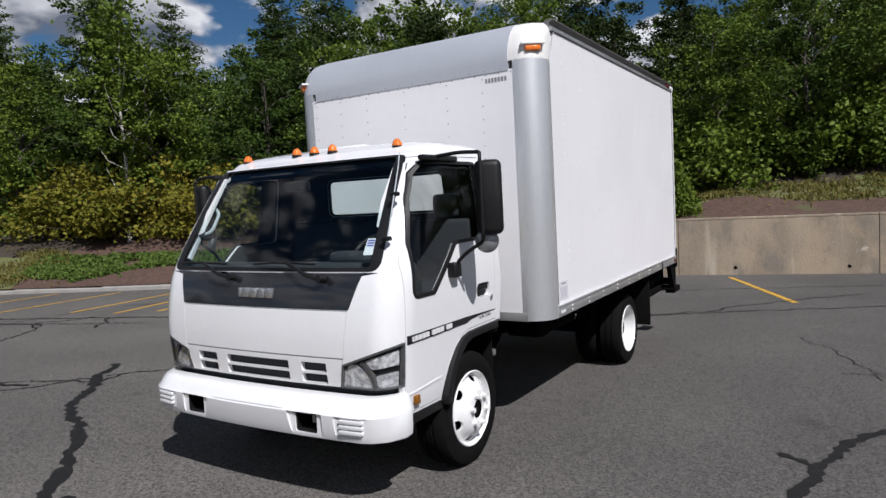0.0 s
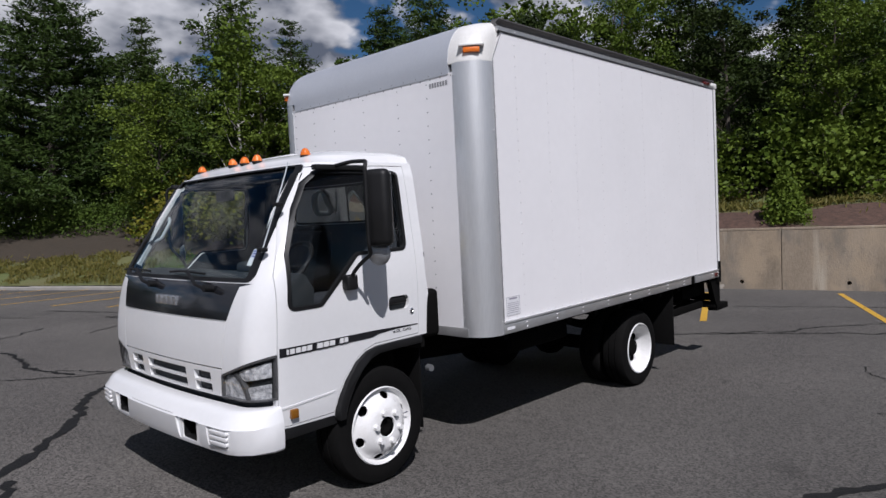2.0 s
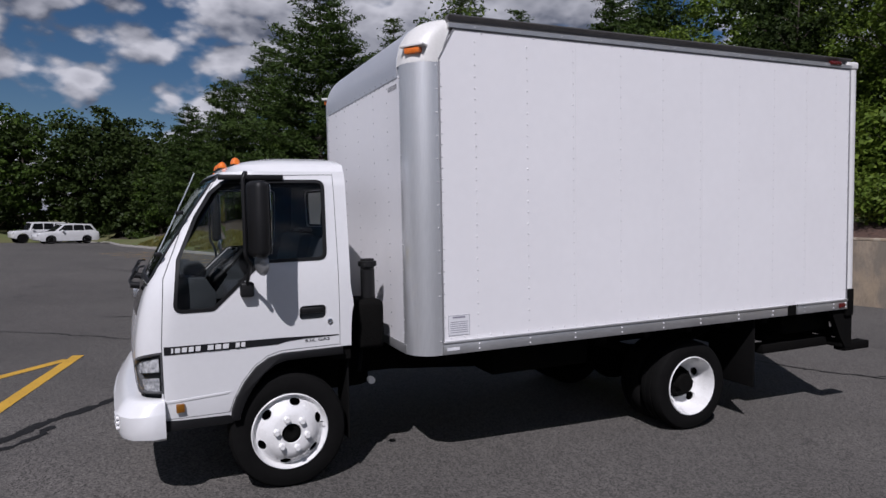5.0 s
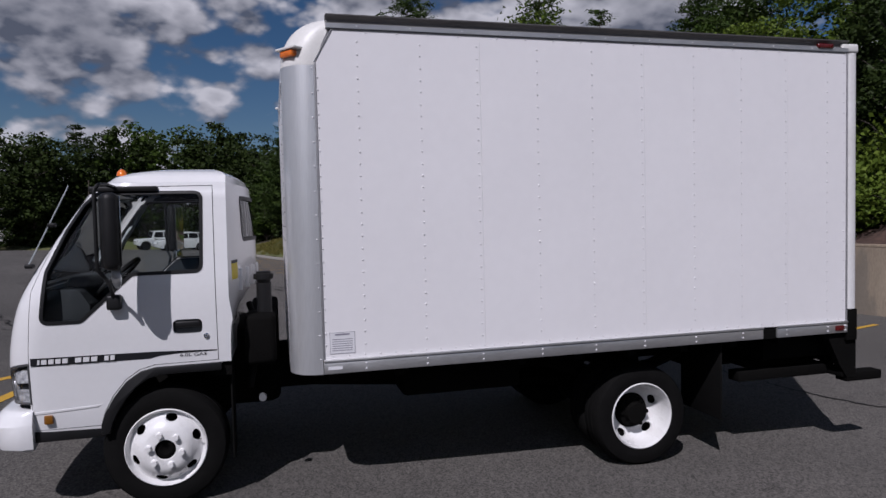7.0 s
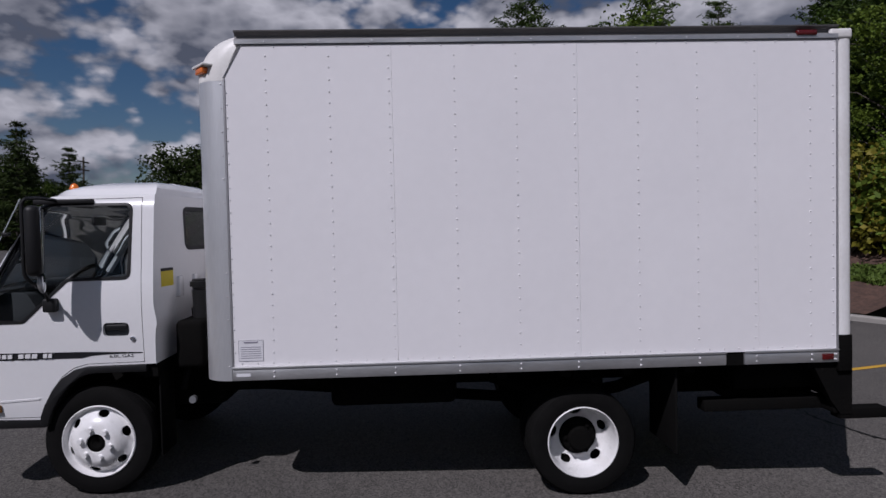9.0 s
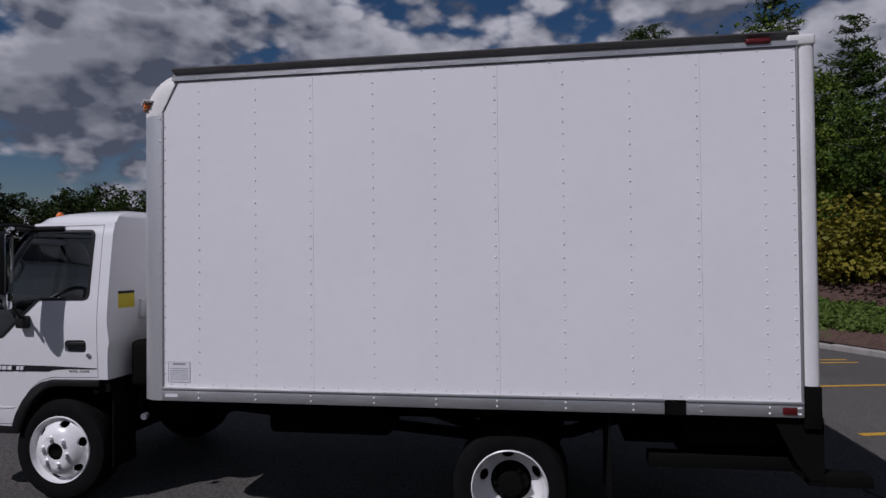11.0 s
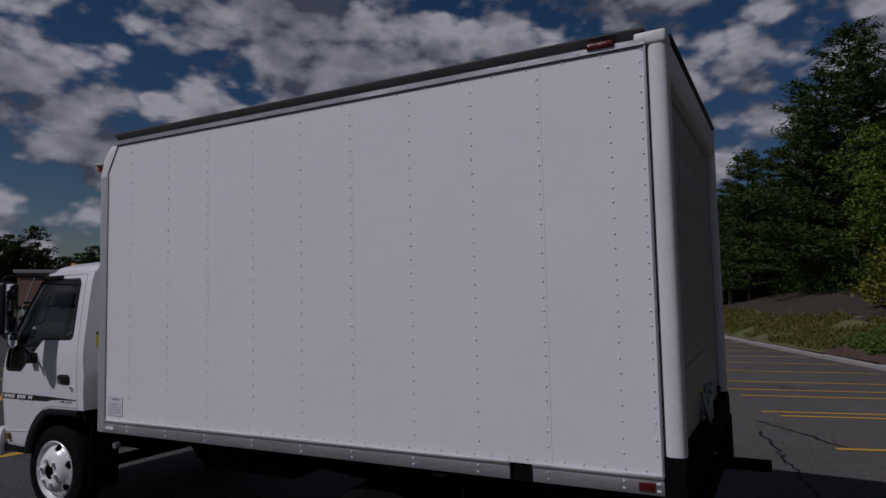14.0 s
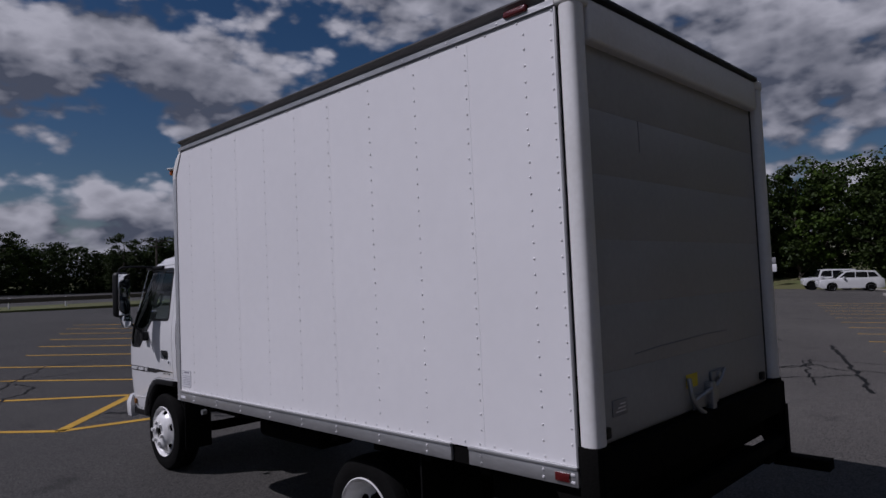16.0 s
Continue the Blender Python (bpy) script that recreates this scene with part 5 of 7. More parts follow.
def build_box():
    bx = thing("cargo_box", "", "")
    bx.parent = truck
    bx["label"] = "white riveted aluminium cargo box"
    bx.location.x = BOX_X
    for s in (1, -1):
        for i in range(4):
            a, b = SEAMS[i], SEAMS[i + 1]
            o = 0.0
            b -= 0.0010
            q = [(a, 0.89), (b, 0.89), (b, 2.948), (a, 2.948)]
            if i == 0:
                q = [(0.985, 0.89), (b, 0.89), (b, 2.948), (1.103, 2.948), (0.985, 2.735)]
            sp = part("side_panel", prism(q, "x", s * (XB - 0.02 - o), s * (XB - o)), M_BOX, bx, "white riveted side panel", 0, True)
            spots = []
            for c in COLUMNS:
                if a <= c < b + 0.003:
                    spots += [(s * (XB - o), c, z + 0.003 * math.sin(c * 40 + z * 31)) for z in np.arange(0.985, 2.91, 0.0755)]
            spots += [(s * (XB - o), y, z) for y in np.arange(a + 0.06, b, 0.1) for z in (0.915,)]
            spots += [(s * (XB - o), y, 2.932) for y in np.arange(a + 0.12, b, 0.2)]
            rivets("rivets", [p for p in spots if not (p[1] < 1.12 and p[2] > 2.70)], (s, 0, 0), sp, M_RIVET, 0.0064)
        bm = BM()
        box(bm, s * (XB - 0.034), s * (XB - 0.0215), 1.02, 4.97, 0.89, 2.94)
        part("panel_backing", bm, M_RIVET, bx, tilt=True)
        # the front corner post, a quarter round
        arc = [(s * XB, 0.985)]
        arc += [(s * (XB - 0.175 + 0.175 * math.cos(t)), 0.965 - 0.175 * math.sin(t)) for t in np.linspace(0, math.pi / 2, 13)]
        arc += [(s * (XB - 0.20), 0.79), (s * (XB - 0.20), 0.985)]
        arc = [(x + s * 0.004 if abs(x) > XB - 0.19 else x, y - 0.004) for x, y in arc]
        post = part("corner_post", prism(arc, "z", 0.805, 2.728), M_ALU, bx, "rounded bare aluminium corner post", 35, True)
        spots = [(s * (XB + 0.005), 0.968, z) for z in np.arange(0.90, 2.70, 0.15)]
        rivets("rivets", spots, (s, 0, 0), post, M_RIVET, 0.006)
        rivets("rivets", [(s * (XB - 0.188), 0.786, z) for z in np.arange(0.86, 2.70, 0.085)], (0, -1, 0), post, M_RIVET, 0.0055)
        # trim strip between post and panel
        bm = BM()
        box(bm, s * (XB - 0.01), s * (XB + 0.006), 0.982, 0.994, 0.89, 2.735, 0.002)
        part("edge_strip", bm, M_GREYDECAL, bx, tilt=True)
        # fibreglass corner cap with its lamp: a quarter ball stretched over the corner
        bm = BM()
        rows = []
        for j in range(11):
            f = j / 10
            z = 2.722 + 0.300 * math.sin(f * math.pi / 2)
            back = 0.24 * (1 - math.cos(f * math.pi / 2)) / 0.9        # how far the nose leans back
            side = 0.055 * (1 - math.cos(f * math.pi / 2))
            ring = []
            yb = 0.985 + 0.125 * min(1.0, f * 1.4)
            for t in np.linspace(0, math.pi / 2, 13):
                x = XB + 0.005 - side - 0.175 + 0.175 * math.cos(t)
                y = 0.965 + back * 0.9 - (0.175 + 0.005) * math.sin(t)
                ring.append((x, y))
            ring = [(XB + 0.005 - side, yb)] + [(x, min(y, yb - 0.004)) for x, y in ring] + [(XB - 0.235, min(ring[-1][1], yb - 0.004))]
            rows.append([bm.verts.new((s * x, y, z)) for x, y in ring])
        for a, b in zip(rows, rows[1:]):
            for k in range(len(a) - 1):
                bm.faces.new((a[k], a[k + 1], b[k + 1], b[k]))
        top = rows[-1]
        inner = bm.verts.new((s * (XB - 0.235), 1.12, 3.022))
        bm.faces.new(top + [inner])
        low = bm.verts.new((s * (XB - 0.235), 0.99, 2.722))
        bm.faces.new(rows[0][::-1] + [low])
        cap = part("corner_cap", bm, M_CAP if s > 0 else M_NOSE, bx, "white fibreglass corner cap" if s > 0 else "silver corner cap", 50, True)
        bm = BM()
        box(bm, -0.058, 0.058, -0.03, 0.05, -0.02, 0.02, 0.01)
        bmesh.ops.transform(bm, matrix=Matrix.Translation((s * (XB - 0.060), 0.840, 2.795)) @ Matrix.Rotation(radians(38 * s), 4, "Z"), verts=bm.verts)
        part("cap_lamp", bm, M_AMBER, cap, "amber corner lamp", tilt=True)
        bm = BM()
        box(bm, -0.088, 0.088, -0.038, 0.05, -0.007, 0.010, 0.006)
        bmesh.ops.transform(bm, matrix=Matrix.Translation((s * (XB - 0.060), 0.840, 2.824)) @ Matrix.Rotation(radians(38 * s), 4, "Z"), verts=bm.verts)
        part("lamp_brow", bm, M_CAP, cap, tilt=True)
        part("cap_edge", tube([(s * (XB + 0.004), 0.983, 2.738), (s * (XB + 0.004), 1.100, 2.950)], 0.0035, 6), M_GREYDECAL, cap, tilt=True)
        # upper rail: a bright flange, then a cove and overhanging lip coloured dark for shade
        flange = [(XB - 0.05, 2.950), (XB + 0.012, 2.950), (XB + 0.012, 2.978), (XB + 0.003, 2.982), (XB - 0.05, 2.982)]
        tr = part("top_rail", prism([(s * x, z) for x, z in flange], "y", 1.06, 4.985), M_RAIL, bx, "dull aluminium roof rail with a hollow face", 40, True)
        cove = [(XB - 0.05, 2.983), (XB + 0.002, 2.983), (XB - 0.010, 2.990), (XB - 0.014, 3.003), (XB - 0.006, 3.016), (XB + 0.018, 3.026), (XB + 0.020, 3.033), (XB - 0.05, 3.033)]
        part("rail_lip", prism([(s * x, z) for x, z in cove], "y", 1.06, 4.985), M_RAILSHADE, tr, "cove and lip of the rail, coloured dark for their shade", 40, True)
        bm = BM()
        box(bm, s * (XB - 0.03), s * (XB + 0.005), 1.105, 4.985, 2.9415, 2.9495)
        part("rail_seal", bm, M_GREYDECAL, tr, "dark seal under the rail", tilt=True)
        rivets("rivets", [(s * (XB + 0.012), y, 2.964) for y in np.arange(1.25, 4.9, 0.34)], (s, 0, 0), tr, M_RIVET, 0.006)
        # lower rail in two lengths, with its bolts and end pieces
        for a, b in ((0.985, 4.218), (4.342, 4.985)):
            bm = BM()
            box(bm, s * (XB - 0.04), s * (XB + 0.012), a, b, 0.806, 0.878, 0.004)
            rl = part("bottom_rail", bm, M_RAIL, bx, "scuffed aluminium side rail", tilt=True)
            bm = BM()
            box(bm, s * (XB - 0.04), s * (XB + 0.019), a, b, 0.880, 0.896, 0.004)
            part("rail_bead", bm, M_RAIL, rl, tilt=True)
            spots = [(s * (XB + 0.012), y, z) for y in ([c for c in COLUMNS if a < c - 0.02 < b] + [b - 0.02] if a > 4 else COLUMNS[1:10]) for z in (0.826, 0.860)]
            rivets("bolts", spots, (s, 0, 0), rl, M_RIVET, 0.008)
        bm = BM()
        box(bm, s * (XB - 0.035), s * (XB - 0.005), 4.21, 4.35, 0.80, 0.878)
        part("rail_gap", bm, M_CHASSIS, bx, tilt=True)
        bm = BM()
        box(bm, s * (XB + 0.008), s * (XB + 0.022), 4.868, 4.945, 0.824, 0.864, 0.004)
        part("side_marker", bm, M_RED, bx, "red side marker lamp", tilt=True)
        bm = BM()
        box(bm, s * (XB - 0.01), s * (XB + 0.026), 4.70, 4.84, 2.965, 3.003, 0.012, 3)
        part("top_marker", bm, M_RED, bx, "red marker lamp on the roof rail", tilt=True)
        # rear frame
        q = rounded([(s * (XB - 0.10), 4.985), (s * (XB - 0.10), 5.085), (s * (XB + 0.004), 5.085), (s * (XB + 0.004), 4.985)], 0.06, 6)
        rp = part("rear_post", prism(q, "z", 0.985, 2.945), M_REAR, bx, "white steel rear post", 40, True)
        bm = BM()
        box(bm, s * (XB - 0.004), s * (XB + 0.007), 4.976, 4.987, 0.89, 2.95, 0.002)
        part("post_seal", bm, M_GREYDECAL, rp, "dark seam beside the post", tilt=True)
        bm = BM()
        box(bm, s * (XB - 0.13), s * (XB + 0.010), 4.93, 5.085, 2.946, 3.015, 0.016, 3)
        part("rear_corner", bm, M_CAP, rp, "white corner casting", tilt=True)
        bm = BM()
        box(bm, s * (XB - 0.12), s * (XB + 0.003), 4.986, 5.085, 0.74, 0.984, 0.006)
        part("post_foot", bm, M_CHASSIS, rp, "black post foot", tilt=True)
        bm = BM()
        box(bm, s * (XB - 0.128), s * (XB - 0.102), 5.0, 5.03, 0.99, 2.80)
        part("door_track", bm, M_BLACK, rp, tilt=True)

    # front wall, its rivets, the curved nose sheet and the roof
    bm = BM()
    box(bm, -(XB - 0.19), XB - 0.19, Y0 - 0.002, Y0 + 0.02, 0.86, 2.665)
    fp = part("front_panel", bm, M_BOX, bx, "white riveted front wall", 0, True)
    spots = [(x, Y0 - 0.002, z) for x in (-0.93, -0.66, -0.38, 0.0, 0.40, 0.71) for z in np.arange(0.95, 2.62, 0.098)]
    spots += [(x, Y0 - 0.002, 2.645) for x in np.arange(-0.95, 0.97, 0.1)]
    rivets("rivets", spots, (0, -1, 0), fp, M_GREYDECAL, 0.0055)
    bm = BM()
    box(bm, -(XB - 0.16), XB - 0.16, Y0 - 0.006, Y0 + 0.04, 0.800, 0.868, 0.004)
    part("front_sill", bm, M_RAIL, bx, tilt=True)
    nose = [(Y0 - 0.007, 2.655), (Y0 - 0.007, 2.70)] + [(Y0 - 0.008 + 0.24 * (1 - math.cos(t)), 2.722 + 0.302 * math.sin(t)) for t in np.linspace(0.05, math.pi / 2, 12)] + [(1.14, 3.0245), (1.14, 2.66)]
    ns = part("nose_sheet", prism(nose, "x", -(XB - 0.2345), XB - 0.2345), M_NOSE, bx, "grey curved nose sheet", 35, True)
    rivets("rivets", [(x, Y0 - 0.007, 2.672) for x in np.arange(-0.95, 0.97, 0.13)], (0, -1, 0), ns, M_GREYDECAL, 0.005)
    bars = BM()
    x = 0.74
    for w in (0.016, 0.018, 0.018, 0.018, 0.018, 0.020, 0.018):
        box(bars, x, x + w, Y0 - 0.0035, Y0 - 0.001, 2.585, 2.618)
        x += w + 0.008
    part("maker_mark", bars, M_GREYDECAL, fp, "small dark bars of a maker's mark", tilt=True)
    bm = BM()
    box(bm, -(XB - 0.03), XB - 0.03, 1.08, 5.0, 2.99, 3.024)
    part("roof", bm, M_RAIL, bx, "aluminium roof sheet", tilt=True)
    bm = BM()
    box(bm, -(XB - 0.03), XB - 0.03, 0.99, 5.02, 0.83, 0.88)
    part("floor", bm, M_CHASSIS, bx, tilt=True)
    # rear header, dark rain lip, roll-up door
    bm = BM()
    box(bm, -(XB - 0.12), XB - 0.12, 4.99, 5.083, 2.795, 2.99, 0.016, 3)
    part("rear_header", bm, M_REAR, bx, "white steel rear header", tilt=True)
    bm = BM()
    box(bm, -(XB - 0.10), XB - 0.10, 4.93, 5.095, 2.990, 3.026, 0.012, 2)
    part("rear_lip", bm, M_BLACK, bx, "black rear roof edge", tilt=True)
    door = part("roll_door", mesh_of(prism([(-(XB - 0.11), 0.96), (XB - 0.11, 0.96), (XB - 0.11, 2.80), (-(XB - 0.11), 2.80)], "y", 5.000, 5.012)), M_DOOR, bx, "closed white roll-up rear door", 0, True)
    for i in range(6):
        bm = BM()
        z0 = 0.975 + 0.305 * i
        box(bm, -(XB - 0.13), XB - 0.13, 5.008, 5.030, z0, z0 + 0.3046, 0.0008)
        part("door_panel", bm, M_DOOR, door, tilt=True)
    # a long scrape over the panels
    part("door_scrape", tube([(0.70, 5.0302, 1.338), (0.42, 5.0302, 1.352), (0.16, 5.0302, 1.356), (-0.12, 5.0302, 1.366), (-0.42, 5.0302, 1.360)], 0.0045, 5), M_GREYDECAL, door, "dark scrape", tilt=True)
    part("door_scuff", tube([(0.545, 5.0302, 2.50), (0.540, 5.0302, 2.42), (0.542, 5.0302, 2.34)], 0.004, 5), M_GREYDECAL, door, "dark rub mark", tilt=True)
    # latch, labels and lamps on the rear
    lt = part("door_latch", tube(bend([(0.18, 5.052, 1.15), (0.20, 5.075, 1.05), (0.14, 5.080, 0.985), (0.06, 5.075, 0.95)], 0.03), 0.014, 8), M_STEEL, door, "galvanised door latch", tilt=True)
    part("latch_rod", tube(bend([(0.16, 5.062, 1.02), (0.0, 5.070, 1.055), (-0.16, 5.070, 1.075), (-0.28, 5.060, 1.145)], 0.05), 0.013, 8), M_STEEL, lt, tilt=True)
    for nm, x0, x1, z0, z1, y1 in (("latch_plate", -0.22, 0.12, 0.965, 1.045, 5.046), ("keeper_plate", -0.34, -0.13, 1.085, 1.150, 5.050), ("latch_hook", -0.10, -0.05, 0.93, 1.10, 5.082)):
        bm = BM()
        box(bm, x0, x1, 5.0305, y1, z0, z1, 0.007)
        part(nm, bm, M_STEEL, lt, tilt=True)
    part("latch_bolt", tube([(-0.20, 5.046, 1.12), (-0.20, 5.068, 1.12)], 0.022, 10), M_STEEL, lt, tilt=True)
    bm = BM()
    box(bm, 0.03, 0.17, 5.031, 5.0335, 1.092, 1.165)
    part("door_label", bm, M_LABELY, door, "yellow warning label", tilt=True)
    bm = BM()
    box(bm, 0.81, 0.945, 5.031, 5.036, 1.075, 1.150, 0.003)
    mp = part("maker_plate", bm, M_GREYDECAL, door, "dark maker's plate", tilt=True)
    for i in range(3):
        bm = BM()
        box(bm, 0.83, 0.92 - 0.02 * i, 5.0362, 5.0370, 1.092 + 0.016 * i, 1.098 + 0.016 * i)
        part("plate_line", bm, M_RIVET, mp, tilt=True)
    for x in (-0.93, 1.02):
        bm = BM()
        box(bm, x - 0.026, x + 0.026, 5.03, 5.055, 0.995, 1.045, 0.006)
        part("door_roller", bm, M_BLACK, door, tilt=True)
    # stickers on the driver's side
    bm = BM()
    box(bm, XB + 0.0005, XB + 0.0022, 1.025, 1.183, 0.93, 1.065)
    lb = part("side_sticker", bm, M_LABELW, bx, "white data sticker with grey lines", tilt=True)
    bm = BM()
    for i in range(6):
        box(bm, XB + 0.002, XB + 0.0032, 1.04, 1.168, 0.948 + 0.014 * i, 0.952 + 0.014 * i)
    box(bm, XB + 0.002, XB + 0.0032, 1.06, 1.15, 1.045, 1.056)
    for a in (1.025, 1.181):
        box(bm, XB + 0.002, XB + 0.0032, a, a + 0.002, 0.93, 1.065)
    for z in (0.93, 1.063):
        box(bm, XB + 0.002, XB + 0.0032, 1.025, 1.183, z, z + 0.002)
    part("sticker_lines", bm, M_LABELINK, lb, tilt=True)
    bm = BM()
    box(bm, XB + 0.012, XB + 0.0145, 1.01, 1.10, 0.832, 0.852)
    part("rail_tag", bm, M_LABELW, bx, tilt=True)


def build_chassis():
    fr = thing("chassis", "", "")
    fr.parent = truck
    fr["label"] = "black ladder chassis with axles and tank"
    for s in (1, -1):
        bm = BM()
        box(bm, s * 0.36, s * 0.43, -0.80, 4.75, 0.56, 0.76, 0.008)
        part("frame_rail", bm, M_CHASSIS, fr, tilt=True)
        bm = BM()
        box(bm, s * 0.33, s * 0.45, 0.85, 4.98, 0.77, 0.83)
        part("sub_frame", bm, M_CHASSIS, fr, tilt=True)
        # rear mud flap
        bm = BM()
        box(bm, s * 0.64, s * 1.14, 3.90, 3.915, 0.20, 0.83, 0.004)
        part("mud_flap", bm, M_RUBBER, fr, "black rubber mud flap", tilt=True)
        # rear hangers and the step bar they carry
        q = [(4.82, 0.80), (5.10, 0.80), (5.10, 0.44), (5.02, 0.44), (4.95, 0.54), (4.88, 0.68)]
        part("rear_hanger", prism(q, "x", s * 1.12, s * 1.175), M_CHASSIS, fr, "black steel hanger plate", tilt=True)
        bm = BM()
        box(bm, s * 1.06, s * 1.17, 5.02, 5.36, 0.405, 0.475, 0.006)
        part("step_arm", bm, M_CHASSIS, fr, tilt=True)
        bm = BM()
        box(bm, s * 0.90, s * 1.02, 4.15, 5.05, 0.44, 0.52, 0.006)
        part("lift_arm", bm, M_CHASSIS, fr, tilt=True)
        bm = BM()
        box(bm, s * 0.70, s * 0.78, 3.30, 3.43, 0.42, 0.82)
        part("spring_hanger", bm, M_CHASSIS, fr, tilt=True)
        part("leaf_spring", tube([(s * 0.50, 2.72, 0.62), (s * 0.50, 3.10, 0.50), (s * 0.50, 3.40, 0.47), (s * 0.50, 3.70, 0.51), (s * 0.50, 4.05, 0.63)], 0.045, 6), M_CHASSIS, fr, tilt=True)
    # folded lift gear in the shade under the tail
    for nm, x0, x1, y0, y1, z0, z1 in (("lift_housing", -1.05, 1.05, 4.35, 4.98, 0.60, 0.80), ("lift_cylinder_box", -0.55, 0.55, 4.05, 4.45, 0.46, 0.72), ("rear_bar", -1.16, 1.16, 4.98, 5.02, 0.44, 0.52)):
        bm = BM()
        box(bm, x0, x1, y0, y1, z0, z1, 0.015)
        part(nm, bm, M_CHASSIS, fr, tilt=True)
    for y in np.arange(1.05, 4.9, 0.42):
        bm = BM()
        box(bm, -1.17, 1.17, y - 0.03, y + 0.03, 0.755, 0.828)
        part("cross_member", bm, M_CHASSIS, fr, tilt=True)
    bm = BM()
    box(bm, -1.17, 1.17, 5.00, 5.09, 0.76, 0.955, 0.008)
    part("rear_sill", bm, M_CHASSIS, fr, "black rear sill", tilt=True)
    bm = BM()
    box(bm, -1.15, 1.15, 5.02, 5.085, 0.52, 0.60, 0.008)
    part("step_bar", bm, M_CHASSIS, fr, "black rear step bar", tilt=True)
    bm = BM()
    box(bm, -0.85, 0.85, 4.35, 5.02, 0.50, 0.56, 0.01)
    part("lift_platform", bm, M_CHASSIS, fr, "folded black lift platform", tilt=True)
    part("rear_axle", tube([(-0.85, 3.28, 0.37), (-0.2, 3.28, 0.37), (0.2, 3.28, 0.37), (0.85, 3.28, 0.37)], 0.07, 12), M_CHASSIS, fr)
    bm = BM()
    dome_bm(bm, (0, 3.31, 0.37), 0.17, 0.16, (0, 1, 0), 16, 5)
    dome_bm(bm, (0, 3.31, 0.37), 0.17, 0.22, (0, -1, 0), 16, 5)
    part("differential", bm, M_CHASSIS, fr)
    part("drive_shaft", tube([(0, 0.6, 0.55), (0, 3.2, 0.40)], 0.045, 12), M_CHASSIS, fr)
    part("front_axle", tube([(-0.85, 0, 0.37), (-0.4, 0, 0.33), (0.4, 0, 0.33), (0.85, 0, 0.37)], 0.05, 10), M_CHASSIS, fr)
    bm = BM()
    box(bm, 0.46, 0.80, 1.55, 2.45, 0.50, 0.76, 0.05, 3)
    part("fuel_tank", bm, M_CHASSIS, fr, "black fuel tank", tilt=True)
    bm = BM()
    box(bm, -0.92, -0.48, 1.3, 2.0, 0.42, 0.74, 0.03, 2)
    part("battery_box", bm, M_CHASSIS, fr, tilt=True)
    bm = BM()
    box(bm, -0.42, 0.42, -0.62, 0.72, 0.45, 1.02, 0.06, 2)
    part("engine", bm, M_CHASSIS, fr, "dark engine block", tilt=True)
    # air intake and hoses behind the cab
    bm = BM()
    box(bm, 0.55, 0.86, 0.50, 0.70, 0.82, 1.16, 0.04, 3)
    ai = part("air_cleaner", bm, M_CHASSIS, fr, "black air cleaner", tilt=True)
    part("intake_pipe", tube([(0.70, 0.63, 1.10), (0.70, 0.63, 1.36)], 0.050, 16), M_BLACK, ai, tilt=True)
    bm = BM()
    bmesh.ops.create_cone(bm, cap_ends=True, segments=20, radius1=0.066, radius2=0.066, depth=0.07, matrix=pose(0.70, 0.63, 1.40))
    bmesh.ops.bevel(bm, geom=list(bm.edges), offset=0.018, segments=3, affect="EDGES")
    part("intake_cap", bm, M_BLACK, ai, tilt=True)
    part("coolant_hose", tube(bend([(0.50, 0.52, 1.20), (0.62, 0.58, 1.05), (0.74, 0.56, 0.86), (0.78, 0.52, 0.66)], 0.08), 0.022, 8), M_RUBBER, ai, tilt=True)
    part("fitting", tube([(0.80, 0.60, 0.60), (0.84, 0.60, 0.60)], 0.025, 10), M_STEEL, ai, tilt=True)
    bm = BM()
    box(bm, -0.80, 0.42, 0.50, 0.72, 0.74, 1.10, 0.03, 2)
    part("rear_clutter", bm, M_CHASSIS, ai, tilt=True)


build_cab()
for pane in [o for o in bpy.data.objects if o.name.split(".")[0] in ("windscreen", "door_glass", "rear_window")]:
    pane.visible_shadow = False
build_mirror(1)
build_mirror(-1)
build_cabin()
build_bumper()
for s_ in (1, -1):
    build_wheel(s_, 0.0)
    build_wheel(s_, 3.28, True)
build_box()
build_chassis()

# ---------------------------------------------------------------- trees, shrubs and ground cover


def card_mesh(name, centres, sizes, lean, rng, long=1.5):
    """Many small bent leaves round the given centres."""
    n = len(centres)
    a = rng.normal(size=(n, 3))
    a[:, 2] *= lean
    a /= np.linalg.norm(a, axis=1)[:, None]
    r = rng.normal(size=(n, 3))
    b = np.cross(a, r)
    b /= np.linalg.norm(b, axis=1)[:, None] + 1e-9
    up = np.cross(a, b)
    L, W = (sizes * long)[:, None], sizes[:, None]
    p0, p2 = centres - a * L * 0.5, centres + a * L * 0.5
    mid = centres + up * W * 0.18
    p1, p3 = mid + b * W * 0.5, mid - b * W * 0.5
    verts = np.stack([p0, p1, p2, p3], 1).reshape(-1, 3)
    me = bpy.data.meshes.new(name)
    me.vertices.add(4 * n)
    me.vertices.foreach_set("co", verts.ravel())
    me.loops.add(4 * n)
    me.loops.foreach_set("vertex_index", np.arange(4 * n, dtype=np.int32))
    me.polygons.add(n)
    me.polygons.foreach_set("loop_start", np.arange(0, 4 * n, 4, dtype=np.int32))
    me.update(calc_edges=True)
    me.validate()
    return me


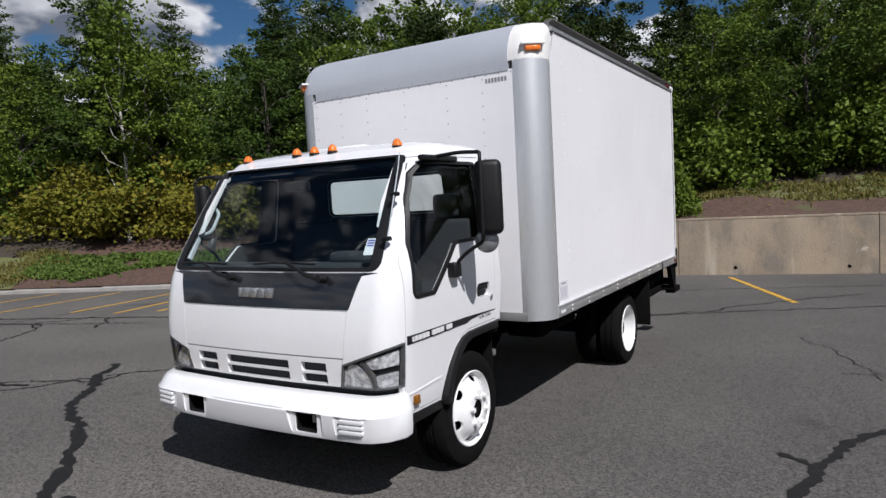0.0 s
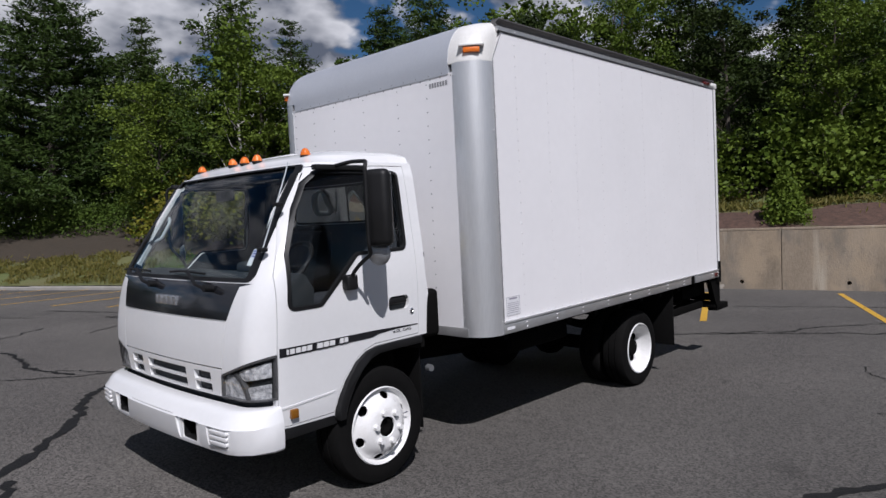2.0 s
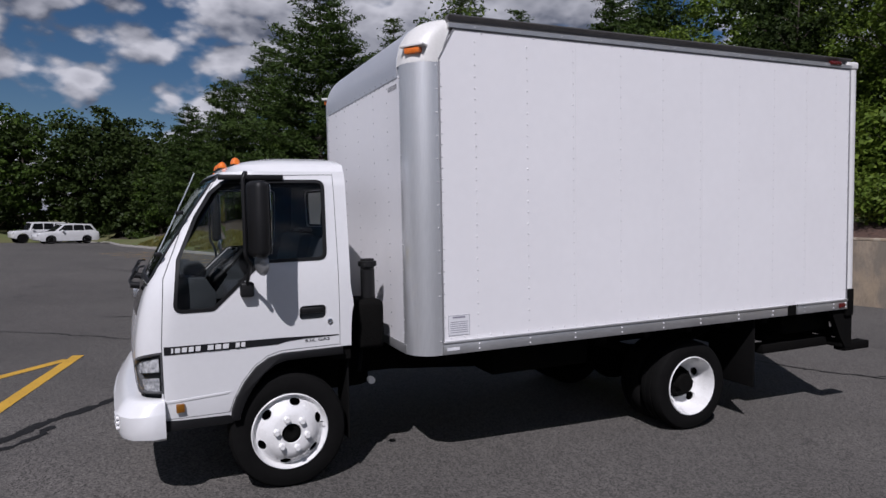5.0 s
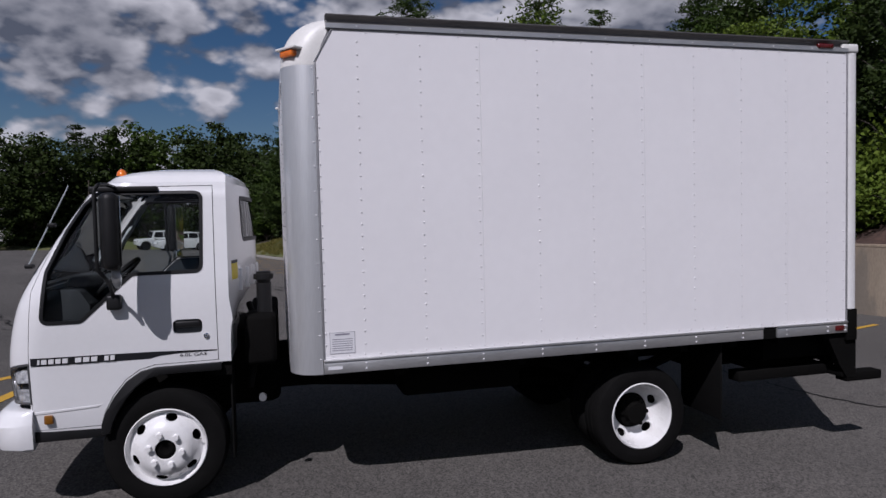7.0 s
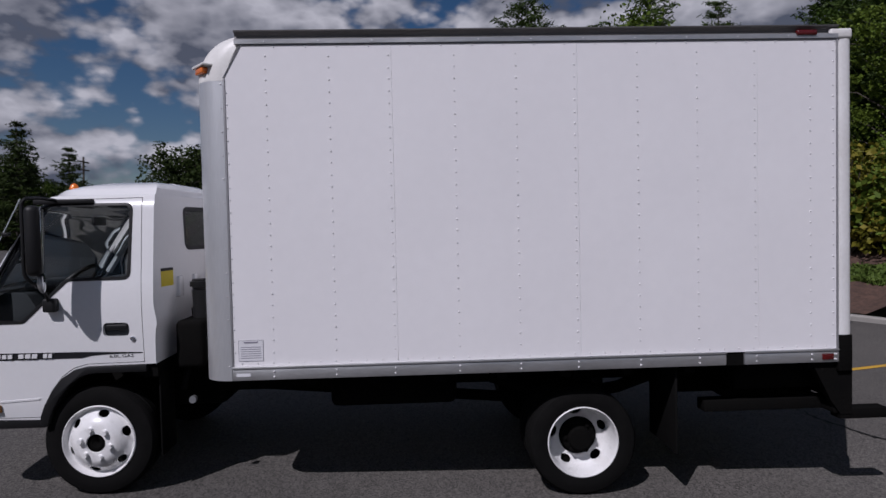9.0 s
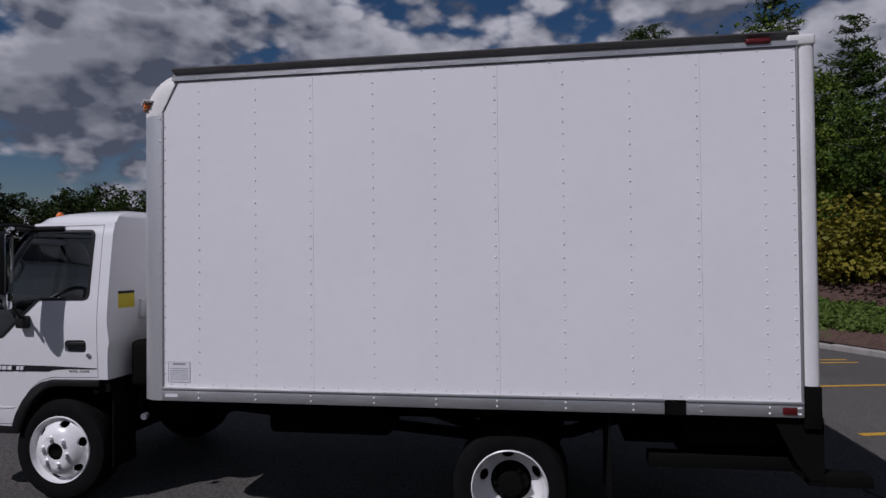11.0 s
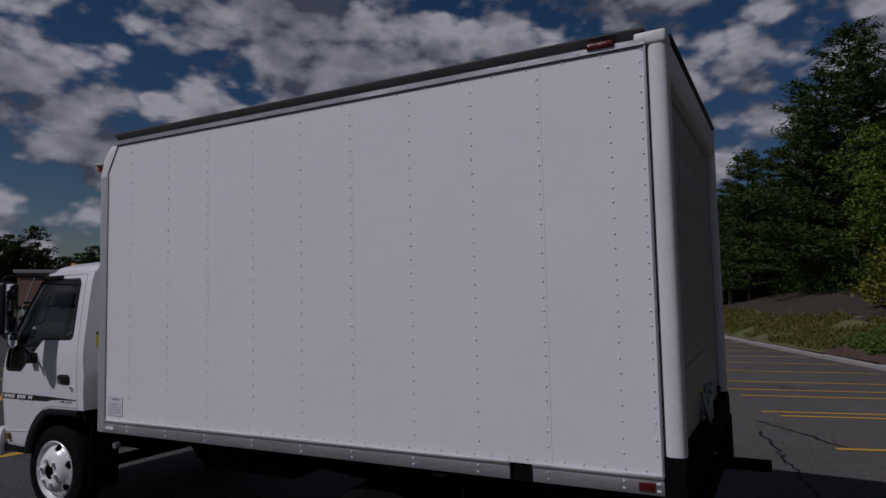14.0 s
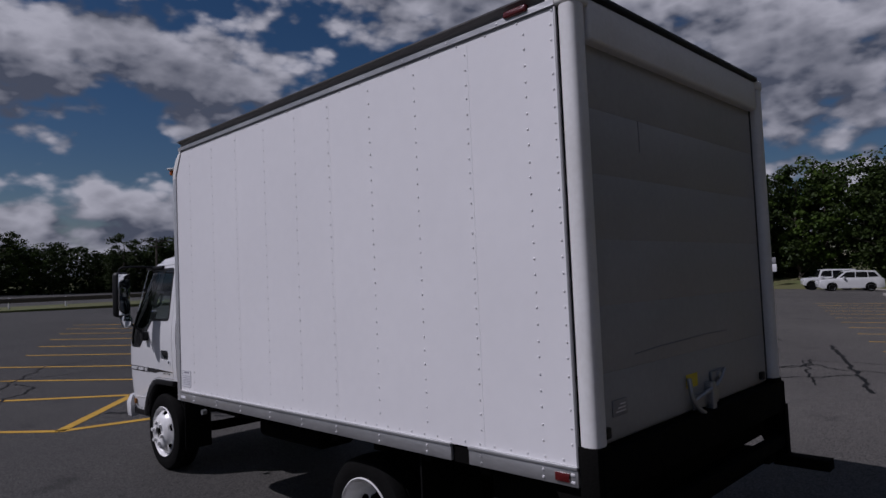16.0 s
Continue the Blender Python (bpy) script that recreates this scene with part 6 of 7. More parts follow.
def limb_mesh(lines):
    """Trunk and limbs: (points, radius at foot, radius at tip)."""
    bm = BM()
    for pts, r0, r1 in lines:
        one = tube(pts, r0, 7 if r0 > 0.06 else 5, taper=r1)
        me = bpy.data.meshes.new("limb")
        one.to_mesh(me)
        one.free()
        bm.from_mesh(me)
        bpy.data.meshes.remove(me)
    return bm


def broadleaf(seed, h=9.0, w=2.7, leaves=9000, leaf=0.15, crown_from=0.12, m_leaf=None, bark=None, thin=1.0):
    """A deciduous tree about h metres high: trunk, limbs and an uneven crown of leaves."""
    rng = np.random.default_rng(seed)
    tree = thing("tree", "leafy green deciduous tree on the bank", "tree")
    lines = []
    top = Vector((rng.uniform(-.4, .4), rng.uniform(-.4, .4), h * 0.93))
    trunk = [Vector((0, 0, -0.6)), Vector((rng.uniform(-.1, .1), rng.uniform(-.1, .1), h * 0.3)), Vector((rng.uniform(-.3, .3), rng.uniform(-.3, .3), h * 0.6)), top]
    lines.append((trunk, 0.018 * h, 0.02))
    tips = []
    nl = 26
    for i in range(nl):
        f = crown_from + (0.95 - crown_from) * (i + rng.uniform(0, 1)) / nl
        a = i * 2.4 + rng.uniform(-.5, .5)
        z = h * f
        spread = w * (math.sin(math.pi * min(1, (f - crown_from * 0.6) / (1 - crown_from * 0.6))) ** 0.6 * 0.95 + 0.1) * rng.uniform(0.65, 1.15)
        base = Vector((0, 0, max(0.2, z - spread * 0.55)))
        k = min(1.0, base.z / (h * 0.93))
        base.x, base.y = top.x * k, top.y * k
        tip = Vector((math.cos(a) * spread, math.sin(a) * spread, z + rng.uniform(-.2, .5)))
        midp = base.lerp(tip, 0.5) + Vector((0, 0, 0.12 * spread))
        lines.append(([base, midp, tip], 0.022 + 0.035 * (1 - f), 0.008))
        for u in (0.45, 0.7, 0.88, 1.0):
            q = base.lerp(tip, u) + Vector(rng.normal(size=3) * 0.28 * (1 + u))
            tips.append((q, 0.34 + 0.5 * rng.random() * (0.5 + u)))
    part("trunk", limb_mesh(lines), bark or M_BARK, tree, smooth=60)
    per = int(leaves / len(tips))
    cs = []
    for q, r in tips:
        d = rng.normal(size=(per, 3))
        d /= np.linalg.norm(d, axis=1)[:, None]
        d *= (rng.random((per, 1)) ** 0.45) * r * thin
        d[:, 2] *= 0.62
        cs.append(np.array(q) + d)
    cs = np.concatenate(cs)
    part("crown", card_mesh("crown", cs, rng.uniform(0.6, 1.25, len(cs)) * leaf, 0.5, rng), m_leaf or M_LEAF, tree, smooth=0)
    return tree


def pine(seed, h=12.0, w=2.8, tufts=5, m=None, bare=0.12, cnt=9, size=1.2):
    """A white pine: whorls of level limbs with clumps of needles."""
    rng = np.random.default_rng(seed)
    tree = thing("pine_tree", "tall dark green pine tree on the bank", "tree")
    lines = [([Vector((0, 0, -0.6)), Vector((0.05, 0, h * 0.5)), Vector((0, 0.05, h))], 0.016 * h, 0.015)]
    cs = []
    z = h * bare
    while z < h * 0.985:
        f = z / h
        reach = w * (1 - f) ** 0.62 * rng.uniform(0.78, 1.1) + 0.18
        if f < 0.25:
            reach *= 0.75 + f
        n = 7 if f < 0.8 else 5
        a0 = rng.uniform(0, 6.28)
        for k in range(n):
            a = a0 + k * 6.283 / n + rng.uniform(-.35, .35)
            L = reach * rng.uniform(0.5, 1.15)
            zz = z + rng.uniform(-.18, .18)
            rise = 0.05 + 0.40 * f
            tip = Vector((math.cos(a) * L, math.sin(a) * L, zz + L * rise))
            lines.append(([Vector((0, 0, zz)), Vector((tip.x * 0.5, tip.y * 0.5, zz + L * rise * 0.3)), tip], 0.035 * (1.1 - f) + 0.006, 0.006))
            nt = max(3, int(tufts * L))
            for j in range(nt):
                u = 0.22 + 0.80 * (j + rng.random()) / nt
                wide = 0.10 + 0.26 * math.sin(min(1.0, u) * 2.6) * L * 0.5
                o = rng.normal() * wide
                q = np.array([tip.x * u - math.sin(a) * o, tip.y * u + math.cos(a) * o, zz + L * rise * u * u + 0.03])
                d = rng.normal(size=(cnt, 3)) * np.array([0.19, 0.19, 0.055]) * (0.75 + 0.5 * rng.random())
                d[:, 2] += 0.05
                cs.append(q + d)
        z += h * 0.046 * rng.uniform(0.8, 1.25)
    cs = np.concatenate(cs)
    part("trunk", limb_mesh(lines), M_BARK, tree, smooth=60)
    part("crown", card_mesh("crown", cs, rng.uniform(0.045, 0.075, len(cs)) * size, 0.6, rng, 4.4), m or M_NEEDLE, tree, smooth=0)
    return tree


def shrub(seed, h=1.9, w=1.6, leaves=4200, leaf=0.095, m=None, label="", name="shrub"):
    rng = np.random.default_rng(seed)
    sh = thing(name, label or "dense yellow-green shrub on the bank", "shrub")
    lines, cs = [], []
    for i in range(34):
        a, e = rng.uniform(0, 6.28), rng.uniform(0.15, 1.45)
        L = rng.uniform(0.6, 1.1)
        tip = Vector((math.cos(a) * math.cos(e) * w * L, math.sin(a) * math.cos(e) * w * L, math.sin(e) * h * L + 0.1))
        lines.append(([Vector((0, 0, -0.2)), tip * 0.5 + Vector((0, 0, 0.12)), tip], 0.02, 0.005))
        for u in (0.55, 0.8, 1.0):
            q = np.array(tip) * u
            k = leaves // 102
            d = rng.normal(size=(k, 3)) * np.array([0.24, 0.24, 0.15])
            cs.append(q + d)
    cs = np.concatenate(cs)
    cs[:, 2] = np.maximum(cs[:, 2], 0.02)
    part("branchwork", limb_mesh(lines), M_BARK, sh, smooth=60)
    part("foliage", card_mesh("foliage", cs, rng.uniform(0.6, 1.25, len(cs)) * leaf, 0.6, rng), m or M_LEAFY, sh, smooth=0)
    return sh


def plant(proto, where, scale, turn, used=set()):
    m = Matrix.Translation(where) @ Matrix.Rotation(turn, 4, "Z")
    if id(proto) not in used:
        used.add(id(proto))
        ob = proto
        ob.matrix_basis = m
        ob.scale = (scale,) * 3
    else:
        ob = copy_thing(proto, m)
        ob.scale = (scale,) * 3
    return ob


def on_bank(x, v):
    p = bank_point(x, v)
    return p + Vector((0, 0, -0.12))


NEAR = [broadleaf(11, leaves=14000, leaf=0.115), broadleaf(12, w=3.1, m_leaf=M_LEAF2, leaves=15000, leaf=0.12), broadleaf(13, w=2.3, leaves=13000, leaf=0.105), broadleaf(14, w=2.6, m_leaf=M_LEAF3, leaves=14000, leaf=0.12)]
LEAFY = [broadleaf(41, leaves=6500, leaf=0.17, m_leaf=M_LEAF), broadleaf(42, w=3.1, m_leaf=M_LEAF2, leaves=6500, leaf=0.18), broadleaf(43, w=2.4, m_leaf=M_LEAF2, leaves=6000, leaf=0.17)]
FAR = [broadleaf(51, leaves=7000, leaf=0.20, m_leaf=M_LEAF3), broadleaf(52, w=3.2, m_leaf=M_LEAF3, leaves=7500, leaf=0.20), broadleaf(53, w=2.6, m_leaf=M_LEAF2, leaves=6500, leaf=0.19), pine(54, w=3.4, tufts=4, m=M_LEAF3, cnt=7, size=1.8)]
PINES = [pine(21, w=3.6, tufts=9), pine(22, w=4.3, tufts=10), pine(23, w=3.0, tufts=8), pine(24, w=6.0, tufts=12, bare=0.05)]
SHRUBS = [shrub(31), shrub(32, 1.7, 1.7), shrub(33, 1.5, 1.4, m=M_LEAF, label="dense green shrub on the bank")]
RND = random.Random(5)


def any_turn():
    return RND.uniform(0, 6.28)


# trees that can be told apart: kind, place along the edge, distance behind it, height
for proto, x, v, h in ((PINES[3], -31.7, 8.0, 15.4), (PINES[1], -40.3, 9.0, 13.8), (PINES[2], -27.0, 9.5, 12.8), (PINES[0], -23.0, 8.0, 9.0), (PINES[2], -19.0, 6.0, 12.3), (PINES[2], -18.0, 8.5, 11.0), (PINES[1], -11.5, 7.5, 10.8), (PINES[0], -14.0, 9.0, 11.2), (PINES[1], -8.5, 9.5, 10.0), (PINES[0], -29.0, 12.0, 10.5), (PINES[0], -38.0, 4.5, 10.5), (PINES[2], -41.5, 7.0, 11.0), (PINES[1], -46.0, 5.0, 10.0)):
    p = on_bank(x, v)
    plant(proto, p, (h - p.z) / 12.0, any_turn())
for proto, x, v, h in ((NEAR[0], -16.6, 4.6, 6.8), (NEAR[1], -13.0, 5.2, 6.0), (NEAR[2], -10.0, 5.6, 6.4), (NEAR[3], -7.0, 6.0, 6.6), (NEAR[0], -4.5, 6.5, 6.0), (NEAR[1], -19.0, 6.0, 7.5), (NEAR[0], -22.0, 5.0, 6.8),
                       (NEAR[3], -1.5, 4.0, 5.4), (NEAR[0], 1.2, 3.7, 5.0), (NEAR[1], 3.6, 4.0, 5.6), (NEAR[0], 5.6, 4.3, 5.4), (NEAR[3], 8.0, 4.3, 6.0), (NEAR[2], 10.5, 5.0, 6.0), (NEAR[0], 14.0, 5.0, 6.0),
                       (NEAR[3], -2.5, 8.0, 5.6), (NEAR[3], 0.8, 7.5, 5.2), (NEAR[2], 3.5, 8.5, 5.4), (NEAR[0], 6.8, 8.0, 5.6), (NEAR[1], 10.0, 9.0, 6.4), (NEAR[3], 14.0, 9.0, 8.0), (NEAR[2], -5.5, 9.5, 6.2),
                       (NEAR[1], -37.0, 10.0, 7.5)):
    plant(proto, on_bank(x, v), h / 9.0, any_turn())
# the wood behind them
for i in range(30):
    x = -34 + i * 1.75 + RND.uniform(-.7, .7)
    v = RND.uniform(11.5, 17)
    proto = RND.choice(LEAFY + PINES[:1])
    plant(proto, on_bank(x, v), RND.uniform(0.62, 0.92) * (0.68 if x > -7 else 0.72 if -28 < x < -17 else 1.0) * (9.0 if proto in PINES else 9.0) / (12.0 if proto in PINES else 9.0), any_turn())
# shrubs along the top of the mulch
for i in range(17):
    x = -20.2 + i * 1.02 + RND.uniform(-.3, .3)
    plant(SHRUBS[i % 2] if x < -9 else SHRUBS[2], on_bank(x, RND.uniform(3.7, 5.0)), RND.uniform(1.0, 1.4), any_turn())
for x, v, s in ((-3.4, 1.3, 0.75), (-5.0, 2.2, 0.8), (3.0, 4.0, 0.9), (5.5, 4.1, 0.9), (0.2, 3.9, 1.2), (4.0, 4.4, 1.3), (7.4, 4.3, 1.2), (9.5, 4.6, 1.3), (-6.8, 3.2, 0.9), (8.8, 3.6, 0.8), (1.0, 3.2, 1.1), (2.2, 4.6, 1.2), (4.4, 5.0, 1.2), (6.6, 5.2, 1.2), (-2.2, 3.4, 1.1), (-4.2, 4.2, 1.2), (11, 4.5, 1.2)):
    plant(SHRUBS[2], on_bank(x, v), s, any_turn())

# a small conical evergreen at the top of the wall
cone = thing("evergreen_bush", "small conical evergreen bush above the retaining wall", "bush")
crng = np.random.default_rng(77)
u = crng.random(5200)
rad = 0.80 * (1 - u) ** 0.8 * np.sqrt(crng.random(5200)) * (0.85 + 0.25 * np.sin(crng.random(5200) * 40))
az = crng.random(5200) * 6.2832
part("foliage", card_mesh("foliage", np.stack([rad * np.cos(az), rad * np.sin(az), 0.03 + 1.65 * u + 0.10 * crng.normal(size=5200) * (1 - u)], 1), crng.uniform(0.05, 0.09, 5200), 1.0, crng, 2.0), M_LEAF, cone, smooth=0)
part("trunk", limb_mesh([([Vector((0, 0, -0.3)), Vector((0, 0, 0.6)), Vector((0, 0, 1.4))], 0.035, 0.01)]), M_BARK, cone, smooth=60)
cone.matrix_basis = Matrix.Translation(on_bank(-0.35, 0.75) + Vector((0, 0, 0.05))) @ Matrix.Scale(0.8, 4)

# the pale young tree with bare lower limbs
birch = thing("birch_tree", "slender pale-barked tree with bare lower limbs", "tree")
bl = [([Vector((0, 0, -0.5)), Vector((0.05, 0, 2.4)), Vector((-0.05, 0.05, 4.6)), Vector((0.05, 0, 7.4))], 0.085, 0.02)]
brng = np.random.default_rng(4)
for i in range(14):
    a, z = i * 2.3, 1.5 + i * 0.28
    L = brng.uniform(0.5, 1.15)
    bl.append(([Vector((0, 0, z)), Vector((math.cos(a) * L * 0.6, math.sin(a) * L * 0.6, z + 0.28)), Vector((math.cos(a) * L, math.sin(a) * L, z + 0.95))], 0.022, 0.005))
part("trunk", limb_mesh(bl), M_BIRCH, birch, "pale grey bark", 60)
q = brng.normal(size=(1500, 3)) * np.array([0.55, 0.55, 0.95]) + np.array([0, 0, 6.7])
part("crown", card_mesh("crown", q, brng.uniform(0.08, 0.15, 1500), 0.6, brng), M_LEAF, birch, smooth=0)
birch.matrix_basis = Matrix.Translation(on_bank(-17.1, 3.7)) @ Matrix.Rotation(1.1, 4, "Z")

# the far edge of the lot: trees standing round it
# the last five points carry unseen trees, added to darken reflections in the mirrors
RING = [(-48, 3.5, 9.5), (-58, 0.5, 9.8), (-68, -3.5, 12.6), (-70.5, -11, 15.6), (-70, -19, 13.0), (-64, -23, 11.0), (-77, -28, 8.0), (-66, -34, 7.6), (-64, -40, 9.2), (-66, -48, 11.4), (-64, -62, 10.2), (-55, -76, 8.2), (-42, -80, 9.6), (-28, -78, 7.0), (-14, -80, 7.5), (2, -82, 7.5), (20, -80, 7.5), (38, -72, 8.0), (60, -52, 9.0), (72, -22, 9.0), (66, 8, 9.0), (50, 30, 9.0)]
for (x0, y0, h0), (x1, y1, h1) in zip(RING, RING[1:]):
    n = max(2, round(math.hypot(x1 - x0, y1 - y0) / 3.0))
    for i in range(n):
        t = (i + RND.uniform(0, 0.8)) / n
        x, y, h = x0 + (x1 - x0) * t + RND.uniform(-2, 2), y0 + (y1 - y0) * t + RND.uniform(-2, 2), (h0 + (h1 - h0) * t) * RND.uniform(0.72, 1.05)
        proto = RND.choice(FAR + FAR[:3])
        if x < -55 and -33.0 < y < -23.2:
            continue
        plant(proto, Vector((x, y, max(-0.9, lot_z(x, y)) - 0.2)), h / (12.0 if proto is FAR[3] else 9.0), any_turn())


# single trees before the far buildings
for proto, x, y, h in ((FAR[3], -60.6, -31.6, 10.4), (FAR[0], -62.0, -24.6, 7.0), (FAR[3], -58.0, -35.0, 12.4), (FAR[1], -60.5, -36.5, 8.5), (FAR[3], -71.0, -42.5, 12.6)):
    plant(proto, Vector((x, y, lot_z(x, y) - 0.2)), h / (12.0 if proto is FAR[3] else 9.0), any_turn())
plant(SHRUBS[2], Vector((-60.8, -27.2, lot_z(-60.8, 0))), 1.25, any_turn())


def far_woods():
    """The close-grown wood behind the lot's edge trees and up the hill."""
    rng = np.random.default_rng(17)
    cs = []
    for (x0, y0, h0), (x1, y1, h1) in zip(RING, RING[1:]):
        L = math.hypot(x1 - x0, y1 - y0)
        nx, ny = (y1 - y0) / L, -(x1 - x0) / L
        n = int(L * 900)
        t = rng.random(n)
        d = rng.uniform(1.5, 6.5, n)
        s = 1 if (nx * (-20 - x0) + ny * (-20 - y0)) < 0 else -1
        h = (h0 + (h1 - h0) * t) * np.array([0.86 + 0.20 * noise.noise(Vector((float(x0 + (x1 - x0) * u) * 0.16, float(y0 + (y1 - y0) * u) * 0.16, 1.0))) + 0.10 * noise.noise(Vector((float(x0 + (x1 - x0) * u) * 0.7, float(y0 + (y1 - y0) * u) * 0.7, 4.0))) for u in t])
        z = -0.9 + h * rng.random(n) ** 1.15
        cs.append(np.stack([x0 + (x1 - x0) * t + nx * s * d, y0 + (y1 - y0) * t + ny * s * d, z], 1))
    cs = np.concatenate(cs)
    ob = part("far_woods", card_mesh("woods", cs, rng.uniform(0.16, 0.34, len(cs)), 0.6, rng, 1.4), M_LEAF3, smooth=0)
    tagged(ob, "close-grown green wood round the lot", "woods", kind="stuff")
    pts = []
    while len(pts) < 26000:
        x = rng.uniform(-40, 22)
        v = rng.uniform(13, 19)
        p = bank_point(x, v)
        h = 3.7 + 1.6 * noise.noise(Vector((x * 0.2, 0, 7.7))) + 0.9 * noise.noise(Vector((x * 0.9, 0, 2.2)))
        h *= 0.62 if x > -7 else 1.0
        pts.append((p.x, p.y, p.z + h * rng.random() ** 0.7))
    cs = np.array(pts)
    ob = part("hill_woods", card_mesh("woods", cs, rng.uniform(0.18, 0.34, len(cs)), 0.6, rng, 1.4), M_LEAF2, smooth=0)
    tagged(ob, "dark green undergrowth filling the wooded hill", "woods", kind="stuff")


far_woods()


def sod(x, v):
    p = bank_point(x, v)
    p.z += 0.16 * noise.noise(p * 0.45) + 0.06 * noise.noise(p * 1.9)
    return p


def ground_cover():
    """Low green growth in patches over the mulch, rough grass, and undergrowth at the wood's edge."""
    rng = np.random.default_rng(8)
    pts = []
    while len(pts) < 24000:
        x = rng.uniform(-19, -6.5)
        v = rng.uniform(0.35, 3.0)
        n = noise.noise(Vector((x * 0.30, v * 0.8, 3.3))) + 0.45 * noise.noise(Vector((x * 1.3, v * 2.0, 6.1)))
        if n > -0.22 and abs(v - 1.5 - 0.5 * n) < 0.9:
            p = sod(x, v)
            pts.append((p.x, p.y, p.z + rng.uniform(0.0, 0.13)))
    cs = np.array(pts)
    ob = part("ground_cover_plants", card_mesh("cover", cs, rng.uniform(0.04, 0.09, len(cs)), 1.0, rng, 1.7), M_COVER, smooth=0)
    tagged(ob, "low green ground cover growing on mulch", "ground cover", kind="stuff")
    pts = []
    while len(pts) < 26000:
        if rng.random() < 0.5:
            x, v = rng.uniform(-5.5, 16), rng.uniform(0.9, 4.2)
        else:
            x, v = rng.uniform(-42, -17), rng.uniform(0.2, 3.0)
        if bank_kind(x, v) == 1 or rng.random() < 0.03:
            if noise.noise(Vector((x * 0.8, v * 1.2, 9.0))) > -0.25:
                p = sod(x, v)
                pts.append((p.x, p.y, p.z + rng.uniform(0.0, 0.14)))
    cs = np.array(pts)
    ob = part("grass_blades", card_mesh("grass", cs, rng.uniform(0.025, 0.05, len(cs)), 2.6, rng, 5.0), M_GRASSBLADE, smooth=0)
    tagged(ob, "rough yellowing grass on the bank", "grass", kind="stuff")
    pts = []
    while len(pts) < 60000:
        x, v = rng.uniform(-40, 18), rng.uniform(4.0, 10.0)
        if x < -6.5 and v < 5.2:
            continue
        p = bank_point(x, v)
        h = 1.5 + 1.3 * noise.noise(Vector((x * 0.5, v * 0.5, 7.7)))
        pts.append((p.x, p.y, p.z + max(0.2, h) * rng.random()))
    cs = np.array(pts)
    ob = part("undergrowth", card_mesh("under", cs, rng.uniform(0.06, 0.12, len(cs)), 0.6, rng, 1.5), M_LEAF2, smooth=0)
    tagged(ob, "dark leafy undergrowth at the wood's edge", "undergrowth", kind="stuff")


ground_cover()

# the grass verge at the lot's far end
bm = BM()
edge = [(-66, -46), (-64.0, -33), (-63.2, -24), (-63.2, -17), (-63.8, -12), (-63.4, -8.0), (-60.5, -4.8)]
lo = [bm.verts.new((x, y, lot_z(x, y) + 0.05)) for x, y in edge]
hi = [bm.verts.new((x - 11, y + 2, lot_z(x, y) + 1.45)) for x, y in edge]
for i in range(len(edge) - 1):
    bm.faces.new((lo[i], lo[i + 1], hi[i + 1], hi[i]))
foot = [bm.verts.new((x + 0.05, y, lot_z(x, y) - 0.1)) for x, y in edge]
for i in range(len(edge) - 1):
    bm.faces.new((foot[i], foot[i + 1], lo[i + 1], lo[i]))
tagged(part("verge", bm, M_GRASS, smooth=0), "grass verge at the far end of the lot", "grass verge", kind="structure")

# ---------------------------------------------------------------- parked cars and far things


def car(name, label, side, roof, glass, width, wheels, r, at, turn, wheel_mat):
    """A parked car from its side outline: body, cabin, windows, wheels, lamps."""
    c = thing(name, label, "car", at)
    c.rotation_euler = (0, 0, turn)
    hw = width / 2
    arches = [("DIFFERENCE", lathe([(-2, r * 1.18), (2, r * 1.18)], 24, 0, y, r)) for y in wheels]
    part("body", cut(mesh_of(prism(rounded(side, 0.10), "x", -hw, hw, 0.045)), *arches), M_CARWHITE, c, "white car body", 40)
    part("cabin", prism(rounded(roof, 0.08), "x", -hw * 0.88, hw * 0.88, 0.04), M_CARWHITE, c, "", 40)
    for s in (1, -1):
        for q in glass:
            part("window", prism(rounded(q, 0.04), "x", s * hw * 0.86, s * (hw * 0.88 + 0.006)), M_CARGLASS, c, "dark side window", 40)
        part("door_mirror", box(BM(), s * hw * 0.95, s * (hw + 0.14), -0.62, -0.50, side[3][1] - 0.02, side[3][1] + 0.12, 0.03), M_CARWHITE, c)
        part("headlight", box(BM(), s * hw * 0.62, s * hw * 0.97, side[1][0] - 0.01, side[1][0] + 0.25, side[2][1] - 0.26, side[2][1] - 0.10, 0.02), M_REFLECT, c)
        part("tail_light", box(BM(), s * hw * 0.80, s * hw * 0.99, side[-2][0] - 0.2, side[-2][0] + 0.012, 0.82, 1.02, 0.02), M_RED, c)
        for y in wheels:
            w = part("tyre", lathe([(s * hw * 0.99, r * 0.62), (s * hw, r * 0.9), (s * hw * 0.96, r), (s * (hw * 0.96 - 0.2), r), (s * (hw - 0.24), r * 0.6)], 32, 0, y, r), M_RUBBER, c, "black tyre")
            part("rim", lathe([(s * (hw * 0.97), r * 0.66), (s * (hw * 0.995), r * 0.62), (s * (hw * 0.97), r * 0.52), (s * hw * 0.985, r * 0.15)], 24, 0, y, r), wheel_mat, w)
    front = roof
    part("windscreen", prism([(front[0][0] + 0.02, front[0][1] + 0.05), (front[1][0] - 0.02, front[1][1] - 0.06), (front[1][0] - 0.06, front[1][1] - 0.05), (front[0][0] - 0.03, front[0][1] + 0.05)], "x", -hw * 0.78, hw * 0.78), M_CARGLASS, c)
    return c


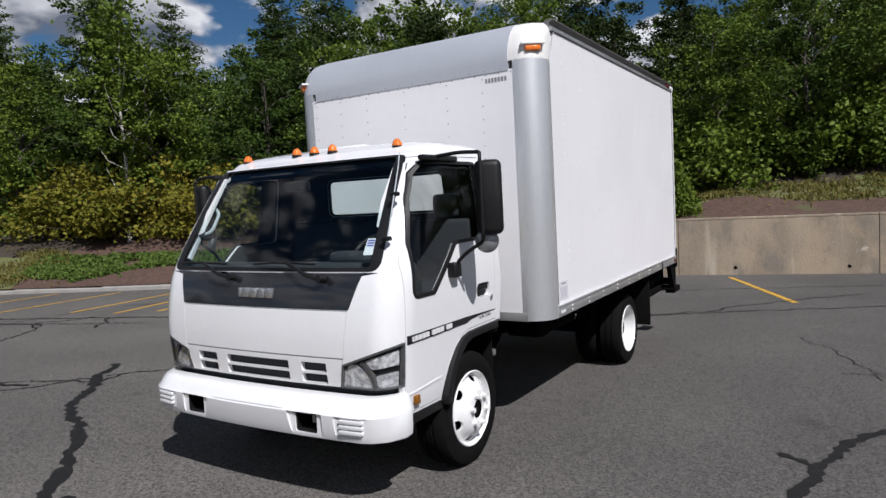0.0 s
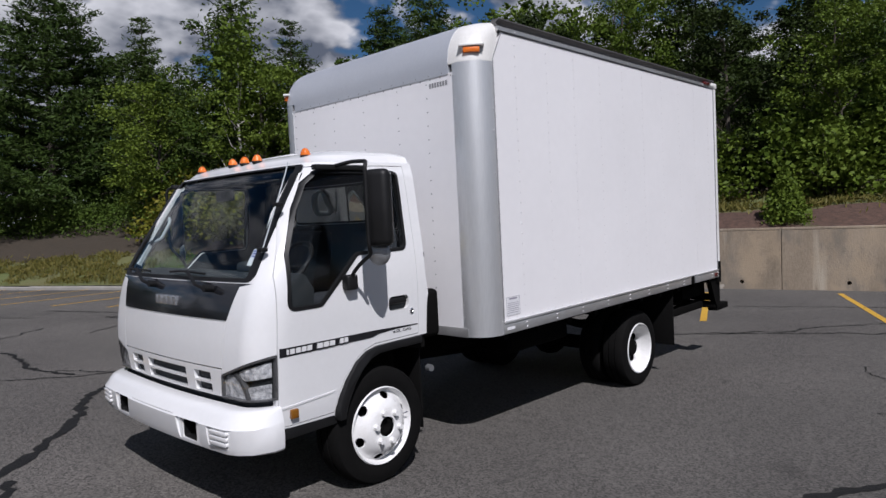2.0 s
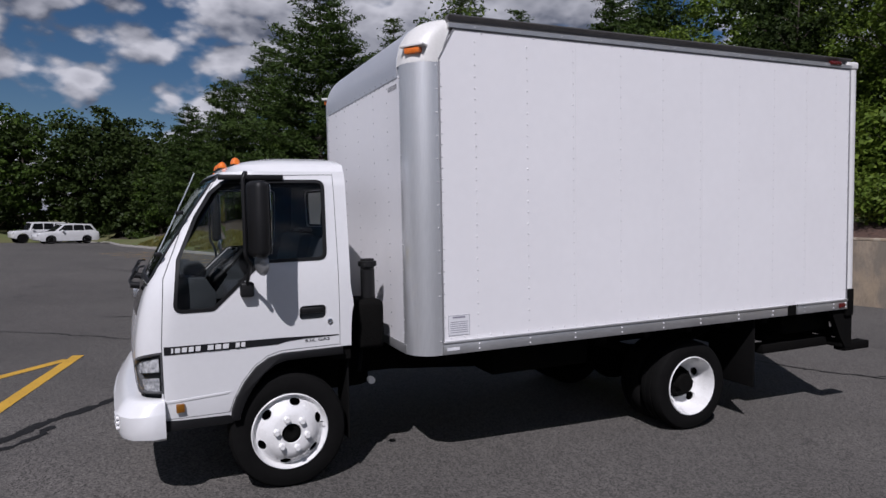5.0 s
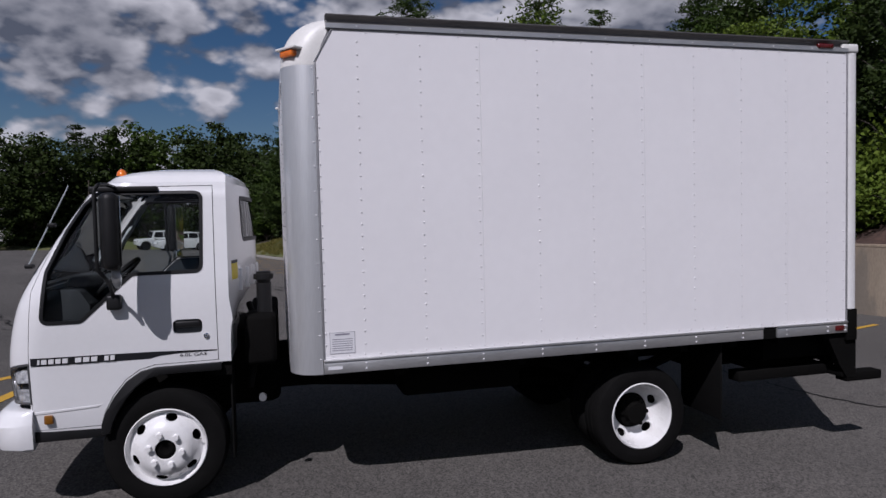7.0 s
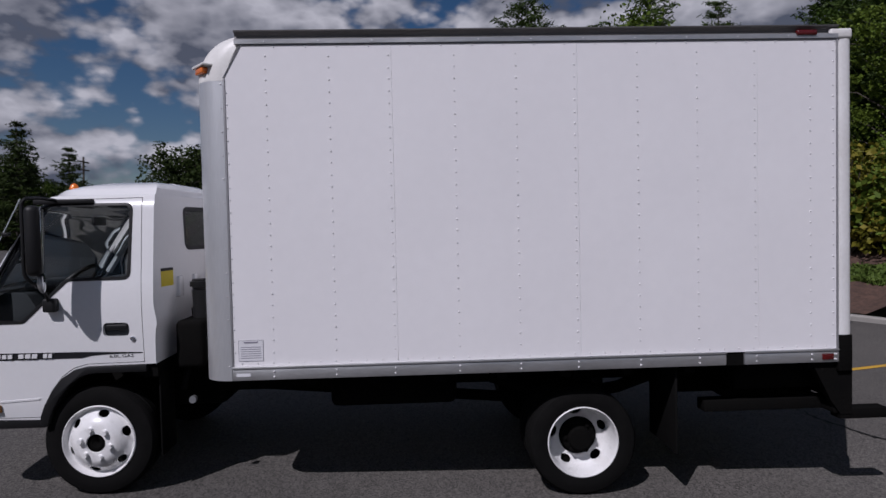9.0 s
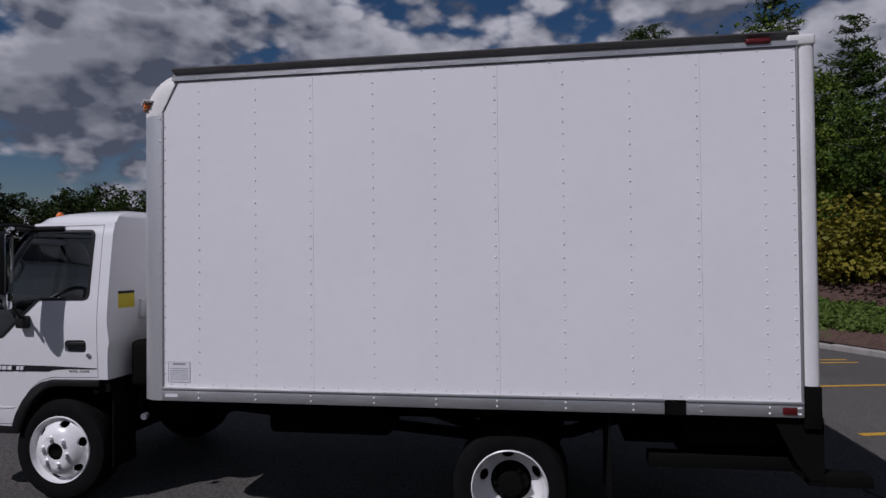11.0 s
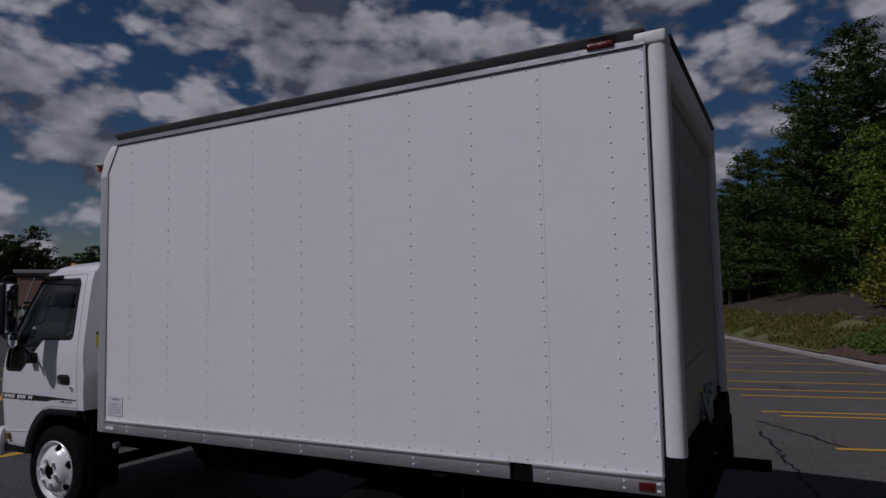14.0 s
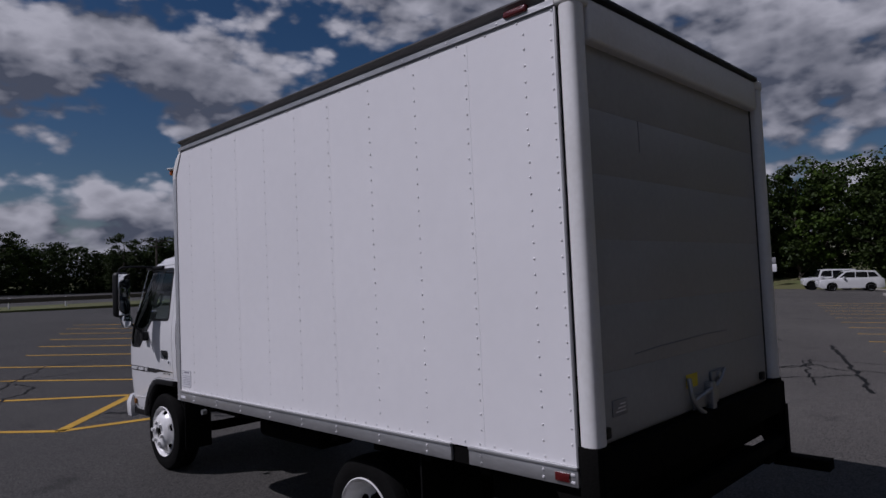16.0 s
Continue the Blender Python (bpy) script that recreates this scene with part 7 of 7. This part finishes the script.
suv_side = [(-2.25, 0.32), (-2.30, 0.62), (-2.12, 0.90), (-1.05, 1.04), (1.95, 1.10), (2.22, 0.98), (2.26, 0.40), (2.10, 0.28), (-2.05, 0.24)]
suv_roof = [(-1.12, 0.98), (-0.42, 1.60), (0.2, 1.68), (1.65, 1.62), (2.12, 1.04)]
suv_glass = [[(-0.84, 1.09), (-0.36, 1.52), (0.24, 1.56), (0.24, 1.10)], [(0.30, 1.10), (0.30, 1.56), (1.05, 1.55), (1.12, 1.11)], [(1.18, 1.12), (1.11, 1.54), (1.58, 1.51), (1.86, 1.16)]]
SUV_AT = Vector((-57.0, -7.3, 0))
SUV_AT.z = lot_z(*SUV_AT.xy)
car("parked_suv", "white sport utility car parked on the far asphalt", suv_side, suv_roof, suv_glass, 1.84, (-1.38, 1.30), 0.34, SUV_AT, radians(24), M_STEEL)
jeep_side = [(-1.95, 0.48), (-1.98, 0.85), (-1.85, 1.05), (-0.80, 1.12), (2.05, 1.12), (2.10, 1.05), (2.10, 0.55), (2.0, 0.42), (-1.85, 0.42)]
jeep_roof = [(-0.82, 1.10), (-0.58, 1.78), (0.2, 1.82), (2.02, 1.80), (2.06, 1.10)]
jeep_glass = [[(-0.66, 1.18), (-0.46, 1.68), (0.22, 1.70), (0.22, 1.18)], [(0.30, 1.18), (0.30, 1.70), (1.05, 1.70), (1.05, 1.18)], [(1.14, 1.18), (1.14, 1.70), (1.88, 1.69), (1.92, 1.18)]]
JEEP_AT = Vector((-61.0, -9.9, 0))
JEEP_AT.z = lot_z(*JEEP_AT.xy)
car("parked_offroader", "white square-built off-road car parked on the far asphalt", jeep_side, jeep_roof, jeep_glass, 1.80, (-1.30, 1.40), 0.40, JEEP_AT, radians(24), M_BLACK)

bus_side = [(-3.0, 0.40), (-3.05, 0.95), (-2.75, 1.20), (-2.3, 1.25), (2.9, 1.25), (3.0, 1.15), (3.0, 0.5), (2.9, 0.38), (-2.9, 0.36)]
bus_roof = [(-2.45, 1.18), (-1.95, 2.25), (-1.2, 2.42), (2.85, 2.42), (2.95, 1.18)]
bus_glass = [[(y, 1.45), (y, 2.05), (y + 0.72, 2.05), (y + 0.72, 1.45)] for y in (-1.5, -0.62, 0.26, 1.14, 2.02)]
car("minibus", "white minibus with dark side windows parked beside the lot", bus_side, bus_roof, bus_glass, 2.0, (-2.0, 1.7), 0.38, Vector((-63.6, -30.2, -0.85)), radians(12), M_STEEL)


def pole(name, label, at, h, r, arms=()):
    p = thing(name, label, "pole", at)
    part("shaft", tube([(0, 0, -0.5), (0, 0, h * 0.5), (0, 0, h)], r, 8, taper=r * 0.6), M_WOODPOLE, p)
    for z, L in arms:
        bm = BM()
        box(bm, -L / 2, L / 2, -0.06, 0.06, z - 0.06, z + 0.06)
        part("crossarm", bm, M_WOODPOLE, p)
    return p


pole("telephone_pole", "dark wooden telephone pole beside the far building", (-62.6, -31.2, -0.9), 9.6, 0.14, ((9.1, 2.2), (8.3, 2.2)))
pole("utility_pole", "dark wooden utility pole with a crossarm", (-24.4, -63.0, -0.9), 6.6, 0.14, ((6.3, 2.6), (5.7, 1.4)))
pole("radio_mast", "tall thin radio mast far away", (-60.0, -136.0, -0.9), 25.5, 0.45, ((25.0, 3.5), (20.0, 4.5), (19.4, 4.5)))
sg = thing("sign", "small white sign on a post beside the lot", "sign", (-64.6, -15.6, -0.74))
part("post", tube([(0, 0, 0), (0, 0, 2.3)], 0.05, 8), M_STEEL, sg)
bm = BM()
box(bm, -0.04, 0.04, -0.45, 0.45, 1.55, 2.3, 0.01)
part("board", bm, M_LABELW, sg, "plain white board")
bm = BM()
box(bm, -0.05, 0.05, -0.5, 0.4, 2.38, 2.95, 0.01)
part("top_board", bm, M_GREYDECAL, sg, "dark upper board")
pole("light_pole", "slender grey pole beside the sign", (-65.2, -16.8, -0.74), 6.6, 0.07)
fence = thing("rail_fence", "weathered wooden rail fence beyond the verge", "fence", (-68.0, -17.2, -0.32))
for i in range(5):
    part("post", tube([(0.2 * i, -1.9 * i, -0.2), (0.2 * i, -1.9 * i, 1.0)], 0.07, 6), M_WOODPOLE, fence)
for z in (0.5, 0.85):
    part("rail", tube([(0, 0.3, z), (0.4, -3.8, z), (0.85, -7.9, z)], 0.05, 6), M_WOODPOLE, fence)


def low_building(name, label, at, size, turn, wall_m, bays):
    w, d, h = size
    b = thing(name, label, "building", at)
    b.rotation_euler = (0, 0, turn)
    bm = BM()
    box(bm, -w / 2, w / 2, -d / 2, d / 2, -0.5, h)
    part("wall", bm, wall_m, b, smooth=0)
    bm = BM()
    box(bm, -w / 2 - 0.3, w / 2 + 0.3, -d / 2 - 0.3, d / 2 + 0.3, h, h + 0.35, 0.03)
    part("roof", bm, M_GREYDECAL, b, smooth=0)
    for i in range(bays):
        x = -w / 2 + (i + 0.5) * w / bays
        for s in (1, -1):
            bm = BM()
            box(bm, x - w / bays * 0.3, x + w / bays * 0.3, s * d / 2 - 0.05, s * d / 2 + 0.05, h * 0.35, h * 0.72)
            part("window", bm, M_CARGLASS, b)
    return b


low_building("warehouse", "low white building beyond the lot", (-69.0, -28.0, -0.9), (10.5, 6, 3.9), radians(90), M_BUILDW, 0)
low_building("warehouse_annexe", "beige upper hall behind the white building", (-73.0, -28.0, -0.9), (10.5, 2, 6.0), radians(90), M_BUILDT, 0)
low_building("brick_building", "low brown building beyond the lot", (-48, -66, -0.9), (24, 10, 4.2), radians(30), M_BUILDB, 7)

# the lot's other end: a strip of grass and a low guard rail on white posts
bm = BM()
box(bm, -34.0, 12.0, -41.5, -36.2, -0.3, 0.10, 0.03)
tagged(part("grass_island", bm, M_GRASS, smooth=0), "narrow strip of grass at the end of the lot", "grass verge", kind="structure")
gr = thing("guard_rail", "dark low guard rail on short white posts", "guard rail", (-10.0, -38.6, 0.08))
for i in range(11):
    part("post", tube([(-17 + 3.0 * i, 0, -0.1), (-17 + 3.0 * i, 0, 0.62)], 0.06, 8), M_LABELW, gr, "white post")
bm = BM()
box(bm, -17.4, 13.4, 0.07, 0.12, 0.34, 0.60, 0.015)
part("rail", bm, M_WOODPOLE, gr, "weathered dark rail")
